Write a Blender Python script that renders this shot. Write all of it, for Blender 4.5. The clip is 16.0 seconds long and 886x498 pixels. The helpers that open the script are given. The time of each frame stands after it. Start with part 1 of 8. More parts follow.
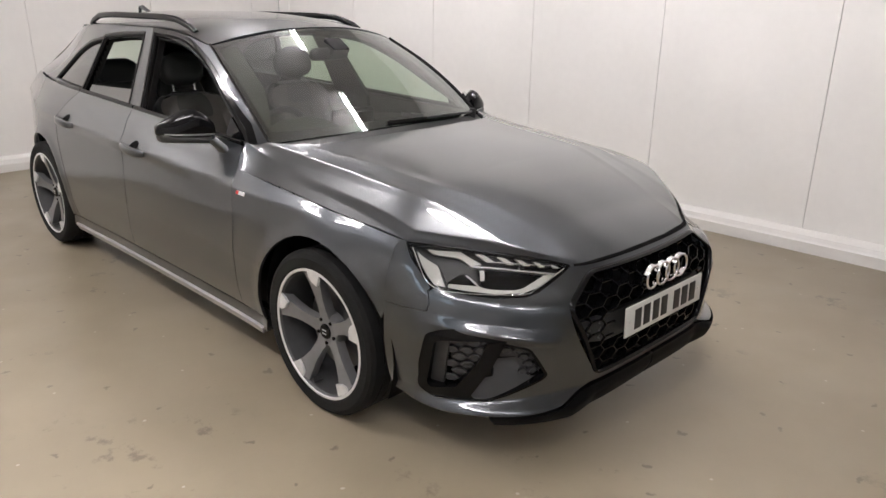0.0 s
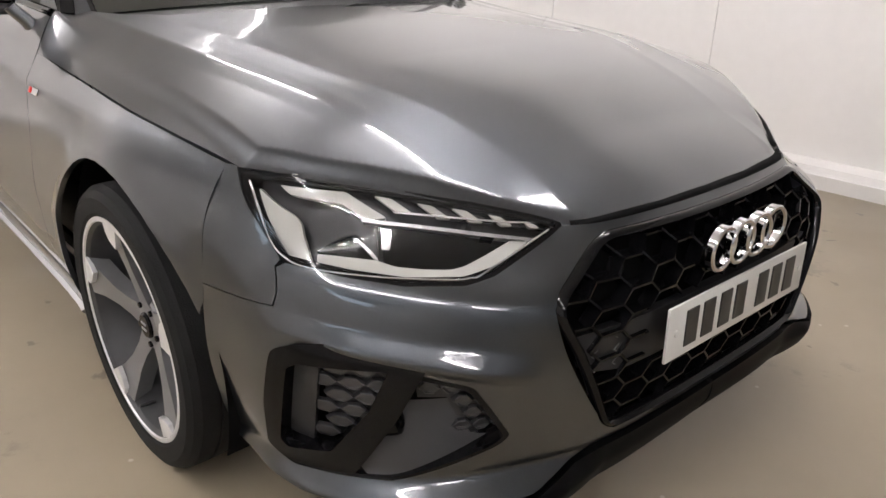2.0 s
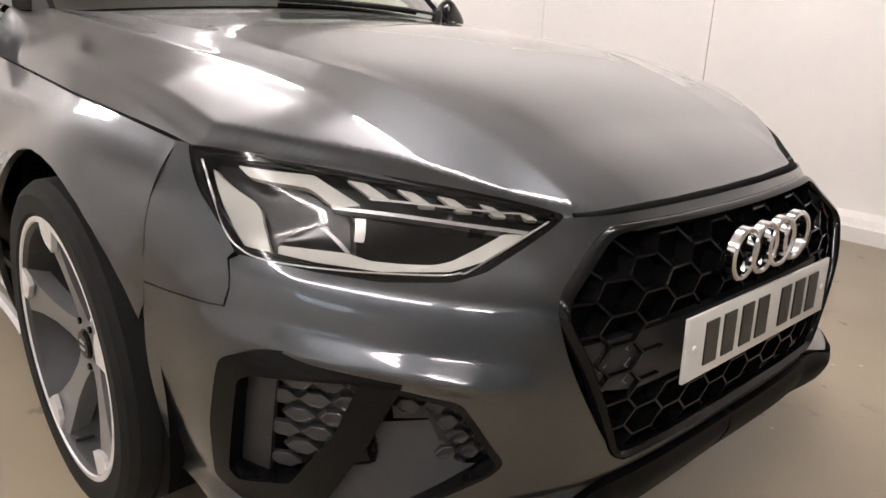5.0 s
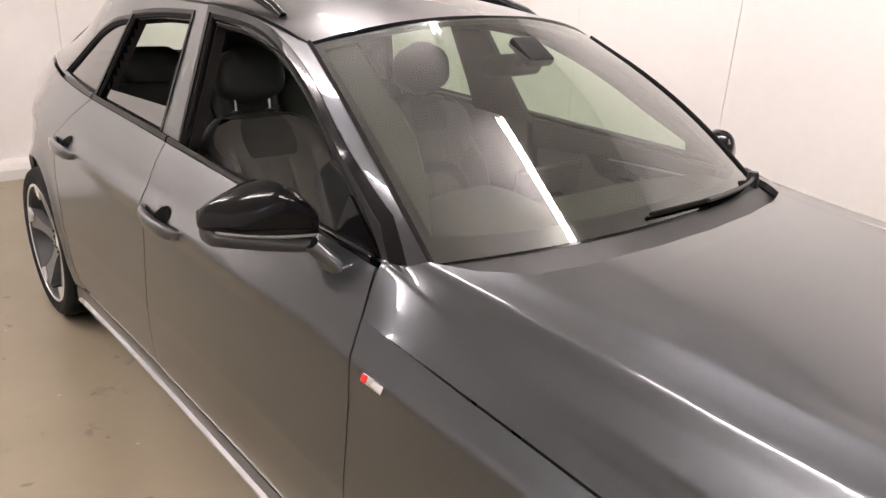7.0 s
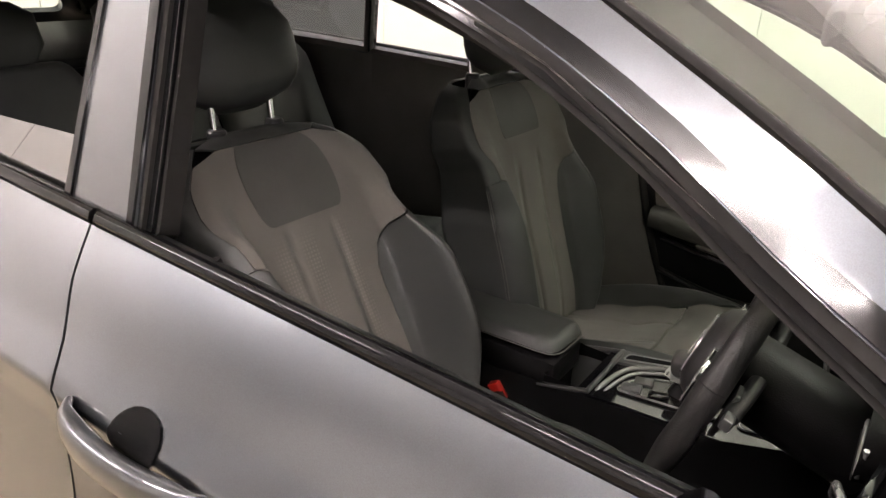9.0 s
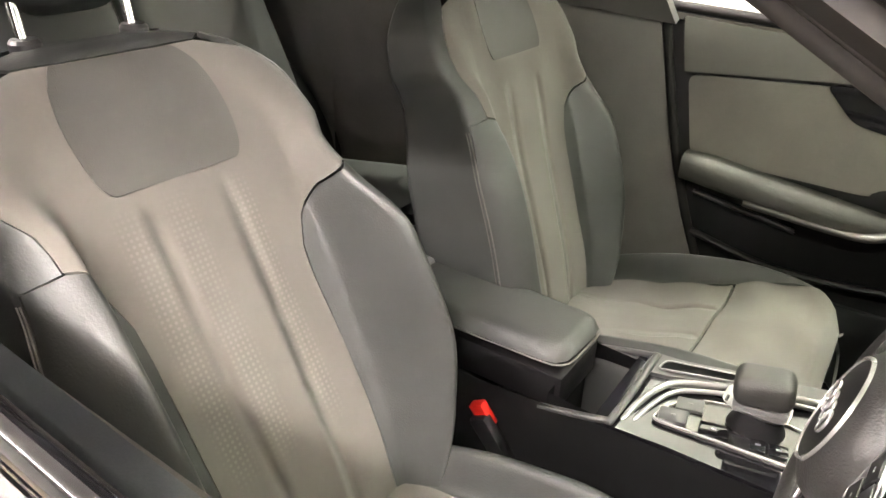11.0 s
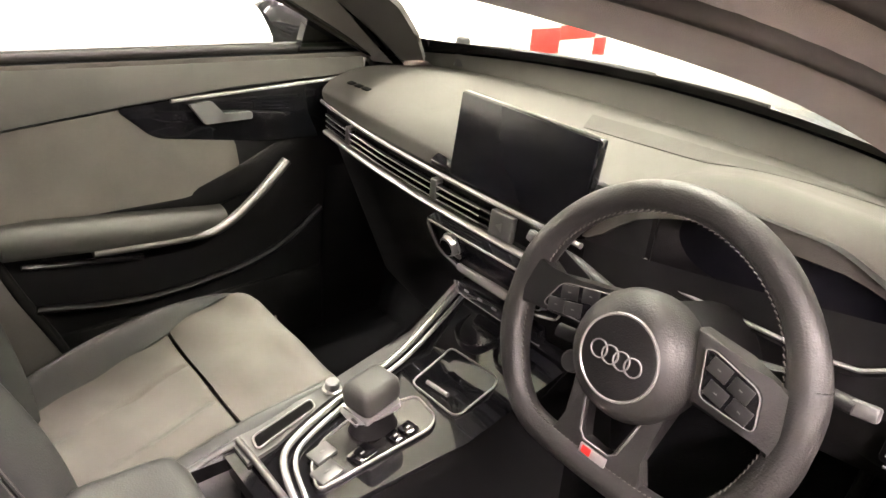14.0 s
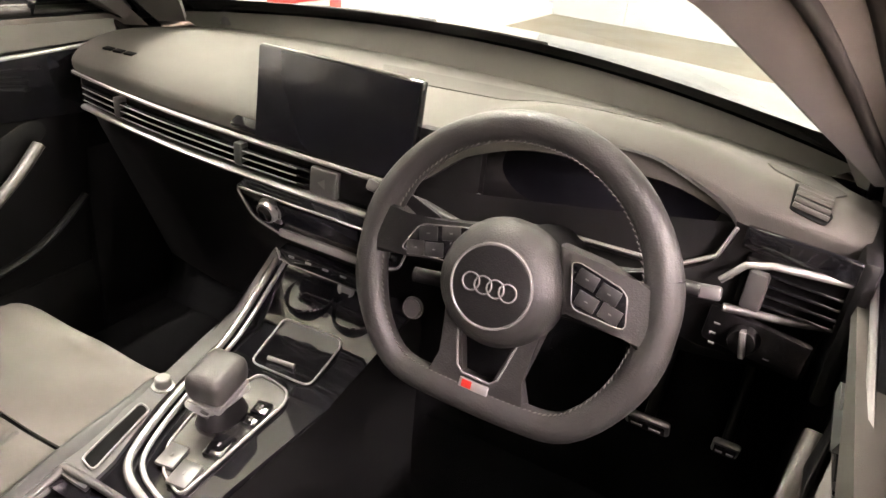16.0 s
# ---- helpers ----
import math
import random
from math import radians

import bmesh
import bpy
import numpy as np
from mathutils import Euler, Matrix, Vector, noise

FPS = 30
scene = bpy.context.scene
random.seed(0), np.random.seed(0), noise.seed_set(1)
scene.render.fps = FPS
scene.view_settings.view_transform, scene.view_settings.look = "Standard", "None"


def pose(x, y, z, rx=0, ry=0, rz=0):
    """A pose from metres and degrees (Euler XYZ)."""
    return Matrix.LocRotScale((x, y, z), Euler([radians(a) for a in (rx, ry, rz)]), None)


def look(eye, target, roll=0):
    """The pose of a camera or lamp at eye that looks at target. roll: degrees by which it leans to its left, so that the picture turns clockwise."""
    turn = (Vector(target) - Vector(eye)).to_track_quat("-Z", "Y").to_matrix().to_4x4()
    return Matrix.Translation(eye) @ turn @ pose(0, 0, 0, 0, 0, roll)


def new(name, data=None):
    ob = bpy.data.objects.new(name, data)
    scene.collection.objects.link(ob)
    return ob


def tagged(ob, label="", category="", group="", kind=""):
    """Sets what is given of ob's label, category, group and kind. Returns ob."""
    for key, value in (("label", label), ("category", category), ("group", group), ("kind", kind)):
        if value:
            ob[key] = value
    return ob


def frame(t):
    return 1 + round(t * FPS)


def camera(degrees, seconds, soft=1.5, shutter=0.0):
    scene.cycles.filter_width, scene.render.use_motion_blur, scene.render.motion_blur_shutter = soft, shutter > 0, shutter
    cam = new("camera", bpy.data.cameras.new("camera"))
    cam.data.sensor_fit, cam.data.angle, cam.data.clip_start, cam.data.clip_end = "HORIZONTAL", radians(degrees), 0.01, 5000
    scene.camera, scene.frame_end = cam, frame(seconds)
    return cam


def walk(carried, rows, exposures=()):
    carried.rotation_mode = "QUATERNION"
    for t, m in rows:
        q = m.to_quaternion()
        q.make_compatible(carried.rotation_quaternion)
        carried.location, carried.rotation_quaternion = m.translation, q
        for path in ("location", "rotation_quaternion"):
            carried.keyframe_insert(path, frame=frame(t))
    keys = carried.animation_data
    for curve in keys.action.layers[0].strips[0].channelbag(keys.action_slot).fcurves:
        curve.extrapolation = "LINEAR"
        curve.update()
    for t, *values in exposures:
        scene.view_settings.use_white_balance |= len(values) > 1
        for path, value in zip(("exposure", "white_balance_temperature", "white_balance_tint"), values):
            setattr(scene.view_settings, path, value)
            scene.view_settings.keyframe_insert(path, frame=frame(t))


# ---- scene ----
cam = camera(63.8, 16.0)
METRES, EYE, TILT, LEAN, TURN = 8.0, 1.5, 0.0, 0.0, 0.0
PATH = [
    (0, (1.987, -2.271, 1.494), (0.676, -0.911, 0.836), 0.7),
    (0.5, (1.792, -2.006, 1.444), (0.495, -0.657, 0.74), 1.1),
    (1, (1.637, -1.731, 1.386), (0.331, -0.414, 0.638), 1.4),
    (1.5, (1.522, -1.429, 1.259), (0.187, -0.163, 0.475), 1.2),
    (2, (1.442, -1.293, 1.096), (0.092, -0.041, 0.315), 1.0),
    (2.5, (1.383, -1.212, 0.92), (0.026, 0.085, 0.23), 0.7),
    (3, (1.386, -1.155, 0.781), (0.02, 0.195, 0.224), 0.1),
    (3.2, (1.397, -1.145, 0.743), (0.026, 0.218, 0.231), -0.2),
    (5.3, (1.344, -1.245, 1.051), (-0.02, 0.057, 0.383), 2.8),
    (5.5, (1.328, -1.281, 1.164), (-0.032, 0.0, 0.45), 3.2),
    (6, (1.13, -1.406, 1.373), (-0.24, -0.169, 0.604), 3.8),
    (6.5, (0.774, -1.509, 1.444), (-0.62, -0.283, 0.699), 3.6),
    (7, (0.39, -1.517, 1.449), (-0.992, -0.255, 0.743), 3.0),
    (7.5, (0.007, -1.55, 1.44), (-1.268, -0.19, 0.716), 2.4),
    (8, (-0.369, -1.501, 1.414), (-1.547, -0.065, 0.675), 2.4),
    (8.5, (-0.663, -1.372, 1.403), (-1.724, 0.128, 0.612), 0.5),
    (8.7, (-0.788, -1.29, 1.367), (-1.833, 0.227, 0.587), 2.4),
    (10.8, (-1.067, -0.823, 1.176), (-2.028, 0.663, 0.245), 2.9),
    (11, (-1.072, -0.815, 1.175), (-2.045, 0.66, 0.24), 2.6),
    (11.5, (-1.086, -0.813, 1.177), (-2.02, 0.688, 0.242), 2.4),
    (12, (-1.15, -0.845, 1.202), (-1.866, 0.775, 0.273), 3.1),
    (12.5, (-1.271, -0.843, 1.245), (-1.488, 0.926, 0.339), 1.2),
    (13, (-1.407, -0.814, 1.258), (-1.061, 0.955, 0.39), 2.4),
    (13.5, (-1.506, -0.715, 1.258), (-0.681, 0.888, 0.392), 3.8),
    (14, (-1.572, -0.643, 1.24), (-0.389, 0.701, 0.35), 4.7),
    (14.5, (-1.627, -0.58, 1.219), (-0.216, 0.512, 0.317), 5.6),
    (15, (-1.635, -0.558, 1.21), (-0.111, 0.355, 0.29), 6.1),
    (15.5, (-1.638, -0.557, 1.203), (-0.064, 0.276, 0.292), 6.6),
    (16, (-1.632, -0.556, 1.201), (-0.037, 0.239, 0.294), 6.2),
]
EXPOSURES = [(0.0, -0.26, 6450, 9), (2.0, -0.08, 6480, 10), (3.2, 0.10, 6550, 10), (5.3, -0.02, 6850, 12), (8.7, 0.85, 6950, 16), (10.8, 3.05, 7050, 12), (12.0, 3.20, 7050, 14), (13.5, 3.30, 7200, 20), (16.0, 3.28, 7300, 25)]
walk(cam, [(t, look(eye, target, roll)) for t, eye, target, roll in PATH], EXPOSURES)

# ---- light: an indoor bay lit by ceiling tubes ----
world = bpy.data.worlds.new("world")
scene.world = world
world.use_nodes = True
world.node_tree.nodes["Background"].inputs[0].default_value = (0.9, 0.92, 1.0, 1)
world.node_tree.nodes["Background"].inputs[1].default_value = 0.02


# ---- materials ----
def material(name, colour, rough=0.5, metal=0.0, coat=0.0, spec=0.5, noise_scale=0.0, vary=0.0, bump=0.0, bump_scale=0.0, rough_vary=0.0):
    """A principled material with colour variation at two scales, fine relief and uneven gloss."""
    m = bpy.data.materials.new(name)
    m.use_nodes = True
    nt = m.node_tree
    b = nt.nodes["Principled BSDF"]
    b.inputs["Base Color"].default_value = (*colour, 1)
    b.inputs["Roughness"].default_value = rough
    b.inputs["Metallic"].default_value = metal
    b.inputs["Coat Weight"].default_value = coat
    b.inputs["Coat Roughness"].default_value = 0.03
    b.inputs["Specular IOR Level"].default_value = spec
    co = nt.nodes.new("ShaderNodeTexCoord")
    if noise_scale:
        n1 = nt.nodes.new("ShaderNodeTexNoise")
        n1.inputs["Scale"].default_value = noise_scale
        n1.inputs["Detail"].default_value = 6
        n2 = nt.nodes.new("ShaderNodeTexNoise")
        n2.inputs["Scale"].default_value = noise_scale * 14
        n2.inputs["Detail"].default_value = 3
        nt.links.new(co.outputs["Object"], n1.inputs["Vector"])
        nt.links.new(co.outputs["Object"], n2.inputs["Vector"])
        add = nt.nodes.new("ShaderNodeMath")
        add.operation = "MULTIPLY_ADD"
        add.inputs[1].default_value = 0.35
        nt.links.new(n2.outputs["Fac"], add.inputs[0])
        nt.links.new(n1.outputs["Fac"], add.inputs[2])
        rng = nt.nodes.new("ShaderNodeMapRange")
        rng.inputs["From Min"].default_value = 0.35
        rng.inputs["From Max"].default_value = 1.0
        rng.inputs["To Min"].default_value = 1 - vary
        rng.inputs["To Max"].default_value = 1 + vary
        nt.links.new(add.outputs[0], rng.inputs["Value"])
        mul = nt.nodes.new("ShaderNodeVectorMath")
        mul.operation = "SCALE"
        mul.inputs[0].default_value = colour
        nt.links.new(rng.outputs[0], mul.inputs["Scale"])
        nt.links.new(mul.outputs[0], b.inputs["Base Color"])
        if rough_vary:
            r2 = nt.nodes.new("ShaderNodeMapRange")
            r2.inputs["From Min"].default_value = 0.4
            r2.inputs["From Max"].default_value = 0.95
            r2.inputs["To Min"].default_value = max(0.02, rough - rough_vary)
            r2.inputs["To Max"].default_value = min(1, rough + rough_vary)
            nt.links.new(add.outputs[0], r2.inputs["Value"])
            nt.links.new(r2.outputs[0], b.inputs["Roughness"])
    if bump:
        n3 = nt.nodes.new("ShaderNodeTexNoise")
        n3.inputs["Scale"].default_value = bump_scale
        n3.inputs["Detail"].default_value = 2
        nt.links.new(co.outputs["Object"], n3.inputs["Vector"])
        bp = nt.nodes.new("ShaderNodeBump")
        bp.inputs["Strength"].default_value = bump
        bp.inputs["Distance"].default_value = 0.002
        nt.links.new(n3.outputs["Fac"], bp.inputs["Height"])
        nt.links.new(bp.outputs[0], b.inputs["Normal"])
    return m


def glow(name, colour, strength):
    m = material(name, colour)
    b = m.node_tree.nodes["Principled BSDF"]
    b.inputs["Emission Color"].default_value = (*colour, 1)
    b.inputs["Emission Strength"].default_value = strength
    return m


def glass_material(name, tint, rough=0.0, mirror=0.06, power=5.0):
    """Thin pane: mostly clear, with a gloss that grows towards grazing views."""
    m = bpy.data.materials.new(name)
    m.use_nodes = True
    nt = m.node_tree
    nt.nodes.remove(nt.nodes["Principled BSDF"])
    out = nt.nodes["Material Output"]
    clear = nt.nodes.new("ShaderNodeBsdfTransparent")
    clear.inputs[0].default_value = (*tint, 1)
    shine = nt.nodes.new("ShaderNodeBsdfGlossy")
    shine.inputs["Roughness"].default_value = rough
    shine.inputs["Color"].default_value = (1, 1, 1, 1)
    lw = nt.nodes.new("ShaderNodeLayerWeight")
    lw.inputs["Blend"].default_value = 0.5
    fr = nt.nodes.new("ShaderNodeMath")
    fr.operation = "POWER"
    fr.inputs[1].default_value = power
    nt.links.new(lw.outputs["Facing"], fr.inputs[0])
    ad = nt.nodes.new("ShaderNodeMath")
    ad.operation = "MULTIPLY_ADD"
    ad.inputs[1].default_value = 0.9 - mirror
    ad.inputs[2].default_value = 0.05 + mirror
    nt.links.new(fr.outputs[0], ad.inputs[0])
    mix = nt.nodes.new("ShaderNodeMixShader")
    nt.links.new(ad.outputs[0], mix.inputs[0])
    nt.links.new(clear.outputs[0], mix.inputs[1])
    nt.links.new(shine.outputs[0], mix.inputs[2])
    nt.links.new(mix.outputs[0], out.inputs[0])
    return m


PAINT = material("metallic grey paint", (0.052, 0.0575, 0.064), 0.32, 0.92, coat=1.0, noise_scale=900, vary=0.18)
PAINT.node_tree.nodes["Principled BSDF"].inputs["Coat IOR"].default_value = 1.6
PAINT.node_tree.nodes["Principled BSDF"].inputs["Coat Roughness"].default_value = 0.045
GLOSS = material("gloss black plastic", (0.004, 0.004, 0.0045), 0.08, spec=0.19, noise_scale=3, vary=0.1, rough_vary=0.03)
SPLITTER = material("dull black lip plastic", (0.003, 0.003, 0.0033), 0.5, spec=0.06, noise_scale=14, vary=0.2)
BLADE = material("gloss black blade plastic", (0.003, 0.003, 0.0034), 0.14, spec=0.16, noise_scale=6, vary=0.15)
BLACK = material("matt black plastic", (0.018, 0.018, 0.019), 0.42, spec=0.4, noise_scale=20, vary=0.2, bump=0.15, bump_scale=500)
MESH = material("dark grey grained plastic", (0.028, 0.028, 0.029), 0.36, spec=0.5, noise_scale=20, vary=0.15, bump=0.1, bump_scale=500)
# near-black: shade of hollows and gaps put into the colour; also plain black parts
VOID = material("near-black fill", (0.0016, 0.0016, 0.0017), 0.9, spec=0.1, noise_scale=6, vary=0.3)
CHROME = material("chrome", (0.75, 0.75, 0.76), 0.08, 1.0, noise_scale=4, vary=0.05)
SATIN = material("satin aluminium", (0.52, 0.52, 0.53), 0.30, 0.7, noise_scale=60, vary=0.06)
STEEL = material("dull brake steel", (0.10, 0.098, 0.095), 0.45, 0.6, noise_scale=40, vary=0.2)
# darker copy of the wheel alloy: shade behind the spokes put into its colour
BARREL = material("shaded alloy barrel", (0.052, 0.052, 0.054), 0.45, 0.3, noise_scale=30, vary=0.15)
ALLOY = material("grey alloy", (0.20, 0.20, 0.205), 0.40, 0.35, noise_scale=30, vary=0.12, rough_vary=0.08)
CUT = material("diamond cut alloy", (0.72, 0.72, 0.73), 0.28, 0.4, noise_scale=40, vary=0.1)
TYRE = material("tyre rubber", (0.006, 0.006, 0.006), 0.8, spec=0.25, noise_scale=12, vary=0.3, bump=0.3, bump_scale=300)
RUBBER = material("window rubber", (0.012, 0.0112, 0.0108), 0.75, spec=0.12, noise_scale=30, vary=0.2)
WHITE = material("white plate plastic", (0.75, 0.75, 0.72), 0.25, noise_scale=8, vary=0.05)
GREYBAR = material("grey moulded edge", (0.12, 0.12, 0.12), 0.3, noise_scale=20, vary=0.1)
INK = material("plate black", (0.02, 0.02, 0.02), 0.35, noise_scale=20, vary=0.1)
DARKLENS = material("dark projector glass", (0.01, 0.01, 0.012), 0.3, noise_scale=30, vary=0.08)
LAMPGREY = material("dark grey lamp housing", (0.045, 0.045, 0.046), 0.30, spec=0.4, noise_scale=30, vary=0.12)
BRIGHT_LAMP = material("lamp chrome", (0.80, 0.80, 0.80), 0.12, 1.0, noise_scale=20, vary=0.05)
DRL = material("light guide plastic", (0.60, 0.60, 0.56), 0.28, noise_scale=30, vary=0.06)
SCREEN_GLASS = glass_material("windscreen glass", (0.58, 0.67, 0.575), 0.0, 0.08)
SIDE_GLASS = glass_material("side glass", (0.78, 0.88, 0.78), 0.0, 0.02)
DARK_GLASS = glass_material("privacy glass", (0.10, 0.11, 0.11), 0.0, 0.16)
LENS = glass_material("lamp lens", (0.93, 0.93, 0.93), 0.0, -0.03, 8.0)


# ---- geometry helpers ----
from mathutils.geometry import delaunay_2d_cdt


def thing(name, label, category, group="", kind="", at=(0, 0, 0)):
    ob = new(name)
    ob.location = at
    return tagged(ob, label, category, group, kind)


def finish(name, me, mat, parent=None, label="", smooth=True):
    me.materials.append(mat)
    if smooth:
        me.polygons.foreach_set("use_smooth", [True] * len(me.polygons))
    ob = new(name, me)
    if parent is not None:
        ob.parent = parent
    if label:
        tagged(ob, label)
    return ob


def part(name, bm, mat, parent=None, label="", smooth=False, angle=35):
    """Links a bmesh as one mesh object; edges sharper than the angle stay sharp."""
    bmesh.ops.recalc_face_normals(bm, faces=bm.faces)
    if smooth:
        for e in bm.edges:
            if len(e.link_faces) == 2 and e.calc_face_angle(0) > radians(angle):
                e.smooth = False
    me = bpy.data.meshes.new(name)
    bm.to_mesh(me)
    bm.free()
    return finish(name, me, mat, parent, label, smooth)


def pch(xs, ys):
    """A smooth monotone curve through points, as a function."""
    xs, ys = np.asarray(xs, float), np.asarray(ys, float)
    if xs[0] > xs[-1]:
        xs, ys = xs[::-1], ys[::-1]
    h, d = np.diff(xs), np.diff(ys) / np.diff(xs)
    m = np.zeros(len(xs))
    for i in range(1, len(xs) - 1):
        if d[i - 1] * d[i] > 0:
            w1, w2 = 2 * h[i] + h[i - 1], h[i] + 2 * h[i - 1]
            m[i] = (w1 + w2) / (w1 / d[i - 1] + w2 / d[i])
    m[0], m[-1] = d[0], d[-1]

    def f(x):
        x = np.asarray(x, float)
        i = np.clip(np.searchsorted(xs, x) - 1, 0, len(h) - 1)
        u = (x - xs[i]) / h[i]
        lo, hi = u < 0, u > 1
        c = np.clip(u, 0, 1)
        r = (ys[i] * (1 + 2 * c) * (1 - c) ** 2 + h[i] * m[i] * c * (1 - c) ** 2
             + ys[i + 1] * c * c * (3 - 2 * c) + h[i] * m[i + 1] * c * c * (c - 1))
        return r + np.where(lo, u * h[i] * m[i], 0) + np.where(hi, (u - 1) * h[i] * m[i + 1], 0)
    return f


def inside(p, poly):
    x, y = p[:, 0], p[:, 1]
    r = np.zeros(len(p), bool)
    q = np.roll(poly, -1, 0)
    for (x0, y0), (x1, y1) in zip(poly, q):
        if y0 != y1:
            r ^= ((y0 > y) != (y1 > y)) & (x < (x1 - x0) * (y - y0) / (y1 - y0) + x0)
    return r


def edge_distance(p, poly):
    d = np.full(len(p), 1e9)
    for a, b in zip(poly, np.roll(poly, -1, 0)):
        ab = b - a
        t = np.clip(((p - a) @ ab) / max(ab @ ab, 1e-12), 0, 1)
        d = np.minimum(d, np.linalg.norm(p - a - t[:, None] * ab, axis=1))
    return d


def dense(poly, step):
    out = []
    poly = np.asarray(poly, float)
    for a, b in zip(poly, np.roll(poly, -1, 0)):
        n = max(1, int(math.ceil(np.max(np.abs((b - a) / step)))))
        out += [a + (b - a) * k / n for k in range(n)]
    return np.array(out)


def rounded(poly, r, n=5):
    """A polygon with its corners rounded by about r."""
    poly = [np.asarray(p, float) for p in poly]
    out = []
    for i, p in enumerate(poly):
        a, b = poly[i - 1] - p, poly[(i + 1) % len(poly)] - p
        la, lb = np.linalg.norm(a), np.linalg.norm(b)
        k = min(r, la * 0.45, lb * 0.45)
        a, b = p + a / la * k, p + b / lb * k
        for j in range(n + 1):
            t = j / n
            out.append(a * (1 - t) ** 2 + p * 2 * t * (1 - t) + b * t * t)
    return np.array(out)


def panel(name, surf, outer, mat, parent=None, label="", holes=(), step=(0.03, 0.03), thick=0.012, out=(0, 0, 1), side=1, depth=0.0, h=0.004):
    """A skin trimmed to a polygon in the surface's own (u, v), with holes, whose edges are turned in by thick.
    side -1 keeps the surface as it is (right of the car), 1 mirrors it to the left. depth sets it below the surface."""
    step = np.asarray(step, float)
    loops = [dense(outer, step)] + [dense(q, step) for q in holes]
    lo, hi = loops[0].min(0), loops[0].max(0)
    nu, nv = [max(2, int(math.ceil(k))) for k in (hi - lo) / step]
    g = np.stack(np.meshgrid(np.linspace(lo[0], hi[0], nu + 1), np.linspace(lo[1], hi[1], nv + 1)), -1).reshape(-1, 2)
    keep = inside(g, loops[0])
    for q in loops[1:]:
        keep &= ~inside(g, q)
    for q in loops:
        keep &= edge_distance(g / step, q / step) > 0.35
    pts, edges = [], []
    for q in loops:
        k = len(pts)
        pts += list(q)
        edges += [(k + i, k + (i + 1) % len(q)) for i in range(len(q))]
    pts = np.array(pts + list(g[keep]))
    vs, es, fs, *_ = delaunay_2d_cdt([Vector(p) for p in pts / step], edges, [], 0, 1e-7)
    uv = np.array([tuple(v) for v in vs]) * step
    tri = np.array([f for f in fs if len(f) == 3])
    c = uv[tri].mean(1)
    ok = inside(c, loops[0])
    for q in loops[1:]:
        ok &= ~inside(c, q)
    tri = tri[ok]
    p = surf(uv[:, 0], uv[:, 1])
    hu, hv = h if isinstance(h, tuple) else (h, h)
    du = surf(uv[:, 0] + hu, uv[:, 1]) - surf(uv[:, 0] - hu, uv[:, 1])
    dv = surf(uv[:, 0], uv[:, 1] + hv) - surf(uv[:, 0], uv[:, 1] - hv)
    nrm = np.cross(du, dv)
    nrm /= np.maximum(np.linalg.norm(nrm, axis=1), 1e-12)[:, None]
    if callable(out):
        sg = np.full(len(p), np.sign((nrm * out(p)).sum()) or 1.0)
    else:
        sg = np.sign(np.sum(nrm @ np.asarray(out, float)))
        sg = np.full(len(p), sg if sg else 1.0)
    nrm *= sg[:, None]
    p = p - nrm * depth
    back = p - nrm * thick
    if side > 0:
        for a in (p, back, nrm):
            a[:, 1] *= -1
    f0 = p[tri]
    fn = np.cross(f0[:, 1] - f0[:, 0], f0[:, 2] - f0[:, 0])
    flip = (fn * nrm[tri].mean(1)).sum(1) < 0
    tri[flip] = tri[flip][:, ::-1]
    count = {}
    for t in tri:
        for a, b in ((t[0], t[1]), (t[1], t[2]), (t[2], t[0])):
            count[(a, b)] = 1
    rim = [(a, b) for a, b in count if (b, a) not in count]
    verts, norms, faces = list(p), list(nrm), [tuple(t) for t in tri]
    if thick:
        ids = {}

        def vid(i, bk):
            if (i, bk) not in ids:
                ids[(i, bk)] = len(verts)
                verts.append(back[i] if bk else p[i])
                norms.append((0, 0, 0))
            return ids[(i, bk)]
        for a, b in rim:
            faces.append((vid(b, 0), vid(a, 0), vid(a, 1), vid(b, 1)))
    used = sorted({i for f in faces for i in f})
    remap = {i: k for k, i in enumerate(used)}
    me = bpy.data.meshes.new(name)
    me.from_pydata([tuple(verts[i]) for i in used], [], [tuple(remap[i] for i in f) for f in faces])
    ob = finish(name, me, mat, parent, label)
    me.normals_split_custom_set_from_vertices([tuple(norms[i]) for i in used])
    return ob


def sweep_mesh(bm, path, profile, closed=False, up=(0, 0, 1), scale=None):
    """Sweeps a closed profile of (across, up) points along a path into bm."""
    path = [Vector(p) for p in path]
    n, rings = len(path), []
    for i, p in enumerate(path):
        a = path[i - 1] if (i or closed) else p
        b = path[(i + 1) % n] if (i < n - 1 or closed) else p
        t = (b - a).normalized()
        s = t.cross(Vector(up)).normalized()
        w = s.cross(t).normalized()
        k = scale[i] if scale is not None else 1.0
        rings.append([bm.verts.new(p + s * (q[0] * k) + w * (q[1] * k)) for q in profile])
    m = len(profile)
    for i in range(n if closed else n - 1):
        r0, r1 = rings[i], rings[(i + 1) % n]
        for j in range(m):
            bm.faces.new((r0[j], r0[(j + 1) % m], r1[(j + 1) % m], r1[j]))
    if not closed:
        bm.faces.new(rings[0][::-1])
        bm.faces.new(rings[-1])
    return bm


def circle(r, n=10, ry=None):
    return [(r * math.cos(2 * math.pi * k / n), (ry or r) * math.sin(2 * math.pi * k / n)) for k in range(n)]


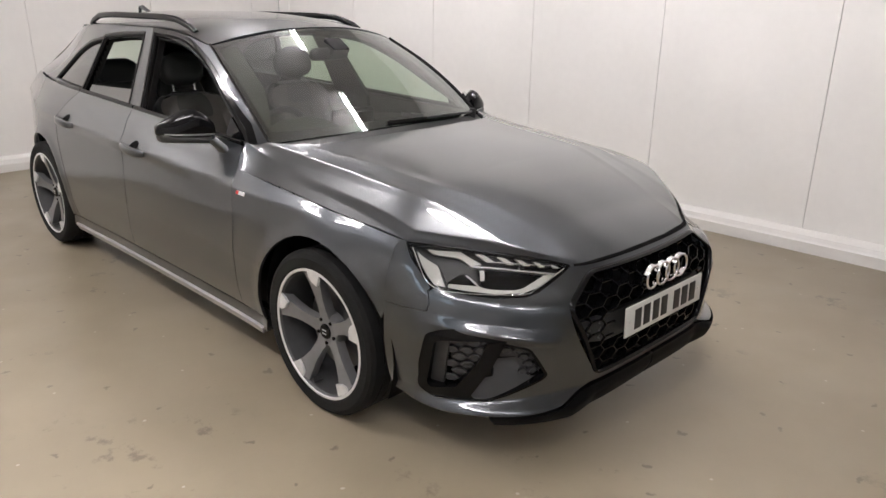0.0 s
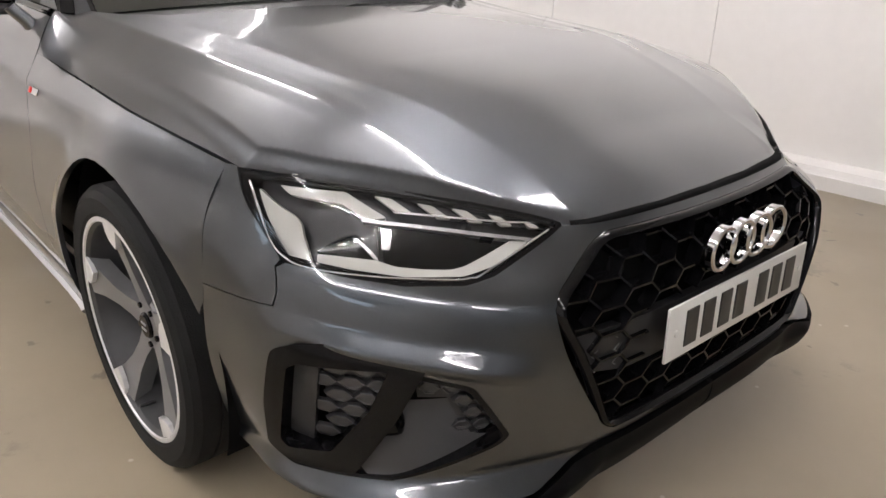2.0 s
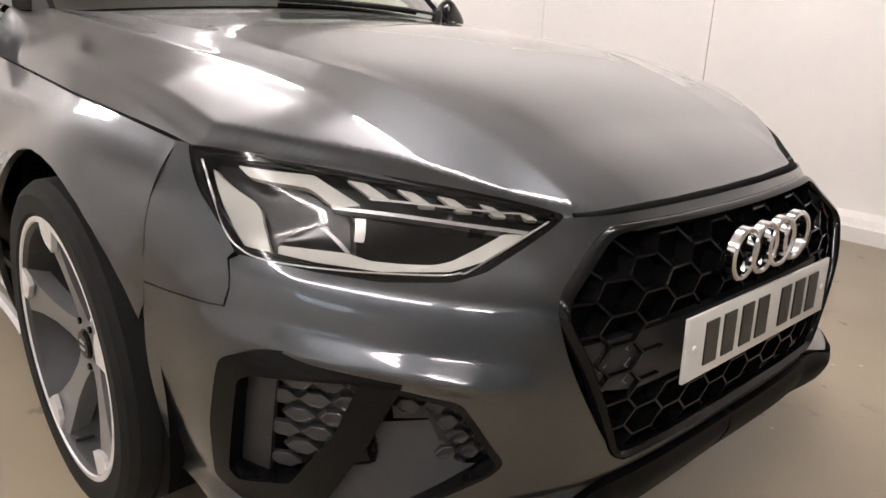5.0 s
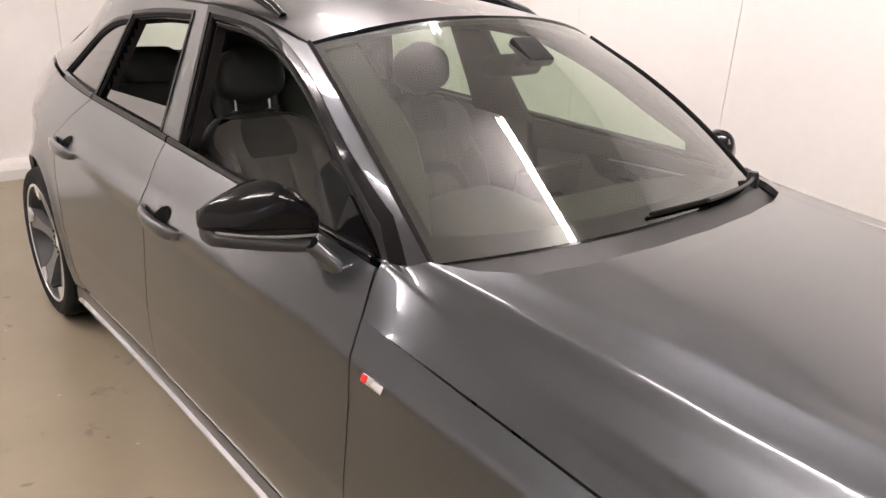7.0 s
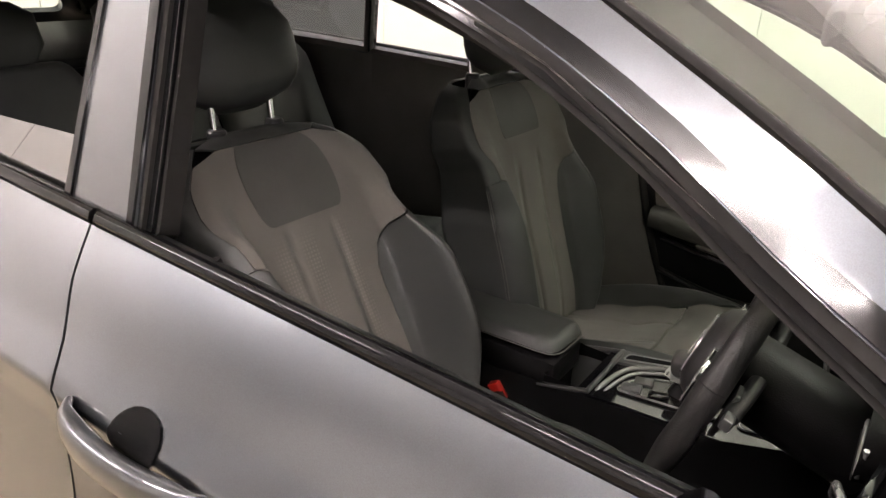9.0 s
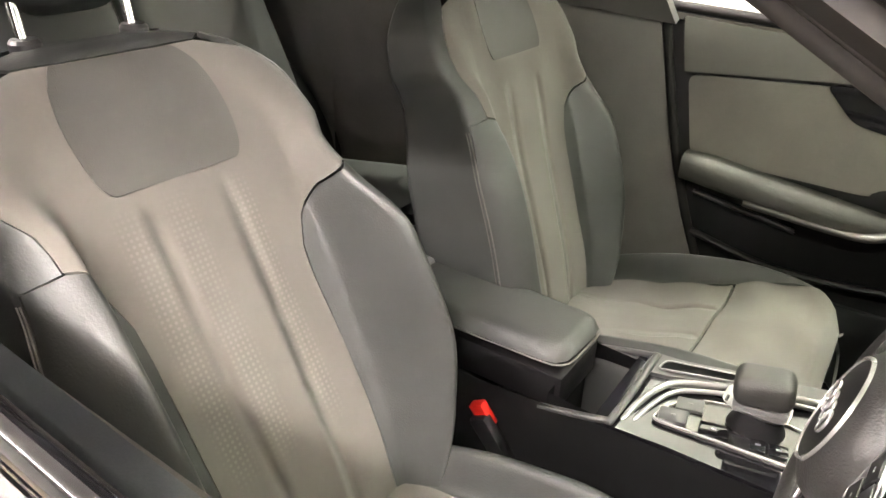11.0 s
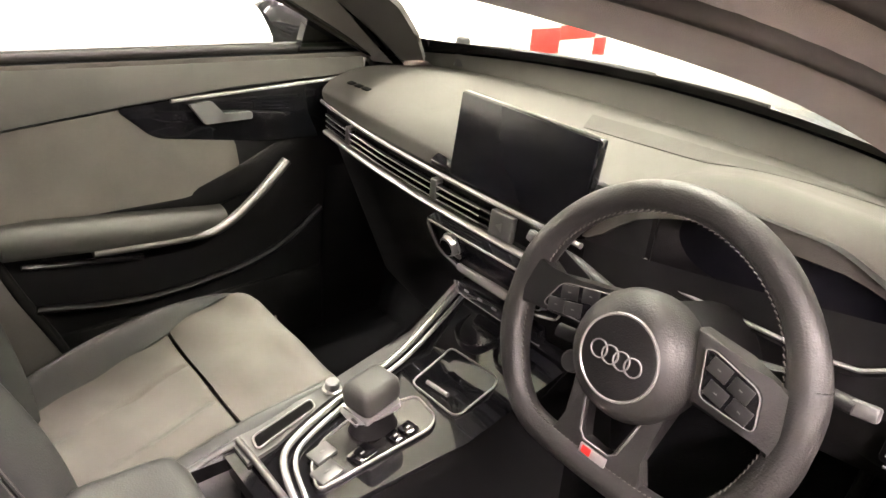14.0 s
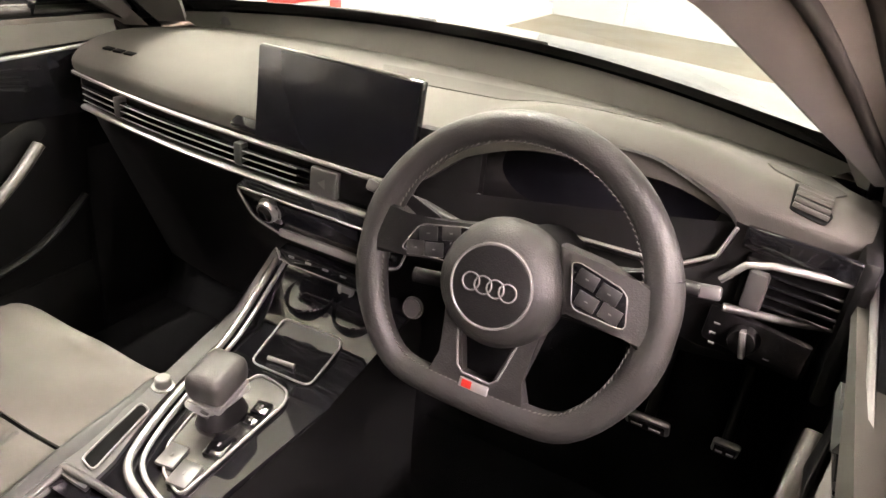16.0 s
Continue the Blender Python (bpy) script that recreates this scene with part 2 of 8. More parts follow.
def tube(name, path, r, mat, parent=None, label="", closed=False, n=10, up=(0, 0, 1), ry=None, scale=None):
    return part(name, sweep_mesh(bmesh.new(), path, circle(r, n, ry), closed, up, scale), mat, parent, label, True, 60)


def curve_points(pts, n=24, closed=False):
    """Catmull-Rom points through pts."""
    pts = [Vector(p) for p in pts]
    k, out = len(pts), []
    spans = k if closed else k - 1
    per = max(2, n // spans)
    for i in range(spans):
        if closed:
            a, b, c, d = pts[i - 1], pts[i], pts[(i + 1) % k], pts[(i + 2) % k]
        else:
            a, b, c, d = pts[max(i - 1, 0)], pts[i], pts[i + 1], pts[min(i + 2, k - 1)]
        for j in range(per):
            t = j / per
            out.append(0.5 * ((2 * b) + (c - a) * t + (2 * a - 5 * b + 4 * c - d) * t * t + (3 * b - a - 3 * c + d) * t ** 3))
    if not closed:
        out.append(pts[-1])
    return out


def block(bm, size, m=Matrix(), bevel=0.0, segments=2):
    """A rounded box added to bm."""
    r = bmesh.ops.create_cube(bm, size=1, matrix=m @ Matrix.Diagonal((*size, 1)))
    if bevel:
        vs = r["verts"]
        es = list({e for v in vs for e in v.link_edges})
        bmesh.ops.bevel(bm, geom=es, offset=bevel, segments=segments, profile=0.5, affect="EDGES")
    return bm


def box(name, size, m, mat, parent=None, label="", bevel=0.004, segments=2):
    return part(name, block(bmesh.new(), size, m, bevel, segments), mat, parent, label, True)


def lathe(name, profile, mat, parent=None, label="", m=Matrix(), n=48, angle=30):
    """Revolves (radius, height) points about z; a radius of 0 closes the end."""
    bm = bmesh.new()
    rings = []
    for r, z in profile:
        if r <= 1e-6:
            rings.append([bm.verts.new(m @ Vector((0, 0, z)))])
        else:
            rings.append([bm.verts.new(m @ Vector((r * math.cos(2 * math.pi * k / n), r * math.sin(2 * math.pi * k / n), z))) for k in range(n)])
    for a, b in zip(rings, rings[1:]):
        for k in range(n):
            q = [a[k % len(a)], a[(k + 1) % len(a)], b[(k + 1) % len(b)], b[k % len(b)]]
            q = [v for i, v in enumerate(q) if v not in q[:i]]
            if len(q) > 2:
                bm.faces.new(q)
    return part(name, bm, mat, parent, label, True, angle)


def prism(bm, poly, z0, z1, m=Matrix(), bevel=0.0):
    """A flat polygon in (x, y) given thickness from z0 to z1."""
    a = [bm.verts.new(m @ Vector((*p, z0))) for p in poly]
    b = [bm.verts.new(m @ Vector((*p, z1))) for p in poly]
    fs = [bm.faces.new(a[::-1]), bm.faces.new(b)]
    n = len(poly)
    for k in range(n):
        fs.append(bm.faces.new((a[k], a[(k + 1) % n], b[(k + 1) % n], b[k])))
    if bevel:
        es = list(fs[1].edges)
        bmesh.ops.bevel(bm, geom=es, offset=bevel, segments=2, profile=0.5, affect="EDGES")
    return bm


def blob(name, sections, mat, parent=None, label="", n=28, power=2.6, m=Matrix()):
    """A soft solid through sections of (centre, across vector, up vector), each a rounded rectangle."""
    bm = bmesh.new()
    rings = []
    for c, a, u in sections:
        c, a, u = Vector(c), Vector(a), Vector(u)
        ring = []
        for k in range(n):
            t = 2 * math.pi * k / n
            ct, st = math.cos(t), math.sin(t)
            ring.append(bm.verts.new(m @ (c + a * (math.copysign(abs(ct) ** (2 / power), ct)) + u * (math.copysign(abs(st) ** (2 / power), st)))))
        rings.append(ring)
    for r0, r1 in zip(rings, rings[1:]):
        for k in range(n):
            bm.faces.new((r0[k], r0[(k + 1) % n], r1[(k + 1) % n], r1[k]))
    bm.faces.new(rings[0][::-1])
    bm.faces.new(rings[-1])
    return part(name, bm, mat, parent, label, True, 50)


# ---- the bay ----
X0, X1, Y0, Y1, H = -5.25, 6.5, -5.2, 2.52, 3.05


def wall_material():
    """White insulated panels: fine vertical ribs, faint grime."""
    m = material("white ribbed panel", (0.85, 0.835, 0.815), 0.42, noise_scale=1.3, vary=0.05, rough_vary=0.08)
    nt = m.node_tree
    b = nt.nodes["Principled BSDF"]
    co = nt.nodes.new("ShaderNodeTexCoord")
    w = nt.nodes.new("ShaderNodeTexWave")
    w.bands_direction = "DIAGONAL"
    w.inputs["Scale"].default_value = 9
    w.inputs["Distortion"].default_value = 0.15
    bp = nt.nodes.new("ShaderNodeBump")
    bp.inputs["Strength"].default_value = 0.10
    bp.inputs["Distance"].default_value = 0.002
    mp = nt.nodes.new("ShaderNodeMapping")
    mp.inputs["Scale"].default_value = (1, 1, 0)
    nt.links.new(co.outputs["Object"], mp.inputs["Vector"])
    nt.links.new(mp.outputs[0], w.inputs["Vector"])
    nt.links.new(w.outputs["Fac"], bp.inputs["Height"])
    nt.links.new(bp.outputs[0], b.inputs["Normal"])
    return m


def floor_material():
    """Worn resin floor: beige grey, cloudy, with dark stains and damp glossy patches."""
    m = material("resin floor", (0.33, 0.285, 0.21), 0.28)
    nt = m.node_tree
    b = nt.nodes["Principled BSDF"]
    co = nt.nodes.new("ShaderNodeTexCoord")

    def noise_node(scale, detail, rough=0.5, off=0.0):
        mp = nt.nodes.new("ShaderNodeMapping")
        mp.inputs["Location"].default_value = (off, off * 0.7, 0)
        nt.links.new(co.outputs["Object"], mp.inputs["Vector"])
        n = nt.nodes.new("ShaderNodeTexNoise")
        n.inputs["Scale"].default_value = scale
        n.inputs["Detail"].default_value = detail
        n.inputs["Roughness"].default_value = rough
        nt.links.new(mp.outputs[0], n.inputs["Vector"])
        return n.outputs["Fac"]

    def ramp(src, lo, hi, a, c):
        r = nt.nodes.new("ShaderNodeMapRange")
        r.interpolation_type = "SMOOTHSTEP"
        r.inputs["From Min"].default_value, r.inputs["From Max"].default_value = lo, hi
        r.inputs["To Min"].default_value, r.inputs["To Max"].default_value = a, c
        nt.links.new(src, r.inputs["Value"])
        return r.outputs[0]

    def mixed(fac, a, c):
        x = nt.nodes.new("ShaderNodeMix")
        x.data_type = "RGBA"
        for sock, v in ((x.inputs[6], a), (x.inputs[7], c)):
            if isinstance(v, tuple):
                sock.default_value = (*v, 1)
            else:
                nt.links.new(v, sock)
        nt.links.new(fac, x.inputs[0])
        return x.outputs[2]
    cloud = ramp(noise_node(0.9, 5, 0.5), 0.25, 0.75, 0, 1)
    base = mixed(cloud, (0.385, 0.326, 0.232), (0.448, 0.384, 0.276))
    base = mixed(ramp(noise_node(9.0, 6, 0.7, 1.3), 0.35, 0.75, 0, 0.12), base, (0.30, 0.255, 0.185))
    base = mixed(ramp(noise_node(2.0, 2, 0.4, 3.1), 0.40, 1.0, 0, 0.20), base, (0.17, 0.145, 0.105))

    def blots(scale, radius, warp, off):
        """Scattered blots: small discs round scattered points, their outlines pulled about by noise."""
        mp = nt.nodes.new("ShaderNodeMapping")
        mp.inputs["Location"].default_value = (off, off * 1.7, 0)
        nt.links.new(co.outputs["Object"], mp.inputs["Vector"])
        n = nt.nodes.new("ShaderNodeTexNoise")
        n.inputs["Scale"].default_value = scale * 5
        n.inputs["Detail"].default_value = 3
        nt.links.new(mp.outputs[0], n.inputs["Vector"])
        ad = nt.nodes.new("ShaderNodeVectorMath")
        ad.operation = "MULTIPLY_ADD"
        ad.inputs[1].default_value = (warp, warp, 0)
        nt.links.new(n.outputs["Color"], ad.inputs[0])
        nt.links.new(mp.outputs[0], ad.inputs[2])
        v = nt.nodes.new("ShaderNodeTexVoronoi")
        v.voronoi_dimensions = "2D"
        v.inputs["Scale"].default_value = scale
        nt.links.new(ad.outputs[0], v.inputs["Vector"])
        return ramp(v.outputs["Distance"], radius, radius * 0.35, 0, 1)

    def scaled(src, k):
        m2 = nt.nodes.new("ShaderNodeMath")
        m2.operation = "MULTIPLY"
        m2.inputs[1].default_value = k
        nt.links.new(src, m2.inputs[0])
        return m2.outputs[0]
    def both(a, c):
        m2 = nt.nodes.new("ShaderNodeMath")
        m2.operation = "MULTIPLY"
        nt.links.new(a, m2.inputs[0])
        nt.links.new(c, m2.inputs[1])
        return m2.outputs[0]
    scuffs = both(ramp(noise_node(6.5, 7, 0.68, 4.7), 0.56, 0.66, 0, 1), ramp(noise_node(1.3, 2, 0.5, 9.2), 0.52, 0.64, 0, 0.55))
    base = mixed(scuffs, base, (0.12, 0.10, 0.075))
    base = mixed(scaled(blots(3.1, 0.05, 0.10, 8.0), 0.55), base, (0.10, 0.085, 0.065))
    base = mixed(scaled(blots(2.3, 0.018, 0.03, 15.0), 0.7), base, (0.70, 0.67, 0.61))
    nt.links.new(base, b.inputs["Base Color"])
    nt.links.new(ramp(noise_node(2.2, 2, 0.5, 5.0), 0.28, 0.74, 0.30, 0.42), b.inputs["Roughness"])
    bp = nt.nodes.new("ShaderNodeBump")
    bp.inputs["Strength"].default_value = 0.05
    bp.inputs["Distance"].default_value = 0.004
    nt.links.new(noise_node(7, 2, 0.4, 2.0), bp.inputs["Height"])
    nt.links.new(bp.outputs[0], b.inputs["Normal"])
    return m


WALL = wall_material()
FLOOR = floor_material()
CURB = material("white kerb", (0.78, 0.765, 0.74), 0.4, noise_scale=2.2, vary=0.07, rough_vary=0.1)
SHUTTER = material("grey painted panel", (0.50, 0.53, 0.57), 0.45, noise_scale=1.5, vary=0.08)
SEAM = material("panel joint", (0.48, 0.47, 0.46), 0.6, noise_scale=10, vary=0.1)
CEIL = material("white ceiling", (0.88, 0.87, 0.86), 0.6, noise_scale=2, vary=0.05)
RED = material("red paint", (0.60, 0.02, 0.015), 0.35, noise_scale=5, vary=0.12)
TUBE = glow("lit tube", (1.0, 0.95, 0.965), 118.0)
# south row's tubes set stronger to brighten the near flank
TUBE_SOUTH = glow("stronger lit tube", (1.0, 0.95, 0.965), 130.0)
DAYLIGHT = glow("overcast daylight", (0.72, 0.86, 1.0), 3.0)
HOUSING = material("white batten", (0.8, 0.8, 0.78), 0.4, noise_scale=6, vary=0.05)


def slab(name, lo, hi, mat, label, category, bevel=0.0):
    size = [b - a for a, b in zip(lo, hi)]
    mid = [(a + b) / 2 for a, b in zip(lo, hi)]
    ob = box(name, size, pose(*mid), mat, None, label, bevel)
    return tagged(ob, label, category, kind="structure")


slab("floor", (X0 - 0.2, Y0 - 0.2, -0.2), (X1 + 0.2, Y1 + 0.2, 0), FLOOR, "beige resin floor, stained and damp in patches", "floor")
slab("ceiling", (X0 - 0.2, Y0 - 0.2, H), (X1 + 0.2, Y1 + 0.2, H + 0.15), CEIL, "plain white ceiling over the bay", "ceiling")


def clad(name, a, b, inward, first=0.0, width=1.13, face=None, label="white ribbed wall panels with thin vertical joints"):
    """A wall clad with panels, each a board of its own, standing 4 mm apart over a darker backing."""
    a, b, n = Vector(a), Vector(b), Vector(inward)
    run = (b - a).length
    t = (b - a) / run
    m = Matrix((( t.x, n.x, 0, a.x), (t.y, n.y, 0, a.y), (0, 0, 1, 0), (0, 0, 0, 1)))
    w = box(name, (run + 0.3, 0.15, H), m @ pose(run / 2, -0.087, H / 2), SEAM, None, "", 0.0)
    tagged(w, label, "wall", kind="structure")
    x = first - width
    while x < run:
        x0, x1 = max(x, 0.0) + 0.002, min(x + width, run) - 0.002
        if x1 - x0 > 0.05:
            bm = block(bmesh.new(), (x1 - x0, 0.012, H - 0.004), m @ pose((x0 + x1) / 2, -0.006, H / 2), 0.0015, 1)
            part("panel", bm, face or WALL, w)
        x += width


def kerb(name, a, b, inward):
    """Two stepped white kerb: a lower course with a thin joint under a sloped cap."""
    a, b, n = Vector(a), Vector(b), Vector(inward)
    run = (b - a).length
    t = (b - a) / run
    m = Matrix(((t.x, n.x, 0, a.x), (t.y, n.y, 0, a.y), (0, 0, 1, 0), (0, 0, 0, 1)))
    prof = [(0, 0), (0.095, 0), (0.095, 0.070), (0.091, 0.074), (0.084, 0.074), (0.084, 0.078), (0.080, 0.081), (0.070, 0.108), (0.014, 0.126), (0, 0.128)]
    bm = bmesh.new()
    r0 = [bm.verts.new(m @ Vector((0, p[0], p[1]))) for p in prof]
    r1 = [bm.verts.new(m @ Vector((run, p[0], p[1]))) for p in prof]
    for k in range(len(prof)):
        q = (k + 1) % len(prof)
        bm.faces.new((r0[k], r0[q], r1[q], r1[k]))
    bm.faces.new(r0)
    bm.faces.new(r1)
    tagged(part(name, bm, CURB, None, ""), "white two-step kerb along the foot of the wall", "skirting", kind="structure")


clad("wall_north", (X1, Y1, 0), (X0, Y1, 0), (0, -1, 0), first=0.25)
clad("wall_west", (X0, Y1, 0), (X0, Y0, 0), (1, 0, 0), first=0.35)
clad("wall_south", (X0, Y0, 0), (X1, Y0, 0), (0, 1, 0))
clad("wall_east", (X1, Y0, 0), (X1, Y1, 0), (-1, 0, 0), face=SHUTTER, label="grey panelled wall that closes the bay")
kerb("baseboard_north", (X1, Y1, 0), (X0, Y1, 0), (0, -1, 0))
kerb("baseboard_west", (X0, Y1 - 0.08, 0), (X0, Y0 + 0.08, 0), (1, 0, 0))


def batten(x, y, length, twin=False, lit=None):
    """A ceiling batten along the bay with one or two lit tubes."""
    ob = thing("ceiling_light", "white ceiling batten with lit fluorescent tubes" if twin else "white ceiling batten with a lit fluorescent tube", "ceiling light", "ceiling battens", at=(x, y, H))
    box("housing", (length, 0.05, 0.045), pose(0, 0, -0.0225), HOUSING, ob)
    for dy in ((-0.032, 0.032) if twin else (0,)):
        tube("tube", [(-length / 2 + 0.03, dy, -0.07), (length / 2 - 0.03, dy, -0.07)], 0.010, lit or TUBE, ob, n=8)
        for e in (-1, 1):
            box("tube_holder", (0.025, 0.03, 0.05), pose(e * (length / 2 - 0.015), dy, -0.07), HOUSING, ob)
    return ob


# unseen rows, set from reflections; batten at x 4.51 added to brighten the floor
for by, row in ((0.80, (-2.72, 0.10)), (-2.6, (-3.95, -1.13, 1.69, 4.51))):
    for bx in row:
        batten(bx, by, 2.05, True, TUBE if by > 0 else TUBE_SOUTH)


# red and grey board low on the wall ahead of the car
sg = thing("wall_panel", "grey board with a red panel standing at the wall", "sign", at=(2.02, Y1 - 0.06, 0.135))
box("board", (0.90, 0.03, 0.45), pose(0, 0, 0.225), SEAM, sg, "grey board", 0.004)
for bx, bz, bw, bh in ((-0.17, 0.215, 0.26, 0.39), (0.135, 0.375, 0.35, 0.09), (0.37, 0.165, 0.12, 0.32)):
    box("red_block", (bw, 0.006, bh), pose(bx, -0.0185, bz), RED, sg, "red block", 0.001)

# high window behind the walk
w1 = thing("window_1", "high daylit window with a white frame", "window", kind="structure", at=(2.3, Y0 + 0.003, 2.45))
box("pane", (1.06, 0.006, 0.56), pose(0, 0.004, 0), DAYLIGHT, w1, "bright overcast daylight")
for bx, bz, bw, bh in ((0, 0.30, 1.18, 0.06), (0, -0.30, 1.18, 0.06), (-0.56, 0, 0.06, 0.54), (0.56, 0, 0.06, 0.54), (0.06, 0, 0.03, 0.54)):
    box("window_frame", (bw, 0.05, bh), pose(bx, 0.026, bz), HOUSING, w1, "", 0.004)


# ---- the car: right side is -y, nose towards +x, front axle at x = 0 ----
car = thing("estate_car", "dark metallic grey estate car with black trim, driver's window fully open", "car")
AXLES, R_WHEEL = (0.0, -2.82), 0.322

crease_w = pch([0.6, 0.381, 0.2, 0, -0.3, -0.69, -1.0, -1.5, -1.75, -2.44, -3.0, -3.5, -3.85], [0.74, 0.768, 0.798, 0.812, 0.808, 0.795, 0.806, 0.826, 0.832, 0.826, 0.785, 0.665, 0.57])
crease_z = pch([0.6, 0.381, 0.2, 0, -0.3, -0.69, -1.0, -1.5, -1.75, -2.44, -3.0, -3.85], [0.728, 0.752, 0.780, 0.798, 0.818, 0.837, 0.842, 0.848, 0.851, 0.860, 0.872, 0.885])
max_w = pch([0.6, 0.40, 0.2, 0, -0.3, -0.65, -1.2, -1.75, -2.3, -2.82, -3.2, -3.55, -3.85], [0.785, 0.828, 0.874, 0.897, 0.888, 0.876, 0.872, 0.872, 0.880, 0.888, 0.787, 0.685, 0.59])
tuck = pch([0.12, 0.2, 0.28, 0.38, 0.5], [0.09, 0.055, 0.024, 0.006, 0.0])
belt_z = pch([-0.55, -0.665, -1.64, -2.4, -2.95, -3.5], [0.919, 0.925, 0.958, 0.980, 0.990, 0.995])


def glass_w(x, z):
    rear = np.clip((-2.3 - x) / 1.2, 0, 2)
    return 0.722 - (z - 0.93) * 0.42 - 0.11 * rear ** 2 - 0.6 * rear ** 2 * np.maximum(z - 0.95, 0)


def side(x, z):
    """The right flank, from sill to window line, as a function of length and height."""
    x, z = np.broadcast_arrays(np.asarray(x, float), np.asarray(z, float))
    zt, wt, wm = crease_z(x), crease_w(x), max_w(x)
    zb = belt_z(x)
    wb = glass_w(x, zb) + 0.012
    low = wm - tuck(np.minimum(z, 0.5))
    # nose end: one curve up to the bonnet line
    u = np.clip((z - 0.5) / (zt - 0.5), 0, 1)
    v = np.clip((z - zt) / (zb - zt), 0, 1.2)
    plain = np.where(z < zt, wt + (wm - wt) * (1 - u ** 3.6), wt + (wb - wt) * (0.8 * v + 0.2 * v * v))
    # behind it: near upright below the waistline, leaning in above it
    zw = 0.796 - (x + 1.40) * 0.031
    u0 = np.clip((zw - 0.5) / (zt - 0.5), 0, 1)
    ww = wt + (wm - wt) * (1 - u0 ** 3.6)
    u = np.clip((z - 0.5) / (zw - 0.5), 0, 1)
    k = np.clip((-0.60 - x) / 0.08, 0, 1)
    ct = wt + (ww + (wb - ww) * (zt - zw) / (zb - zw) - wt) * k
    v = np.clip((z - zt) / (zb - zt), 0, 1.2)
    lean = np.where(z < zw, ww + (wm - ww) * (1 - u ** 1.35), np.where(z < zt, ww + (ct - ww) * (z - zw) / (zt - zw), ct + (wb - ct) * (0.85 * v + 0.15 * v * v)))
    w = np.where(z < 0.5, low, plain + (lean - plain) * np.clip((0.15 - x) / 0.3, 0, 1))
    # sharp waistline running through the handles
    d = z - (0.796 - (x + 1.40) * 0.031)
    ridge = np.clip(0.0062 - (np.sqrt(d * d + 0.004 ** 2) - 0.004) * 0.14, 0, 1)
    w = w + ridge * ridge / (ridge + 0.0006) * np.clip((-0.72 - x) / 0.35, 0, 1) * np.clip((x + 3.4) / 0.5, 0, 1)
    for ax in AXLES:
        r = np.hypot(x - ax, z - R_WHEEL)
        w = w + 0.010 * np.exp(-((np.maximum(r, 0.37) - 0.37) / 0.04) ** 2) * (z < 0.8)
    return np.stack([x, -w, z], -1)


def arch(ax, r, a0, a1, n=22):
    return [(ax + r * math.cos(radians(a0 + (a1 - a0) * k / n)), R_WHEEL + r * math.sin(radians(a0 + (a1 - a0) * k / n))) for k in range(n + 1)]


def gap(poly, g=0.0022):
    return inset(poly, g)


def inset(poly, d):
    """The polygon drawn in by d all round."""
    p = np.asarray(poly, float)
    a = np.sum(p[:, 0] * np.roll(p[:, 1], -1) - np.roll(p[:, 0], -1) * p[:, 1])
    e = np.roll(p, -1, 0) - p
    e /= np.maximum(np.linalg.norm(e, axis=1), 1e-9)[:, None]
    n = np.stack([-e[:, 1], e[:, 0]], 1) * (1 if a > 0 else -1)
    b = n + np.roll(n, 1, 0)
    return p + b * (d / np.maximum((b * n).sum(1), 0.35))[:, None]


SILL = 0.262
ARCH_R = 0.376
fender_gap = [(-0.645, 0.905), (-0.632, 0.87), (-0.620, float(crease_z(-0.620))), (-0.600, 0.775), (-0.580, 0.69), (-0.568, 0.60), (-0.56, 0.45), (-0.565, SILL)]
b_gap = [(-1.735, 0.950), (-1.712, 0.90), (-1.675, 0.845), (-1.638, 0.79), (-1.622, 0.69), (-1.610, 0.52), (-1.618, 0.40), (-1.640, SILL)]
rear_gap = [(-2.46, 0.982), (-2.53, 0.90), (-2.555, 0.80), (-2.52, 0.70), (-2.44, 0.56), (-2.40, 0.46), (-2.375, SILL)]
x_nose = 0.345


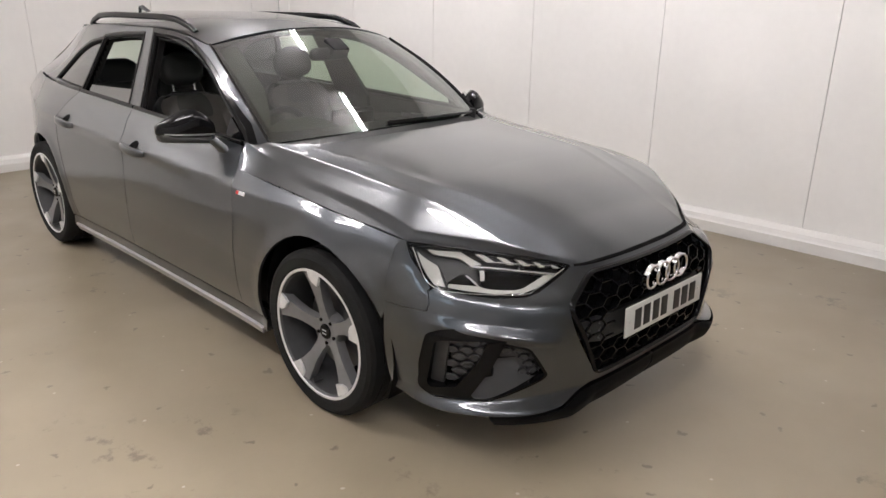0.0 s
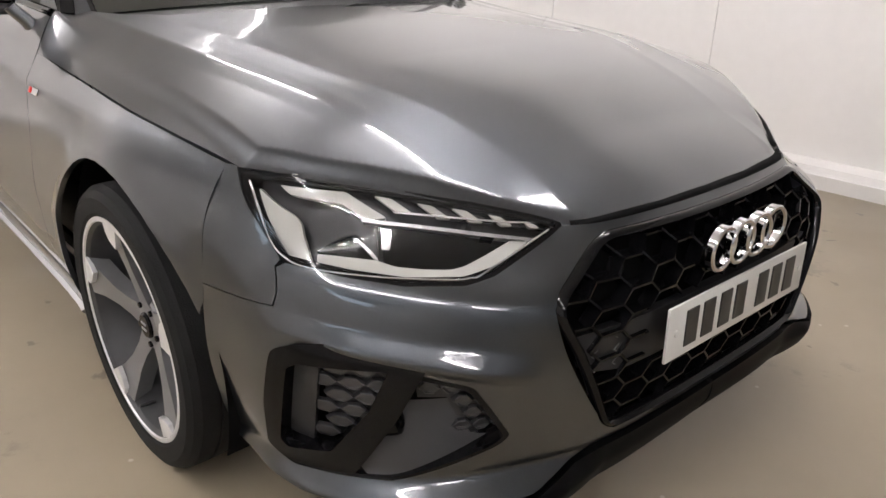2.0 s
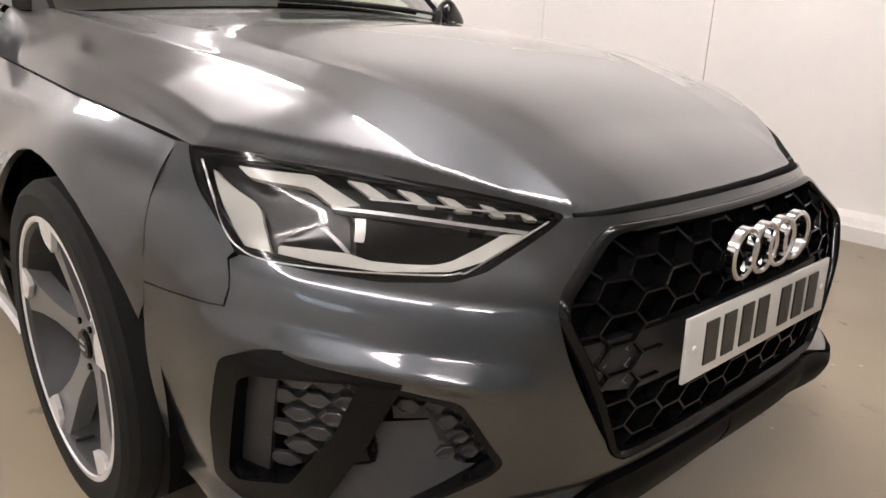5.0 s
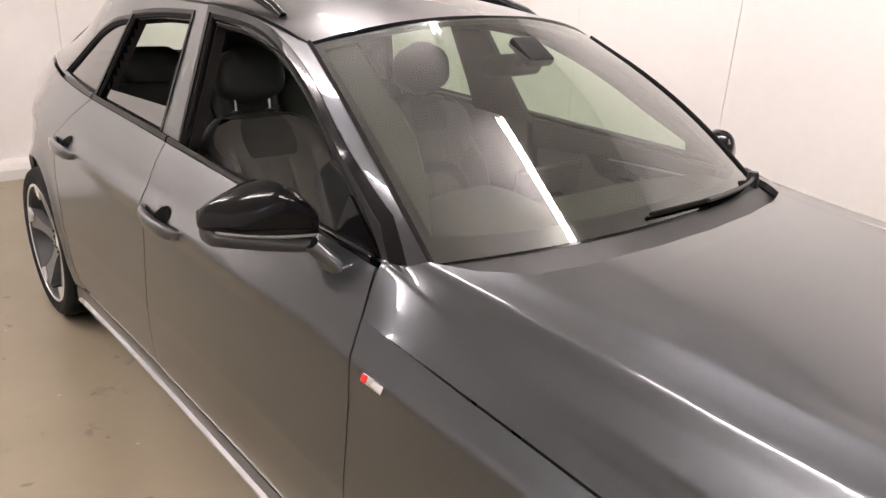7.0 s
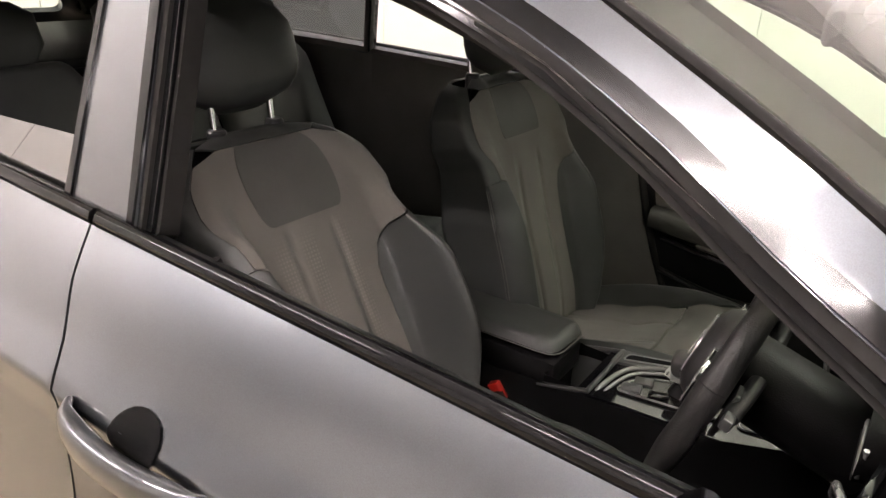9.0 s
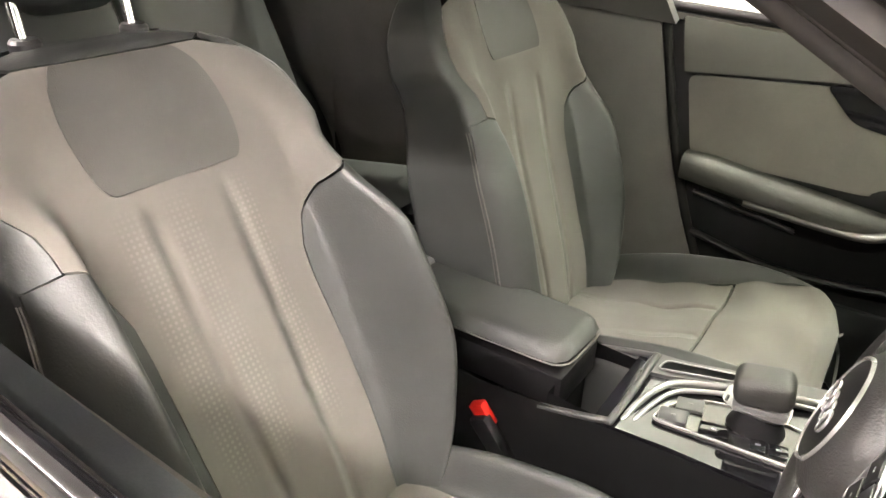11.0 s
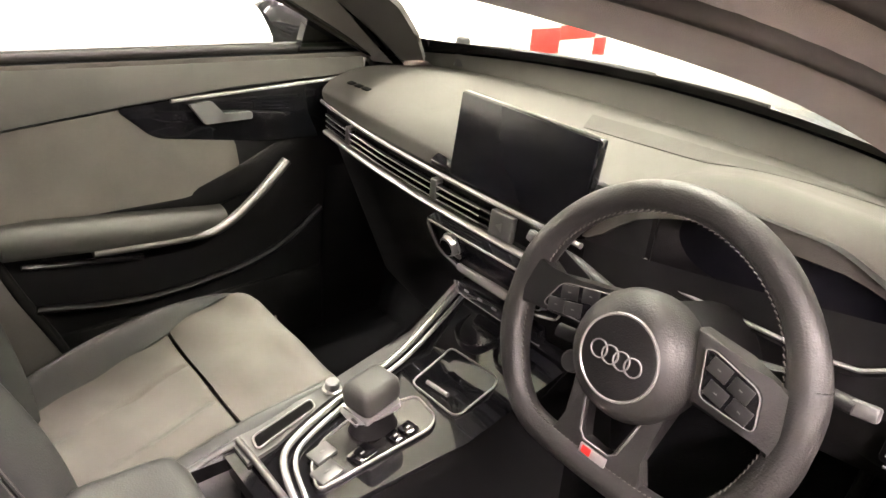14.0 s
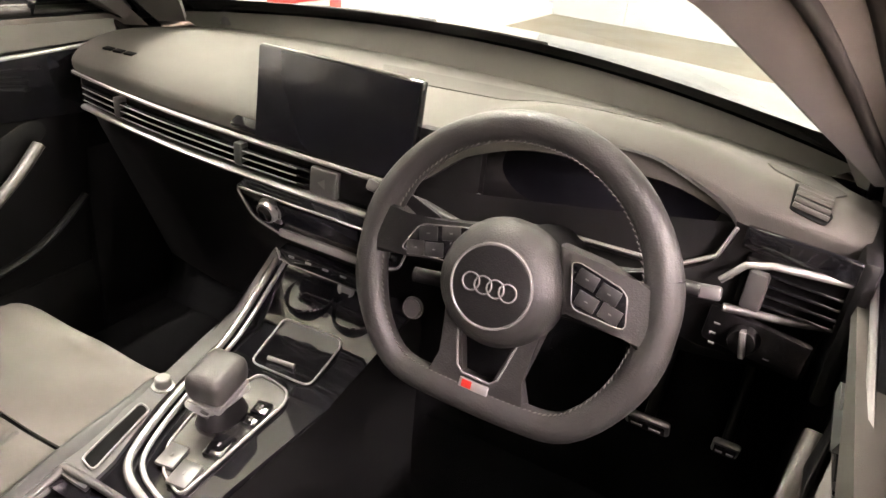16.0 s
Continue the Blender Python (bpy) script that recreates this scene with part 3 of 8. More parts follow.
def flank_panels(s):
    """Fender, doors and rear quarter of one side."""
    top = [(x, float(crease_z(x)) - 0.001) for x in np.linspace(x_nose, -0.620, 24)]
    fender = top + [tuple(p) for p in fender_gap[3:]] + arch(0, ARCH_R, 190, 10)[0:] + [(x_nose, 0.52)]
    fender = [(x_nose + 0.0028, p[1]) if p[0] > x_nose - 1e-6 else p for p in fender if p[0] <= x_nose + 1e-6]
    fender = fender + [(x_nose + 0.0028, 0.60)]
    panel("front_wing", side, gap(fender, 0.0012), PAINT, car, "", step=(0.03, 0.02), out=(0, -1, 0), side=s)
    belt = lambda a, b: [(x, float(belt_z(x)) - 0.006) for x in np.linspace(a, b, 14)]
    door = belt(-0.650, -1.735) + b_gap[1:] + fender_gap[::-1][:-1]
    d1 = panel("front_door", side, gap(door), PAINT, car, "", step=(0.03, 0.015), out=(0, -1, 0), side=s)
    door = belt(-1.735, -2.46) + rear_gap[1:] + b_gap[::-1][:-1]
    d2 = panel("rear_door", side, gap(door), PAINT, car, "", step=(0.03, 0.015), out=(0, -1, 0), side=s)
    quarter = belt(-2.46, -3.80) + [(-3.82, 0.90), (-3.80, 0.60), (-3.78, 0.30), (-3.18, 0.25)] + arch(AXLES[1], ARCH_R, 189, -9) + rear_gap[::-1][0:-1]
    panel("rear_quarter", side, gap(quarter), PAINT, car, "", step=(0.03, 0.015), out=(0, -1, 0), side=s)
    skirt = [(-0.355, 0.258), (-0.37, 0.20), (-0.45, 0.165), (-2.40, 0.165), (-2.455, 0.20), (-2.44, 0.258)]
    panel("side_skirt", lambda x, z: side(x, z) - np.stack([x * 0, 0.022 * np.clip((0.262 - z) / 0.06, 0, 1), x * 0], -1), skirt, PAINT, car, "", step=(0.04, 0.01), out=(0, -1, 0), side=s, thick=0.05)
    strip = [(-0.40, 0.207), (-0.42, 0.172), (-2.42, 0.172), (-2.43, 0.207)]
    panel("skirt_strip", lambda x, z: side(x, z) - np.stack([x * 0, 0.032 + 0 * x, x * 0], -1), strip, SATIN, car, "satin metal strip along the sill", step=(0.05, 0.01), out=(0, -1, 0), side=s, thick=0.02)
    return d1, d2


# ---- roof, pillars and glass ----
EV = [0, 0.3, 0.52, 0.73, 1]
edge_x, edge_y, edge_z = pch(EV, [-0.585, -0.74, -0.86, -0.99, -1.19]), pch(EV, [0.655, 0.642, 0.626, 0.603, 0.560]), pch(EV, [0.917, 1.035, 1.115, 1.19, 1.288])
mid_x, mid_z = pch([0, 0.5, 1], [-0.42, -0.77, -1.10]), pch([0, 0.5, 1], [0.950, 1.185, 1.362])
roof_w = pch([-1.19, -1.45, -1.8, -2.3, -2.8, -3.2, -3.5], [0.56, 0.545, 0.537, 0.528, 0.485, 0.392, 0.30])
roof_edge = pch([-1.19, -1.45, -1.8, -2.3, -2.8, -3.2, -3.5], [1.288, 1.330, 1.350, 1.350, 1.330, 1.290, 1.245])
roof_mid = pch([-1.10, -1.45, -1.9, -2.5, -3.0, -3.5], [1.362, 1.405, 1.425, 1.420, 1.390, 1.33])


def windscreen(u, v):
    a = np.abs(u)
    return np.stack([mid_x(v) + (edge_x(v) - mid_x(v)) * a ** 2.2, u * edge_y(v), mid_z(v) + (edge_z(v) - mid_z(v)) * a ** 2], -1)


def roof(u, x):
    a = np.abs(u)
    return np.stack([x, u * roof_w(x), roof_edge(x) + (roof_mid(x) - roof_edge(x)) * (1 - a ** 2.4)], -1)


edge_at = pch([0.917, 1.035, 1.115, 1.19, 1.288], [-0.585, -0.74, -0.86, -0.99, -1.19])
edge_in = pch([0.917, 1.035, 1.115, 1.19, 1.288, 1.36], [0.070, 0.034, 0.016, 0.010, 0.010, 0.010])


turn_w = pch([0.90, 0.95, 1.0, 1.05, 1.10, 1.15, 1.20, 1.30], [0.060, 0.062, 0.074, 0.098, 0.117, 0.124, 0.140, 0.140])


def frame_side(x, z):
    """The right face of the upper body, leaning in to the roof, turned in towards the windscreen."""
    d = np.clip(1 - (edge_at(z) - x) / turn_w(z), 0, 1.3)
    return np.stack([x, -(glass_w(x, z) - edge_in(z) * d ** 1.15), z], -1)


front_window = [(-0.672, 0.929), (-0.827, 1.015), (-0.949, 1.078), (-1.092, 1.159), (-1.246, 1.227), (-1.41, 1.276), (-1.55, 1.294), (-1.715, 1.300), (-1.68, 1.14), (-1.645, 0.959)]
rear_window = [(-1.838, 0.970), (-1.855, 1.12), (-1.872, 1.300), (-2.10, 1.292), (-2.335, 1.270), (-2.405, 1.10), (-2.452, 0.983)]
quarter_window = [(-2.48, 0.986), (-2.43, 1.11), (-2.365, 1.264), (-2.50, 1.247), (-2.70, 1.192), (-2.90, 1.095), (-3.05, 1.002)]



def smooth_top(poly, first, last, n=22):
    """The polygon with the run of corners from first to last drawn as one smooth curve of height over length."""
    run = poly[first:last + 1]
    f = pch([-p[0] for p in run], [p[1] for p in run])
    return poly[:first] + [(-t, float(f(t))) for t in np.linspace(-run[0][0], -run[-1][0], n)] + poly[last + 1:]


front_window = smooth_top(front_window, 0, 7)
rear_window = smooth_top(rear_window, 2, 4, 10)
quarter_window = smooth_top(quarter_window, 2, 6, 14)


def upper_body(s):
    e = [(float(edge_x(v)), float(edge_z(v))) for v in np.linspace(0, 1, 16)]
    r = [(x, float(roof_edge(x)) - 0.004) for x in np.linspace(-1.25, -3.47, 24)]
    b = [(x, float(belt_z(x)) - 0.004) for x in np.linspace(-3.80, -0.650, 40)] + [(-0.648, 0.893), (-0.60, 0.893), (-0.576, 0.903)]
    def ring_(w, a):
        return [(x, max(z, float(belt_z(x)) + 0.0005 * (1 - a))) for x, z in inset(w, a)]
    edges = {"front_window": (front_window, -0.042, -0.024), "rear_window": (rear_window, -0.024, -0.012), "quarter_window": (quarter_window, -0.014, 0.0)}
    panel("pillar_frame", frame_side, e + r + [(-3.61, 1.20), (-3.71, 1.10)] + b, PAINT, car, "", holes=[ring_(w, c + 0.001) for w, a, c in edges.values()], step=(0.025, 0.02), out=(0, -1, 0), side=s, thick=0.03)
    for name, (w, a, c) in edges.items():
        outer = [(x, max(z, float(belt_z(x)) - 0.002)) for x, z in inset(w, a)]
        f = panel("window_surround", frame_side, outer + [tuple(q) for q in inset(w, c)][::-1], GLOSS, car, "gloss black window surround", step=(0.03, 0.03), out=(0, -1, 0), side=s, thick=0.014, depth=-0.004)
        band = lambda p, q: [tuple(k) for k in inset(w, p)] + [tuple(k) for k in inset(w, q)][::-1]
        panel("window_seal", frame_side, band(c - 0.004, c + 0.011), RUBBER, f, "", step=(0.03, 0.03), out=(0, -1, 0), side=s, thick=0.02, depth=0.003)
        if name != "quarter_window":
            panel("window_seal", frame_side, band(c + 0.007, min(c + 0.022, 0.004)), GLOSS, f, "", step=(0.03, 0.03), out=(0, -1, 0), side=s, thick=0.02, depth=0.010)
            panel("window_seal", frame_side, band(c + 0.018 if c < -0.02 else -0.003, 0.004), RUBBER, f, "", step=(0.03, 0.03), out=(0, -1, 0), side=s, thick=0.03, depth=0.017)
    # belt trim
    for a, c in ((-0.672, -1.73), (-1.742, -2.46), (-2.472, -2.95)):
        pts = [frame_side(x, float(belt_z(x)) - 0.004) for x in np.linspace(a, c, 18)]
        tube("belt_trim", [(p[0], (p[1] - 0.006) * -s, p[2]) for p in pts], 0.011, GLOSS, car, "gloss black belt moulding", n=8, ry=0.013)
        if s > 0 and a > -1:
            tube("belt_seal", [(p[0], (p[1] + 0.013) * -s, p[2] + 0.003) for p in pts], 0.010, RUBBER, car, "black inner window seal", n=8)
    # glass
    w = inset(front_window, 0.02)
    if s > 0:
        panel("front_glass", frame_side, w, SIDE_GLASS, car, "clear door glass", step=(0.06, 0.06), out=(0, -1, 0), side=s, thick=0, depth=0.018)
        panel("rear_glass", frame_side, inset(rear_window, 0.02), SIDE_GLASS, car, "tinted door glass", step=(0.06, 0.06), out=(0, -1, 0), side=s, thick=0, depth=0.018)
    else:
        half = [(-1.84, 0.965), (-1.852, 1.040), (-2.428, 1.020), (-2.447, 0.975)]
        panel("rear_glass", frame_side, half, DARK_GLASS, car, "dark privacy glass wound most of the way down", step=(0.06, 0.06), out=(0, -1, 0), side=s, thick=0.004, depth=0.016)
    panel("quarter_glass", frame_side, inset(quarter_window, 0.012), DARK_GLASS, car, "dark privacy glass", step=(0.06, 0.06), out=(0, -1, 0), side=s, thick=0, depth=0.010)
    # roof rail
    xs = np.linspace(-1.40, -2.86, 30)
    path = []
    for i, x in enumerate(xs):
        q = roof(np.array(0.93), np.array(x))
        lift = 0.042 * min(1, min(i, len(xs) - 1 - i) / 4) ** 0.6
        path.append((x, q[1] * s, q[2] + lift - 0.004))
    tube("roof_rail", path, 0.013, GLOSS, car, "gloss black roof rail", n=10, ry=0.017)


for s in (-1, 1):
    flank_panels(s)
    upper_body(s)

panel("roof", roof, [(u, -1.105 - 0.085 * abs(u) ** 2.2) for u in np.linspace(-0.995, 0.995, 24)] + [(u, -3.50) for u in np.linspace(0.995, -0.995, 24)], PAINT, car, "", step=(0.05, 0.05), out=(0, 0, 1), side=-1, thick=0.01)
panel("windscreen", windscreen, [(u, 0.012) for u in np.linspace(-0.985, 0.985, 20)] + [(u, 0.985) for u in np.linspace(0.985, -0.985, 20)], SCREEN_GLASS, car, "faintly green laminated windscreen", step=(0.05, 0.05), out=(0.7, 0, 0.7), side=-1, thick=0)
panel("screen_border", windscreen, [(u, 0.005) for u in np.linspace(-0.995, 0.995, 24)] + [(0.995, v) for v in np.linspace(0.05, 0.95, 12)] + [(u, 0.997) for u in np.linspace(0.995, -0.995, 24)] + [(-0.995, v) for v in np.linspace(0.95, 0.05, 12)],
      GLOSS, car, "black ceramic border of the windscreen", holes=[[(u, 0.072 + 0.05 * abs(u) ** 6) for u in np.linspace(-0.955, 0.955, 20)] + [(u, 0.955) for u in np.linspace(0.955, -0.955, 20)]], step=(0.04, 0.04), out=(0.7, 0, 0.7), side=-1, thick=0, depth=0.003)
for s in (-1, 1):
    tube("screen_trim", [(float(edge_x(v)) + 0.004, s * (float(edge_y(v)) - 0.002), float(edge_z(v)) + 0.003) for v in np.linspace(0, 1, 16)], 0.006, RUBBER, car, n=6)


def tail(y, z):
    a = np.abs(y)
    x = pch([0.15, 0.3, 0.6, 0.9, 1.0, 1.2, 1.34], [-3.70, -3.84, -3.87, -3.84, -3.80, -3.62, -3.46])(z)
    return np.stack([x + 0.22 * a ** 3, y, z], -1)


tail_w = pch([0.2, 0.5, 0.85, 1.0, 1.2, 1.31], [0.555, 0.60, 0.575, 0.465, 0.31, 0.26])
half = [(float(tail_w(z)), z) for z in np.linspace(0.2, 1.31, 20)]
rear_hole = rounded([(-0.38, 1.0), (0.38, 1.0), (0.24, 1.24), (-0.24, 1.24)], 0.05)
panel("tailgate", tail, half + [(-a, b) for a, b in half[::-1]], PAINT, car, "", holes=[rear_hole], step=(0.06, 0.06), out=(-1, 0, 0), side=-1, thick=0.03)
panel("rear_screen", tail, rear_hole, SIDE_GLASS, car, "tinted rear screen", step=(0.1, 0.1), out=(-1, 0, 0), side=-1, thick=0, depth=0.01)

# ---- bonnet ----
bon_w = pch([-0.75, -0.69, -0.3, 0, 0.2, 0.381, 0.6, 0.8], [0.79, 0.795, 0.808, 0.812, 0.798, 0.768, 0.74, 0.70])
bon_t = pch([-0.75, -0.69, -0.3, 0, 0.2, 0.381, 0.6, 0.8], [0.840, 0.837, 0.818, 0.798, 0.780, 0.752, 0.655, 0.52])
bon_c = pch([-0.7, -0.42, 0, 0.2, 0.4, 0.55, 0.7, 0.82], [0.965, 0.946, 0.905, 0.873, 0.828, 0.780, 0.728, 0.672])
bon_a = pch([-0.7, -0.58, -0.2, 0, 0.2, 0.4, 0.6, 0.8], [0.940, 0.928, 0.888, 0.862, 0.834, 0.788, 0.715, 0.62])
va = pch([-0.7, -0.58, -0.5, 0, 0.344, 0.476, 0.8], [0.85, 0.832, 0.818, 0.758, 0.722, 0.707, 0.68])
vb = pch([-0.7, -0.42, -0.05, 0.16, 0.473, 0.8], [0.73, 0.69, 0.615, 0.60, 0.51, 0.43])


door_z = np.linspace(0.935, 0.80, 40)
door_y = -side(np.full(40, -0.632), door_z)[:, 1]


swell = pch([-0.75, -0.35, -0.1, 0.1, 0.3, 0.5, 0.65, 0.8], [0, 0, 0.008, 0.014, 0.020, 0.023, 0.016, 0])
lead_x, lead_y = [0.375, 0.461, 0.544, 0.652, 0.746, 0.780, 0.812, 0.820], [0.768, 0.697, 0.606, 0.493, 0.383, 0.322, 0.15, 0.0]


def bonnet(x, y):
    a = np.abs(y) / bon_w(x)
    zc, zt, za = bon_c(x), bon_t(x), bon_a(x)
    A, B = va(x), vb(x)
    zb = za + np.minimum(0.095 * (A - B) * bon_w(x), 0.9 * (zc - za))
    zc = zb + (zc - zb) * (1 - 0.5 * np.clip((np.asarray(x) + 0.3) / 0.5, 0, 1))
    rear = np.clip((-0.36 - np.asarray(x)) / 0.27, 0, 1) ** 2.2
    round_ = 0.28 * np.clip((np.asarray(x) + 0.1) / 0.4, 0, 1)
    z = 0
    for k in (-0.008, -0.004, 0, 0.004, 0.008):
        v = np.abs(a + k)
        q = v / B
        z1 = zb + (zc - zb) * (1 - q * q)
        f = np.clip((v - B) / (A - B), 0, 1)
        z2 = zb + (za - zb) * f
        g = np.clip((v - A) / (1 - A), 0, 1.2)
        z3 = za + (zt - za) * ((1 - round_) * g + round_ * g * g)
        z = z + np.where(v < B, z1, np.where(v < A, z2, z3)) / 5
    # the rear corners run over into the doors
    z = np.where(a > A, z + (np.interp(np.abs(y), door_y, door_z) - z) * rear * np.clip((a - A) / 0.08, 0, 1), z)
    for c, tall, soft, k in ((A, 0.0026 * np.clip((np.asarray(x) + 0.60) / 0.2, 0, 1), 0.009, 0.07), (B, 0.0020, 0.004, 0.05)):
        d = (a - c) * bon_w(x)
        ridge = np.clip(tall - (np.sqrt(d * d + soft ** 2) - soft) * k, 0, 1)
        z = z + ridge * ridge / (ridge + 0.0005) * np.clip((0.62 - np.asarray(x)) / 0.3, 0, 1)
    # fuller towards the nose, rolling over just ahead of the lamps and lifted along the slot above the grille
    q = np.clip((np.interp(x, lead_x, lead_y) / bon_w(x) - a) / 0.055, 0, 1)
    z = z + swell(x) * q * q * (3 - 2 * q) * (1 - 0.15 * np.clip((a - B) / (A - B), 0, 1))
    brow = np.clip((np.asarray(x) - 0.60) / 0.16, 0, 1)
    z = z + 0.013 * brow * brow * (3 - 2 * brow) * np.clip((0.415 - np.abs(y)) / 0.07, 0, 1)
    return np.stack([np.asarray(x, float) + 0 * a, y, z], -1)


rear_edge = [(-0.352, 0.0), (-0.363, 0.2), (-0.396, 0.41), (-0.436, 0.53), (-0.505, 0.604), (-0.586, 0.656)]
edge = rear_edge + [(-0.612, 0.690), (-0.644, 0.732), (-0.6425, 0.750), (-0.6295, 0.775), (-0.6170, float(bon_w(-0.6170)))]
edge += [(x, float(bon_w(x))) for x in np.linspace(-0.58, 0.375, 20)] + [(0.461, 0.697), (0.544, 0.606), (0.652, 0.493), (0.746, 0.383), (0.780, 0.322), (0.812, 0.15), (0.820, 0.0)]
panel("bonnet", bonnet, gap([(x, -y) for x, y in edge] + [(x, y) for x, y in edge[::-1][1:-1]], 0.0014), PAINT, car, "sculpted bonnet with four crease lines", step=(0.010, 0.006), out=(0, 0, 1), side=-1, thick=0.018)
# rubber seal in near-black fill; its colour also holds the slot's shade
tube("bonnet_seal", [(np.interp(abs(y), lead_y[::-1], lead_x[::-1]) - 0.004, y, 0.664 - 0.06 * y * y) for y in np.linspace(-0.36, 0.36, 25)], 0.014, VOID, car, "black rubber seal in the slot under the bonnet edge", n=8)


def cowl(u, t):
    """Black tray between the foot of the windscreen and the rear edge of the bonnet."""
    a = windscreen(u, np.full_like(u, 0.012)) - np.array((0, 0, 0.006))
    y = u * 0.655
    x = np.interp(np.abs(y), [p[1] for p in rear_edge], [p[0] for p in rear_edge]) + 0.02
    b = np.stack([x, y, bonnet(x, y)[:, 2] - 0.030], -1)
    return a + (b - a) * t[:, None]


panel("cowl", cowl, [(-0.99, 0.0), (-0.99, 1.0), (0.99, 1.0), (0.99, 0.0)], BLACK, car, "black plastic cowl below the windscreen", step=(0.03, 0.2), out=(0, 0, 1), side=-1, thick=0)

# ---- nose: a skin wrapped round from the centre (u = 0) to the wheel arch (u = 6) ----
NZ = [0.16, 0.20, 0.30, 0.45, 0.56, 0.66, 0.75]
NX = [[0.84, 0.83, 0.78, 0.68, 0.54, 0.43], [0.865, 0.85, 0.80, 0.70, 0.56, 0.44], [0.895, 0.872, 0.815, 0.725, 0.585, 0.46], [0.900, 0.875, 0.825, 0.735, 0.60, 0.47],
      [0.893, 0.868, 0.812, 0.735, 0.61, 0.475], [0.845, 0.80, 0.742, 0.668, 0.565, 0.45], [0.78, 0.74, 0.67, 0.585, 0.49, 0.415]]
NY = [[0, 0.30, 0.49, 0.65, 0.75, 0.79], [0, 0.30, 0.50, 0.66, 0.76, 0.80], [0, 0.31, 0.50, 0.655, 0.765, 0.815], [0, 0.32, 0.50, 0.635, 0.752, 0.818],
      [0, 0.32, 0.47, 0.585, 0.70, 0.795], [0, 0.32, 0.40, 0.51, 0.635, 0.765], [0, 0.30, 0.42, 0.53, 0.64, 0.745]]
GU, GZ = np.linspace(0, 6, 181), np.linspace(0.12, 0.78, 133)
_rows = []
for zz, xs, ys in zip(NZ, NX, NY):
    end = side(np.array(x_nose), np.array(zz))
    k = [0, 1, 2, 3, 4, 5, 5.5, 6]
    xm = 0.5 * (xs[5] + x_nose)
    ym = 0.45 * 0.5 * (ys[5] - float(end[1])) - 0.55 * float(side(np.array(xm), np.array(zz))[1])
    _rows.append((pch(k, xs + [xm, x_nose])(GU), pch(k, ys + [ym, -float(end[1])])(GU)))
_gx = np.array([pch(NZ, [r[0][i] for r in _rows])(GZ) for i in range(len(GU))])
_gy = np.array([pch(NZ, [r[1][i] for r in _rows])(GZ) for i in range(len(GU))])


def soften(g, reach, mirrored):
    """Rounds off the joins between the sections along the first axis, keeping the far end in place."""
    k = np.exp(-0.5 * (np.arange(-3 * reach, 3 * reach + 1) / reach) ** 2)
    k /= k.sum()
    n = 3 * reach
    head = g[n:0:-1] * mirrored if mirrored else 2 * g[:1] - g[n:0:-1]
    wide = np.concatenate([head, g, 2 * g[-1:] - g[-2:-n - 2:-1]])
    return np.stack([np.convolve(wide[:, c], k, "valid") for c in range(g.shape[1])], 1)


_gx, _gy = soften(_gx, 8, 1), soften(_gy, 8, -1)
_gx, _gy = soften(_gx.T, 3, 0).T, soften(_gy.T, 3, 0).T


def crest(d, up, down, tall, soft=0.003):
    """Height of a folded edge at distance d above its line: it falls off at the given slopes."""
    a = np.sqrt(d * d + soft * soft) - soft
    h = np.maximum(tall - a * np.where(d > 0, up, down), 0)
    return h * h / (h + 0.12 * tall)


def nose(u, z, relief=1.0):
    """The right half of the nose; negative u goes over to the left."""
    s = np.where(np.asarray(u) < 0, -1.0, 1.0)
    i = np.clip(np.abs(u) / 6 * 180, 0, 179.999)
    j = np.clip((np.asarray(z) - 0.12) / 0.66 * 132, 0, 131.999)
    a, b = i.astype(int), j.astype(int)
    fa, fb = i - a, j - b

    def bil(g):
        return g[a, b] * (1 - fa) * (1 - fb) + g[a + 1, b] * fa * (1 - fb) + g[a, b + 1] * (1 - fa) * fb + g[a + 1, b + 1] * fa * fb
    x, y, z = bil(_gx), bil(_gy), np.asarray(z, float) + 0 * i
    # edge below the lamp, fold running back from beside the grille to the top of the intake, ledge under the intakes
    zs = 0.568 + (y - 0.474) * 0.095
    shelf = crest(z - zs, 0.22, 0.16, 0.011) * np.clip((y - 0.43) / 0.05, 0, 1) * np.clip((0.80 - y) / 0.08, 0, 1)
    zf = 0.455 + (y - 0.52) * 0.20
    fold = crest(z - zf, 0.40, 0.75, 0.013, 0.004) * np.clip((y - 0.49) / 0.09, 0, 1) * np.clip((0.81 - y) / 0.08, 0, 1)
    ramp = np.clip((0.266 - z) / 0.052, 0, 1)
    lip = 0.046 * ramp * ramp * (3 - 2 * ramp) * np.clip((y - 0.30) / 0.14, 0.25, 1) * np.clip((0.86 - y) / 0.08, 0, 1)
    out_ = (fold + shelf) * relief + lip
    x = x + out_ * 0.85
    y = y + out_ * 0.5
    return np.stack([x, -y * s, z], -1)


def nose_calm(u, z):
    """The nose without its folded edges, for what is set into it."""
    return nose(u, z, 0.0)


def nose_u(y, z):
    """The wrap parameter at which the nose reaches |y| at height z."""
    us = np.linspace(0, 6, 400)
    return float(np.interp(abs(y), -nose(us, np.full(400, z))[:, 1], us))


def nu(*yz):
    return [(nose_u(y, z), z) for y, z in yz]


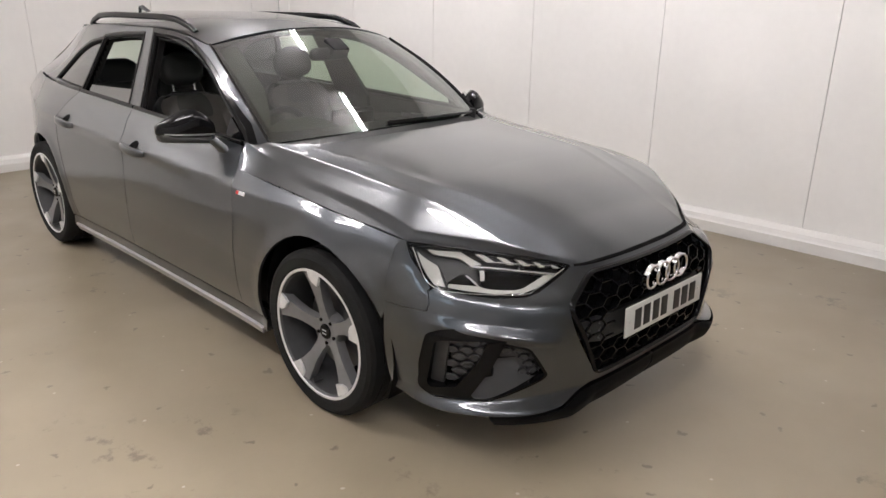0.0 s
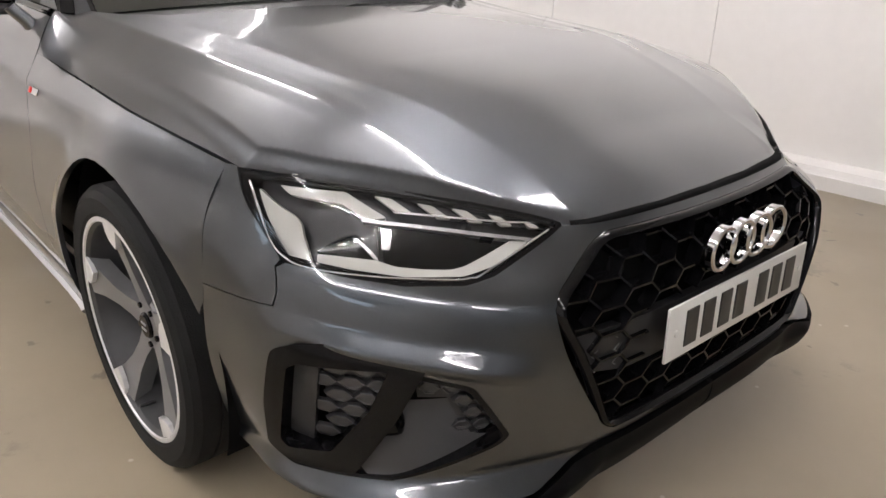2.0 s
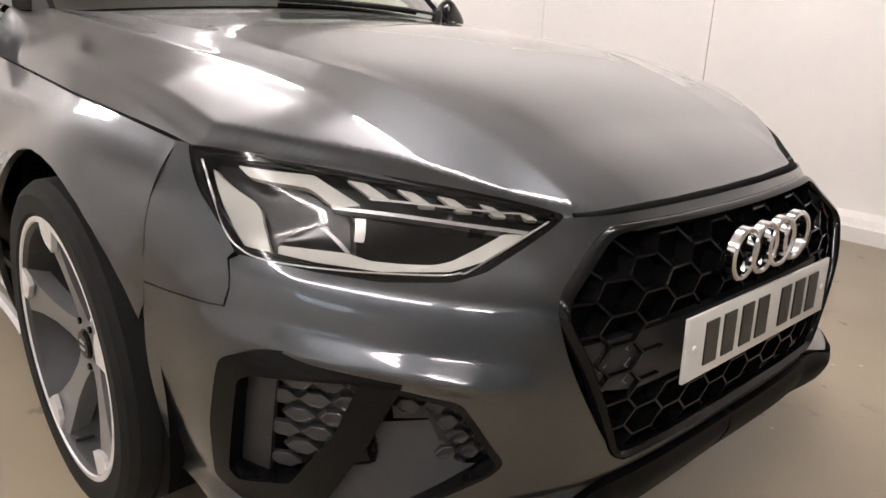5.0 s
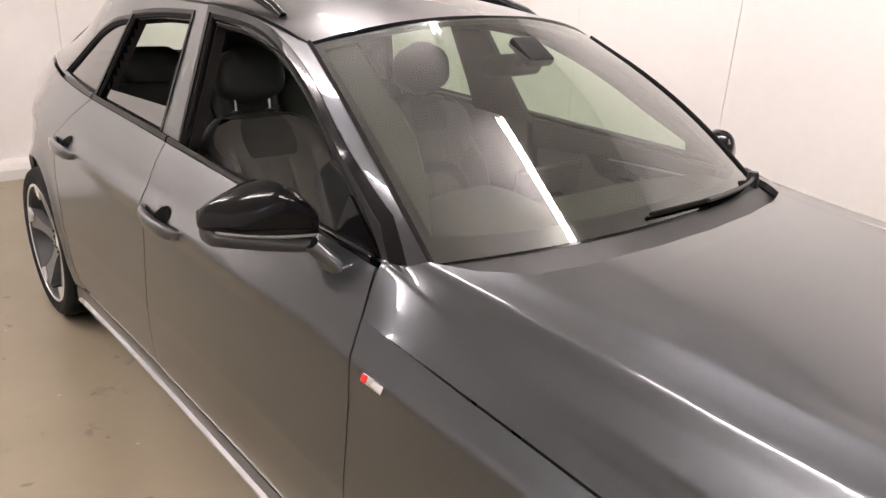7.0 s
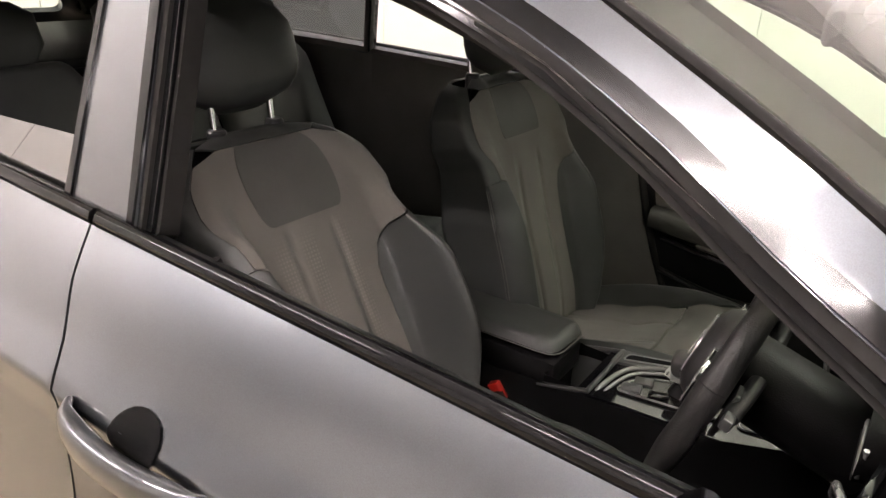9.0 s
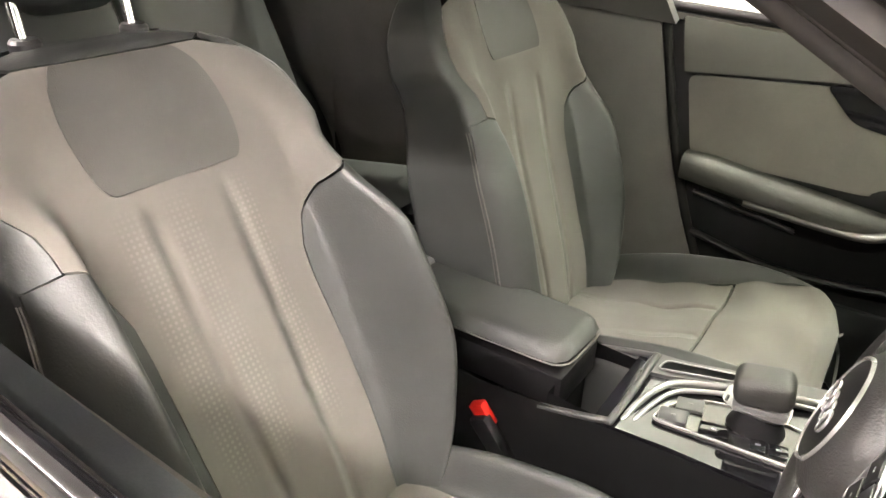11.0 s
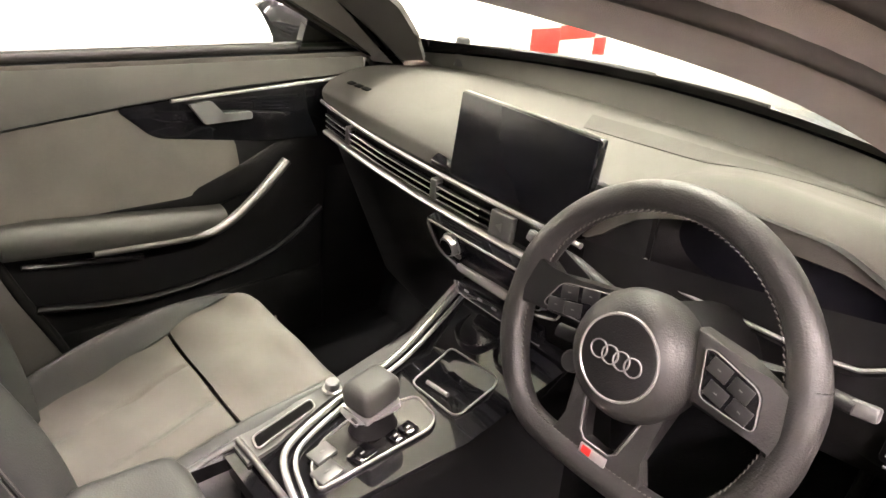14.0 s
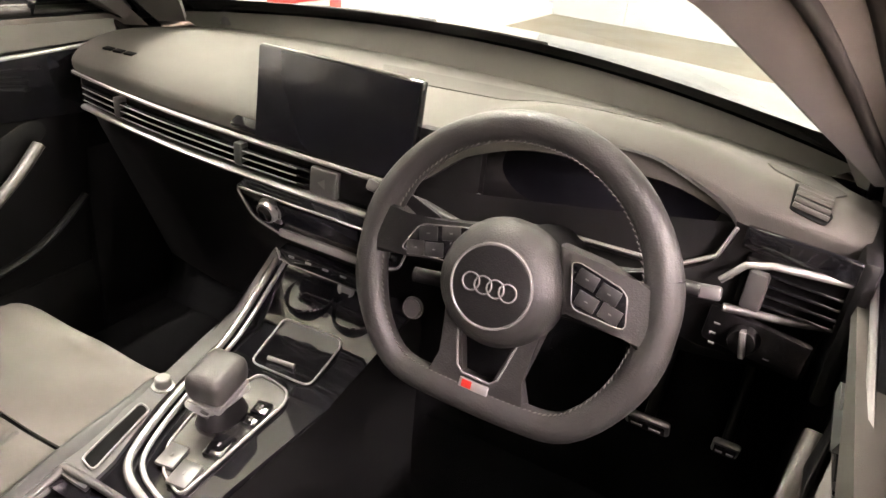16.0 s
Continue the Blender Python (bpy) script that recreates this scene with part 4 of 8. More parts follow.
away = lambda p: np.stack([p[:, 0] + 0.6, p[:, 1] * 1.2, p[:, 2] * 0 + 0.05], -1)
grille_half = nu((0.33, 0.648), (0.465, 0.560), (0.345, 0.298))
lamp = nu((0.768, 0.750), (0.694, 0.744), (0.603, 0.724), (0.49, 0.701), (0.383, 0.669), (0.44, 0.638), (0.52, 0.609), (0.567, 0.599), (0.64, 0.597), (0.697, 0.604), (0.762, 0.620), (0.772, 0.672))
lamp = rounded(lamp, 0.02, 3)
fog = nu((0.799, 0.479), (0.769, 0.495), (0.651, 0.462), (0.592, 0.444), (0.572, 0.407), (0.533, 0.340), (0.55, 0.321), (0.685, 0.255), (0.73, 0.252), (0.793, 0.250), (0.810, 0.281), (0.812, 0.369))
fog = np.array(fog)
fog_cut = rounded(inset(fog * [0.1, 1], 0.001), 0.012, 4) * [10, 1]


def front_end(s):
    low = [(6.0, 0.235), (5.4, 0.222), (nose_u(0.78, 0.217), 0.217), (nose_u(0.68, 0.217), 0.217), (nose_u(0.604, 0.217), 0.217), (nose_u(0.51, 0.226), 0.226), (nose_u(0.42, 0.252), 0.252), (nose_u(0.36, 0.266), 0.266), (nose_u(0.2, 0.270), 0.270), (0.0, 0.270)]
    # bumper skin: centre top, lamp edge, arch seam, underside, grille
    upper = [(0.0, 0.671), (nose_u(0.30, 0.668), 0.668), (nose_u(0.381, 0.666), 0.666)]
    lo_lamp = nu((0.44, 0.6355), (0.52, 0.6065), (0.567, 0.5965), (0.64, 0.5945), (0.697, 0.6015), (0.760, 0.616))
    seam = [(nose_u(0.772, 0.609), 0.609), (nose_u(0.780, 0.573), 0.573), (nose_u(0.789, 0.546), 0.546), (5.3, 0.547), (6.0, 0.553)]
    cut = upper + lo_lamp + seam + low + [(0.0, 0.296)] + grille_half[::-1] + [(0.0, 0.648)]
    panel("front_bumper", nose, cut, PAINT, car, "", holes=[fog_cut], step=(0.045, 0.0045), out=away, side=s, thick=0.02, h=(0.06, 0.004))
    wing = [(nose_u(0.770, 0.752), 0.756), (nose_u(0.7730, 0.672), 0.672), (nose_u(0.7640, 0.620), 0.620), (nose_u(0.7734, 0.6103), 0.6103), (nose_u(0.7812, 0.573), 0.573), (nose_u(0.790, 0.5478), 0.5478), (5.3, 0.5487), (6.0, 0.5547), (6.0, 0.756)]
    panel("wing_tip", nose, wing, PAINT, car, "", step=(0.07, 0.012), out=away, side=s, thick=0.02, h=(0.06, 0.004))
    # lamp: lens over a dark housing with pale light guides, chrome edges and projector boxes
    H6 = (0.06, 0.004)
    lampo = panel("headlight", nose, inset(lamp * [0.1, 1], 0.002) * [10, 1], LENS, car, "clear headlight with pale light guides over a black housing", step=(0.08, 0.015), out=away, side=s, thick=0, h=(0.12, 0.008))

    def piece(name, poly, mat, label, depth, thick=0.012, soft=0.003):
        q = rounded(np.array(nu(*poly)) * [0.1, 1], soft, 3) * [10, 1]
        return panel(name, nose, q, mat, lampo, label, step=(0.08, 0.008), out=away, side=s, thick=thick, depth=depth, h=H6)
    panel("housing", nose, lamp, LAMPGREY, lampo, "dark grey lamp housing", step=(0.08, 0.02), out=away, side=s, thick=0, depth=0.060, h=H6)
    panel("bezel", nose, inset(lamp * [0.1, 1], -0.003) * [10, 1], GLOSS, lampo, "gloss black edge of the lamp", holes=[inset(lamp * [0.1, 1], 0.0085) * [10, 1]], step=(0.08, 0.01), out=away, side=s, thick=0.06, depth=0.002, h=H6)
    edge_line = nu((0.762, 0.735), (0.764, 0.690), (0.764, 0.650), (0.757, 0.624), (0.735, 0.610), (0.664, 0.603), (0.579, 0.602), (0.551, 0.604), (0.528, 0.609), (0.398, 0.660))
    bead = []
    for u, z in edge_line:
        q = nose(np.array([u]), np.array([z]))[0]
        bead.append((q[0] - 0.006, -s * q[1], z))
    tube("edge_bead", curve_points(bead, 60), 0.0022, BRIGHT_LAMP, lampo, "thin chrome edge", n=6)
    piece("light_guide", [(0.759, 0.727), (0.727, 0.686), (0.723, 0.674), (0.726, 0.657), (0.730, 0.624), (0.731, 0.616), (0.750, 0.622), (0.757, 0.641), (0.761, 0.680)], DRL, "pale plastic light guide", 0.012, 0.02)
    piece("light_guide", [(0.718, 0.633), (0.650, 0.627), (0.631, 0.620), (0.599, 0.618), (0.566, 0.618), (0.544, 0.622), (0.463, 0.650), (0.424, 0.650), (0.511, 0.618), (0.551, 0.609), (0.584, 0.607), (0.662, 0.607), (0.716, 0.610), (0.728, 0.615)], DRL, "pale plastic light guide", 0.012, 0.02)
    piece("light_guide", [(0.732, 0.733), (0.700, 0.728), (0.649, 0.723), (0.641, 0.714), (0.611, 0.684), (0.642, 0.680), (0.655, 0.699), (0.662, 0.706), (0.716, 0.716), (0.724, 0.719)], DRL, "pale plastic light guide", 0.014, 0.02)
    for y0, z0, w, k in ((0.615, 0.716, 0.020, 1.0), (0.564, 0.705, 0.018, 0.98), (0.521, 0.697, 0.018, 0.9), (0.478, 0.690, 0.015, 0.85), (0.438, 0.683, 0.013, 0.75)):
        piece("light_guide", [(y0, z0), (y0 - w, z0 - 0.004), (y0 - w - 0.018 * k, z0 - 0.024 * k), (y0 - 0.018 * k, z0 - 0.023 * k)], DRL, "pale plastic light guide", 0.010, 0.012, 0.0015)
        # solid dark piece; its colour gives the shade between two guides
        piece("guide_shade", [(y0 - w - 0.002, z0 - 0.005), (y0 - w - 0.016, z0 - 0.009), (y0 - w - 0.034 * k, z0 - 0.026 * k), (y0 - w - 0.020 * k, z0 - 0.024 * k)], DARKLENS, "dark piece painting the shade between light guides", 0.016, 0.010, 0.001)
    piece("chrome_ridge", [(0.600, 0.6925), (0.566, 0.6895), (0.503, 0.6818), (0.451, 0.6755), (0.397, 0.672), (0.397, 0.6705), (0.451, 0.673), (0.503, 0.679), (0.566, 0.6865), (0.600, 0.6895)], BRIGHT_LAMP, "chrome ridge", 0.007, 0.010, 0.0005)
    piece("divider", [(0.645, 0.682), (0.572, 0.673), (0.499, 0.662), (0.420, 0.650), (0.424, 0.646), (0.499, 0.657), (0.572, 0.668), (0.645, 0.677)], SATIN, "satin divider strip", 0.008, 0.03, 0.0005)
    piece("reflector", [(0.722, 0.689), (0.704, 0.699), (0.663, 0.703), (0.644, 0.678), (0.632, 0.671), (0.647, 0.632), (0.719, 0.636)], LAMPGREY, "dark grey reflector bowl", 0.034, 0.02, 0.008)
    piece("projector", [(0.720, 0.637), (0.678, 0.657), (0.659, 0.661), (0.652, 0.646), (0.649, 0.628)], GLOSS, "black projector box", 0.024, 0.03, 0.004)
    piece("projector", [(0.628, 0.673), (0.600, 0.670), (0.524, 0.661), (0.436, 0.649), (0.487, 0.636), (0.552, 0.617), (0.598, 0.616), (0.633, 0.618), (0.641, 0.629)], GLOSS, "black projector box", 0.026, 0.03, 0.004)
    piece("tab", [(0.624, 0.668), (0.612, 0.668), (0.626, 0.640), (0.636, 0.641)], BRIGHT_LAMP, "small bright tab", 0.018, 0.01, 0.001)
    piece("tab", [(0.666, 0.655), (0.660, 0.655), (0.645, 0.630), (0.650, 0.630)], SATIN, "small bright tab", 0.020, 0.006, 0.001)
    q = nose(np.array([nose_u(0.500, 0.662)]), np.array([0.655]))[0]
    lathe("bulb_lens", [(0, 0.004), (0.008, 0.003), (0.013, -0.002), (0.015, -0.012), (0, -0.012)], DARKLENS, lampo, "round dark lens", pose(q[0] - 0.034, q[1] * -s, 0.655, 0, 80, 0), n=24)
    # fog intake
    ring = lambda poly, d, r=0.014: rounded(inset(np.array(poly) * [0.1, 1], d), r, 4) * [10, 1]
    # near-black backing sheet: the shade inside the opening is in its colour
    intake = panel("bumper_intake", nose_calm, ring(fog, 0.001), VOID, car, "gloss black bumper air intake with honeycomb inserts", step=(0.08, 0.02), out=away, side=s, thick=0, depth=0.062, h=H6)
    panel("intake_rim", nose_calm, ring(fog, 0.0016), GLOSS, intake, "gloss black rim", holes=[ring(fog, 0.0075)], step=(0.08, 0.012), out=away, side=s, thick=0.058, depth=-0.001, h=H6)
    c = nu((0.802, 0.478), (0.780, 0.494), (0.755, 0.502), (0.724, 0.497), (0.652, 0.476), (0.690, 0.380), (0.738, 0.254), (0.793, 0.252), (0.808, 0.281), (0.812, 0.369))
    ci = nu((0.792, 0.452), (0.782, 0.462), (0.691, 0.468), (0.718, 0.395), (0.757, 0.304), (0.795, 0.288), (0.801, 0.302))
    panel("intake_blade", nose_calm, ring(c, 0.0, 0.010), BLADE, intake, "gloss black blade framing the intake", holes=[ring(ci, 0.0, 0.006)], step=(0.08, 0.012), out=away, side=s, thick=0.05, depth=-0.007, h=H6)
    panel("intake_cheek", nose_calm, nu((0.792, 0.465), (0.765, 0.470), (0.780, 0.292), (0.802, 0.280)), BLACK, intake, "dark grey upright cheek", step=(0.08, 0.03), out=away, side=s, thick=0.01, depth=0.022, h=H6)
    panel("intake_foot", nose_calm, nu((0.800, 0.300), (0.745, 0.288), (0.720, 0.256), (0.800, 0.252)), GLOSS, intake, "gloss black foot of the blade", step=(0.08, 0.012), out=away, side=s, thick=0.02, depth=0.004, h=H6)

    def within(y, z, poly):
        hit_ = False
        for (ax, az), (bx, bz) in zip(poly, poly[1:] + poly[:1]):
            if (az > z) != (bz > z) and y < ax + (z - az) / (bz - az) * (bx - ax):
                hit_ = not hit_
        return hit_
    for zone, dp in (([(0.768, 0.292), (0.768, 0.470), (0.672, 0.470), (0.752, 0.292)], 0.030), ([(0.668, 0.400), (0.668, 0.466), (0.590, 0.458), (0.530, 0.340), (0.592, 0.312), (0.628, 0.400)], 0.034)):
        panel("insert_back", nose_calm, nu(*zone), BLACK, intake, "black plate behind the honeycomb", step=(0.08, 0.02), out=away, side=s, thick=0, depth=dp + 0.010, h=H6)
        bm = bmesh.new()
        for r in range(-1, 9):
            for k in range(-1, 10):
                yc, zc = 0.530 + k * 0.0290 + (0.0145 if r % 2 else 0), 0.268 + r * 0.0255
                if not within(yc, zc, zone):
                    continue
                rings_ = []
                for grow, lift in ((1.0, -0.010), (0.93, -0.001), (0.80, 0.0)):
                    ring_p = []
                    for dy, dz in ((-0.0150, 0.0), (-0.0062, 0.0115), (0.0062, 0.0115), (0.0150, 0.0), (0.0062, -0.0115), (-0.0062, -0.0115)):
                        z = zc + dz * grow
                        q = nose(np.array([nose_u(yc + dy * grow, z)]), np.array([z]))[0]
                        ring_p.append(bm.verts.new((q[0] - (dp - lift) * 0.85, -s * (q[1] + (dp - lift) * 0.5), z)))
                    rings_.append(ring_p)
                for a_, b_ in zip(rings_, rings_[1:]):
                    for i in range(6):
                        bm.faces.new((a_[i], a_[(i + 1) % 6], b_[(i + 1) % 6], b_[i]))
                low_c = bm.verts.new(sum((v.co for v in rings_[-1]), Vector()) / 6 - Vector((0.010 * 0.85, -s * 0.010 * 0.5, 0.006)))
                for i in range(6):
                    bm.faces.new((rings_[-1][i], rings_[-1][(i + 1) % 6], low_c))
        part("intake_mesh", bm, MESH, intake, "dark grey honeycomb insert")
    rake = lambda u, z: nose_calm(u, z) + np.stack([-0.8, 0.55, 0.0], -1) * (0.048 * np.clip((np.asarray(z) - 0.258) / 0.12, 0, 1))[:, None]
    panel("intake_floor", rake, nu((0.552, 0.326), (0.585, 0.302), (0.668, 0.264), (0.735, 0.258), (0.700, 0.385), (0.622, 0.392), (0.590, 0.330)), MESH, intake, "sloping floor of the intake", step=(0.08, 0.015), out=away, side=s, thick=0, depth=0.004, h=H6)
    q = nose(np.array([nose_u(0.679, 0.369)]), np.array([0.365]))[0]
    lathe("sensor", [(0, 0.002), (0.006, 0.001), (0.010, -0.003), (0.012, -0.001), (0.021, -0.004), (0.023, -0.010), (0.023, -0.04), (0, -0.04)], GLOSS, intake, "round black sensor", pose(q[0] - 0.024, (q[1] + 0.012) * -s, 0.362, 0, 75, -35 * s), n=28)
    # lower lip
    lip = [(0.0, 0.262), (nose_u(0.2, 0.262), 0.262), (nose_u(0.36, 0.258), 0.258), (nose_u(0.42, 0.250), 0.250), (nose_u(0.51, 0.224), 0.224), (nose_u(0.60, 0.213), 0.213), (nose_u(0.72, 0.213), 0.213), (nose_u(0.70, 0.185), 0.185), (nose_u(0.5, 0.175), 0.175), (nose_u(0.3, 0.170), 0.170), (0.0, 0.168)]
    panel("front_splitter", lambda u, z: nose(u, z) + np.stack([0.010 + 0 * u, 0 * u, 0 * u], -1), lip, SPLITTER, car, "black front splitter", step=(0.06, 0.006), out=away, side=s, thick=0.10, h=(0.06, 0.004))


for s in (-1, 1):
    front_end(s)


def grille():
    """Single-frame grille: gloss black rim, honeycomb bars, plate carrier."""
    # near-black sheet behind the bars paints the shaded depth of the grille
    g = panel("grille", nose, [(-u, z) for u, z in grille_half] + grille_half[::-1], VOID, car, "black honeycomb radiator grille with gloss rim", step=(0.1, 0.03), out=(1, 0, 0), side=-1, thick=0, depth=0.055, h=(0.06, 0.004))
    ring = []
    pts = [(0.33, 0.648), (0.465, 0.560), (0.345, 0.298), (-0.345, 0.298), (-0.465, 0.560), (-0.33, 0.648)]
    pts = rounded(pts, 0.03, 4)
    for y, z in dense(pts, (0.03, 0.03)):
        q = nose(np.array([nose_u(y, z)]), np.array([z]))[0]
        ring.append((q[0] - 0.004, y, z))
    tube("grille_rim", ring, 0.009, GLOSS, g, "gloss black grille rim", closed=True, n=8, up=(1, 0, 0), ry=0.014)
    poly = np.array(pts)
    bm = bmesh.new()
    dx, dz = 0.070, 0.0475
    for i in range(-8, 9):
        for j in range(-1, 9):
            cy, cz = i * dx * 1.0, 0.30 + j * dz + (dz / 2 if i % 2 else 0)
            c = [(cy - 0.047, cz), (cy - 0.024, cz + dz / 2), (cy + 0.024, cz + dz / 2), (cy + 0.047, cz)]
            for a, b in zip(c, c[1:]):
                mid = np.array([[(a[0] + b[0]) / 2, (a[1] + b[1]) / 2]])
                if not inside(mid, poly)[0] or edge_distance(mid, poly)[0] < 0.006:
                    continue
                if abs(mid[0, 0]) < 0.255 and 0.395 < mid[0, 1] < 0.515:
                    continue
                line = []
                for y, z in (a, b):
                    q = nose(np.array([nose_u(y, z)]), np.array([z]))[0]
                    line.append((q[0] - 0.020, y, z))
                sweep_mesh(bm, line, [(-0.003, -0.016), (0.003, -0.016), (0.0022, 0.012), (-0.0022, 0.012)], up=(1, 0, 0))
    part("honeycomb", bm, GLOSS, g, "gloss black honeycomb bars")
    bar_ = [(-nose_u(y, z), z) for y, z in ((0.425, 0.500), (0.405, 0.425), (0.30, 0.402))]
    panel("plate_carrier", nose, bar_ + [(-u, z) for u, z in bar_[::-1]], BLACK, g, "black bar behind the number plate", step=(0.1, 0.02), out=(1, 0, 0), side=-1, thick=0.02, depth=0.016, h=(0.06, 0.004))
    for k in (-1, 1):
        for yy in (0.335, 0.385):
            for zz in (0.425, 0.452, 0.479):
                q = nose(np.array([nose_u(yy, zz)]), np.array([zz]))[0]
                tube("hex_edge", [(q[0] - 0.015, k * (yy - 0.012), zz + 0.009), (q[0] - 0.015, k * (yy + 0.002), zz), (q[0] - 0.016, k * (yy - 0.012), zz - 0.009)], 0.0016, GREYBAR, g, "", n=5)
    pm = pose(0.909, 0.022, 0.457, 0, -2, -2.6)
    plate = tagged(box("number_plate", (0.006, 0.52, 0.111), pm, WHITE, car, "white number plate with dark characters shown as bars", 0.002), "white number plate with dark characters shown as bars")
    for k, y in enumerate((-0.185, -0.128, -0.068, -0.012, 0.075, 0.132, 0.19)):
        bm = block(bmesh.new(), (0.003, 0.040, 0.075), pm @ pose(0.0042, y, 0), 0.0008, 1)
        part("bar", bm, INK, plate)
    for y in (-0.235, 0.235):
        lathe("plate_screw", [(0, 0.004), (0.006, 0.003), (0.007, 0), (0, 0)], WHITE, plate, "", pm @ pose(0.0035, y, 0, 0, 90, 0), n=12)
    em = new("emblem")
    em.parent = car
    tagged(em, "four linked chrome rings")
    for k in range(4):
        y = 0.012 + (k - 1.5) * 0.062
        bm = bmesh.new()
        path = [(0.905 - abs(k - 1.5) * 0.004, y + 0.041 * math.cos(a), 0.588 + 0.041 * math.sin(a)) for a in np.linspace(0, 2 * math.pi, 36, endpoint=False)]
        sweep_mesh(bm, path, [(-0.0048, -0.010), (0.0048, -0.010), (0.0048, 0.003), (0.0025, 0.006), (-0.0025, 0.006), (-0.0048, 0.003)], True, up=(1, 0, 0))
        part("ring", bm, CHROME, em, "", True)


grille()


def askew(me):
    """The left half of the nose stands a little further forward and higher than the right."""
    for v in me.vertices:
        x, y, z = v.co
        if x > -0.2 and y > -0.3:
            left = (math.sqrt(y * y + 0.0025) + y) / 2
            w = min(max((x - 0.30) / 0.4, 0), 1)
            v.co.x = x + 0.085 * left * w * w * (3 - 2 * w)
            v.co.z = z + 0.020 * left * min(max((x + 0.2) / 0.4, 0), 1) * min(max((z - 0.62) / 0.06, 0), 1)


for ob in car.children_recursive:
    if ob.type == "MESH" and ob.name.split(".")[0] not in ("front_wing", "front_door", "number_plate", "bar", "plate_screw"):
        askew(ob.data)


# ---- wheels ----
def wheel(x, s):
    """Five bladed spokes on a deep rim, low tyre with grooves, brake disc behind. Axis along y; outer face at -y."""
    w = new("wheel")
    w.parent = car
    tagged(w, "five-blade two-tone alloy wheel with low-profile tyre")
    m = Matrix.Translation((x, s * (0.765 if x > -1 else 0.758), R_WHEEL)) @ pose(0, 0, 0, 90 if s < 0 else -90, 0, 0)
    prof = [(0.245, -0.108), (0.262, -0.118), (0.295, -0.120), (0.310, -0.112), (0.320, -0.098)]
    for g in (-0.06, -0.02, 0.02, 0.06):
        prof += [(0.322, g - 0.012), (0.322, g - 0.004), (0.315, g - 0.0035), (0.315, g + 0.0035), (0.322, g + 0.004)]
    prof += [(0.320, 0.098), (0.310, 0.112), (0.295, 0.120), (0.262, 0.118), (0.252, 0.112), (0.245, 0.106)]
    lathe("tyre", prof, TYRE, w, "low-profile black tyre", m, 72, 25)
    lathe("rim", [(0.250, 0.106), (0.2535, 0.109), (0.2535, 0.112), (0.244, 0.113), (0.236, 0.104), (0.228, 0.06), (0.215, 0.0), (0.225, -0.09), (0.25, -0.108)], BARREL, w, "alloy rim darkened for the shade behind the spokes", m, 72, 25)
    lathe("rim_edge", [(0.2545, 0.1085), (0.2545, 0.1145), (0.245, 0.1155), (0.243, 0.112)], CUT, w, "bright machined rim edge", m, 72, 25)
    lathe("brake_disc", [(0.06, 0.015), (0.16, 0.015), (0.162, 0.01), (0.162, -0.01), (0.16, -0.012), (0.06, -0.012)], STEEL, w, "dull steel brake disc", m, 48)
    lathe("wheel_back", [(0, -0.03), (0.22, -0.03), (0.222, -0.04), (0, -0.045)], VOID, w, "", m, 32)
    for k in range(5):
        a = m @ pose(0, 0, 0, 0, 0, 90 + 72 * k + 8)
        bm = bmesh.new()
        outline = [(0.035, -0.030), (0.085, -0.023), (0.135, -0.026), (0.185, -0.040), (0.2325, -0.064), (0.240, -0.030), (0.241, 0.010), (0.2385, 0.040), (0.190, 0.028), (0.135, 0.020), (0.085, 0.021), (0.035, 0.030)]
        zs = [0.066, 0.075, 0.086, 0.097, 0.108, 0.110, 0.110, 0.106, 0.094, 0.084, 0.075, 0.066]
        topv = [bm.verts.new(a @ Vector((px, py, z))) for (px, py), z in zip(outline, zs)]
        botv = [bm.verts.new(a @ Vector((px, py * 0.8, z - 0.042))) for (px, py), z in zip(outline, zs)]
        n = len(outline)
        for i in range(5):
            bm.faces.new((topv[i], topv[i + 1], topv[n - 2 - i], topv[n - 1 - i]))
        for i in range(n):
            bm.faces.new((topv[i], botv[i], botv[(i + 1) % n], topv[(i + 1) % n]))
        bmesh.ops.bevel(bm, geom=[e for e in bm.edges if sum(v in topv for v in e.verts) == 2 and len(e.link_faces) == 2 and e.calc_face_angle(0) > 0.6], offset=0.003, segments=2, affect="EDGES")
        sp = part("spoke", bm, ALLOY, w, "grey blade spoke", True, 40)
        bm = bmesh.new()
        prism(bm, [(0.192, -0.041), (0.233, -0.063), (0.2415, -0.030), (0.2425, 0.008), (0.222, 0.004), (0.205, -0.012)], 0.103, 0.1135, a, 0.001)
        part("blade_tip", bm, CUT, sp, "bright machined blade tip")
        lathe("wheel_bolt", [(0, 0.074), (0.006, 0.074), (0.007, 0.072), (0.007, 0.05)], GLOSS, w, "", m @ pose(0, 0, 0, 0, 0, 126 + 72 * k) @ pose(0.048, 0, 0), n=10)
    lathe("hub", [(0, 0.070), (0.034, 0.070), (0.060, 0.066), (0.066, 0.055), (0.066, 0.02)], ALLOY, w, "", m, 32)
    lathe("centre_cap", [(0, 0.079), (0.026, 0.078), (0.030, 0.074), (0.030, 0.066)], GLOSS, w, "black centre cap", m, 28)
    for k in range(2):
        box("cap_bar", (0.024, 0.005, 0.002), m @ pose(0, 0.007 - 0.014 * k, 0.0793), SATIN, w, "", 0.0005)
    lathe("valve", [(0, 0.125), (0.004, 0.125), (0.005, 0.11), (0.005, 0.09)], BLACK, w, "", m @ pose(0, 0, 0, 0, 0, -100) @ pose(0.222, 0, -0.02), n=8)
    return w


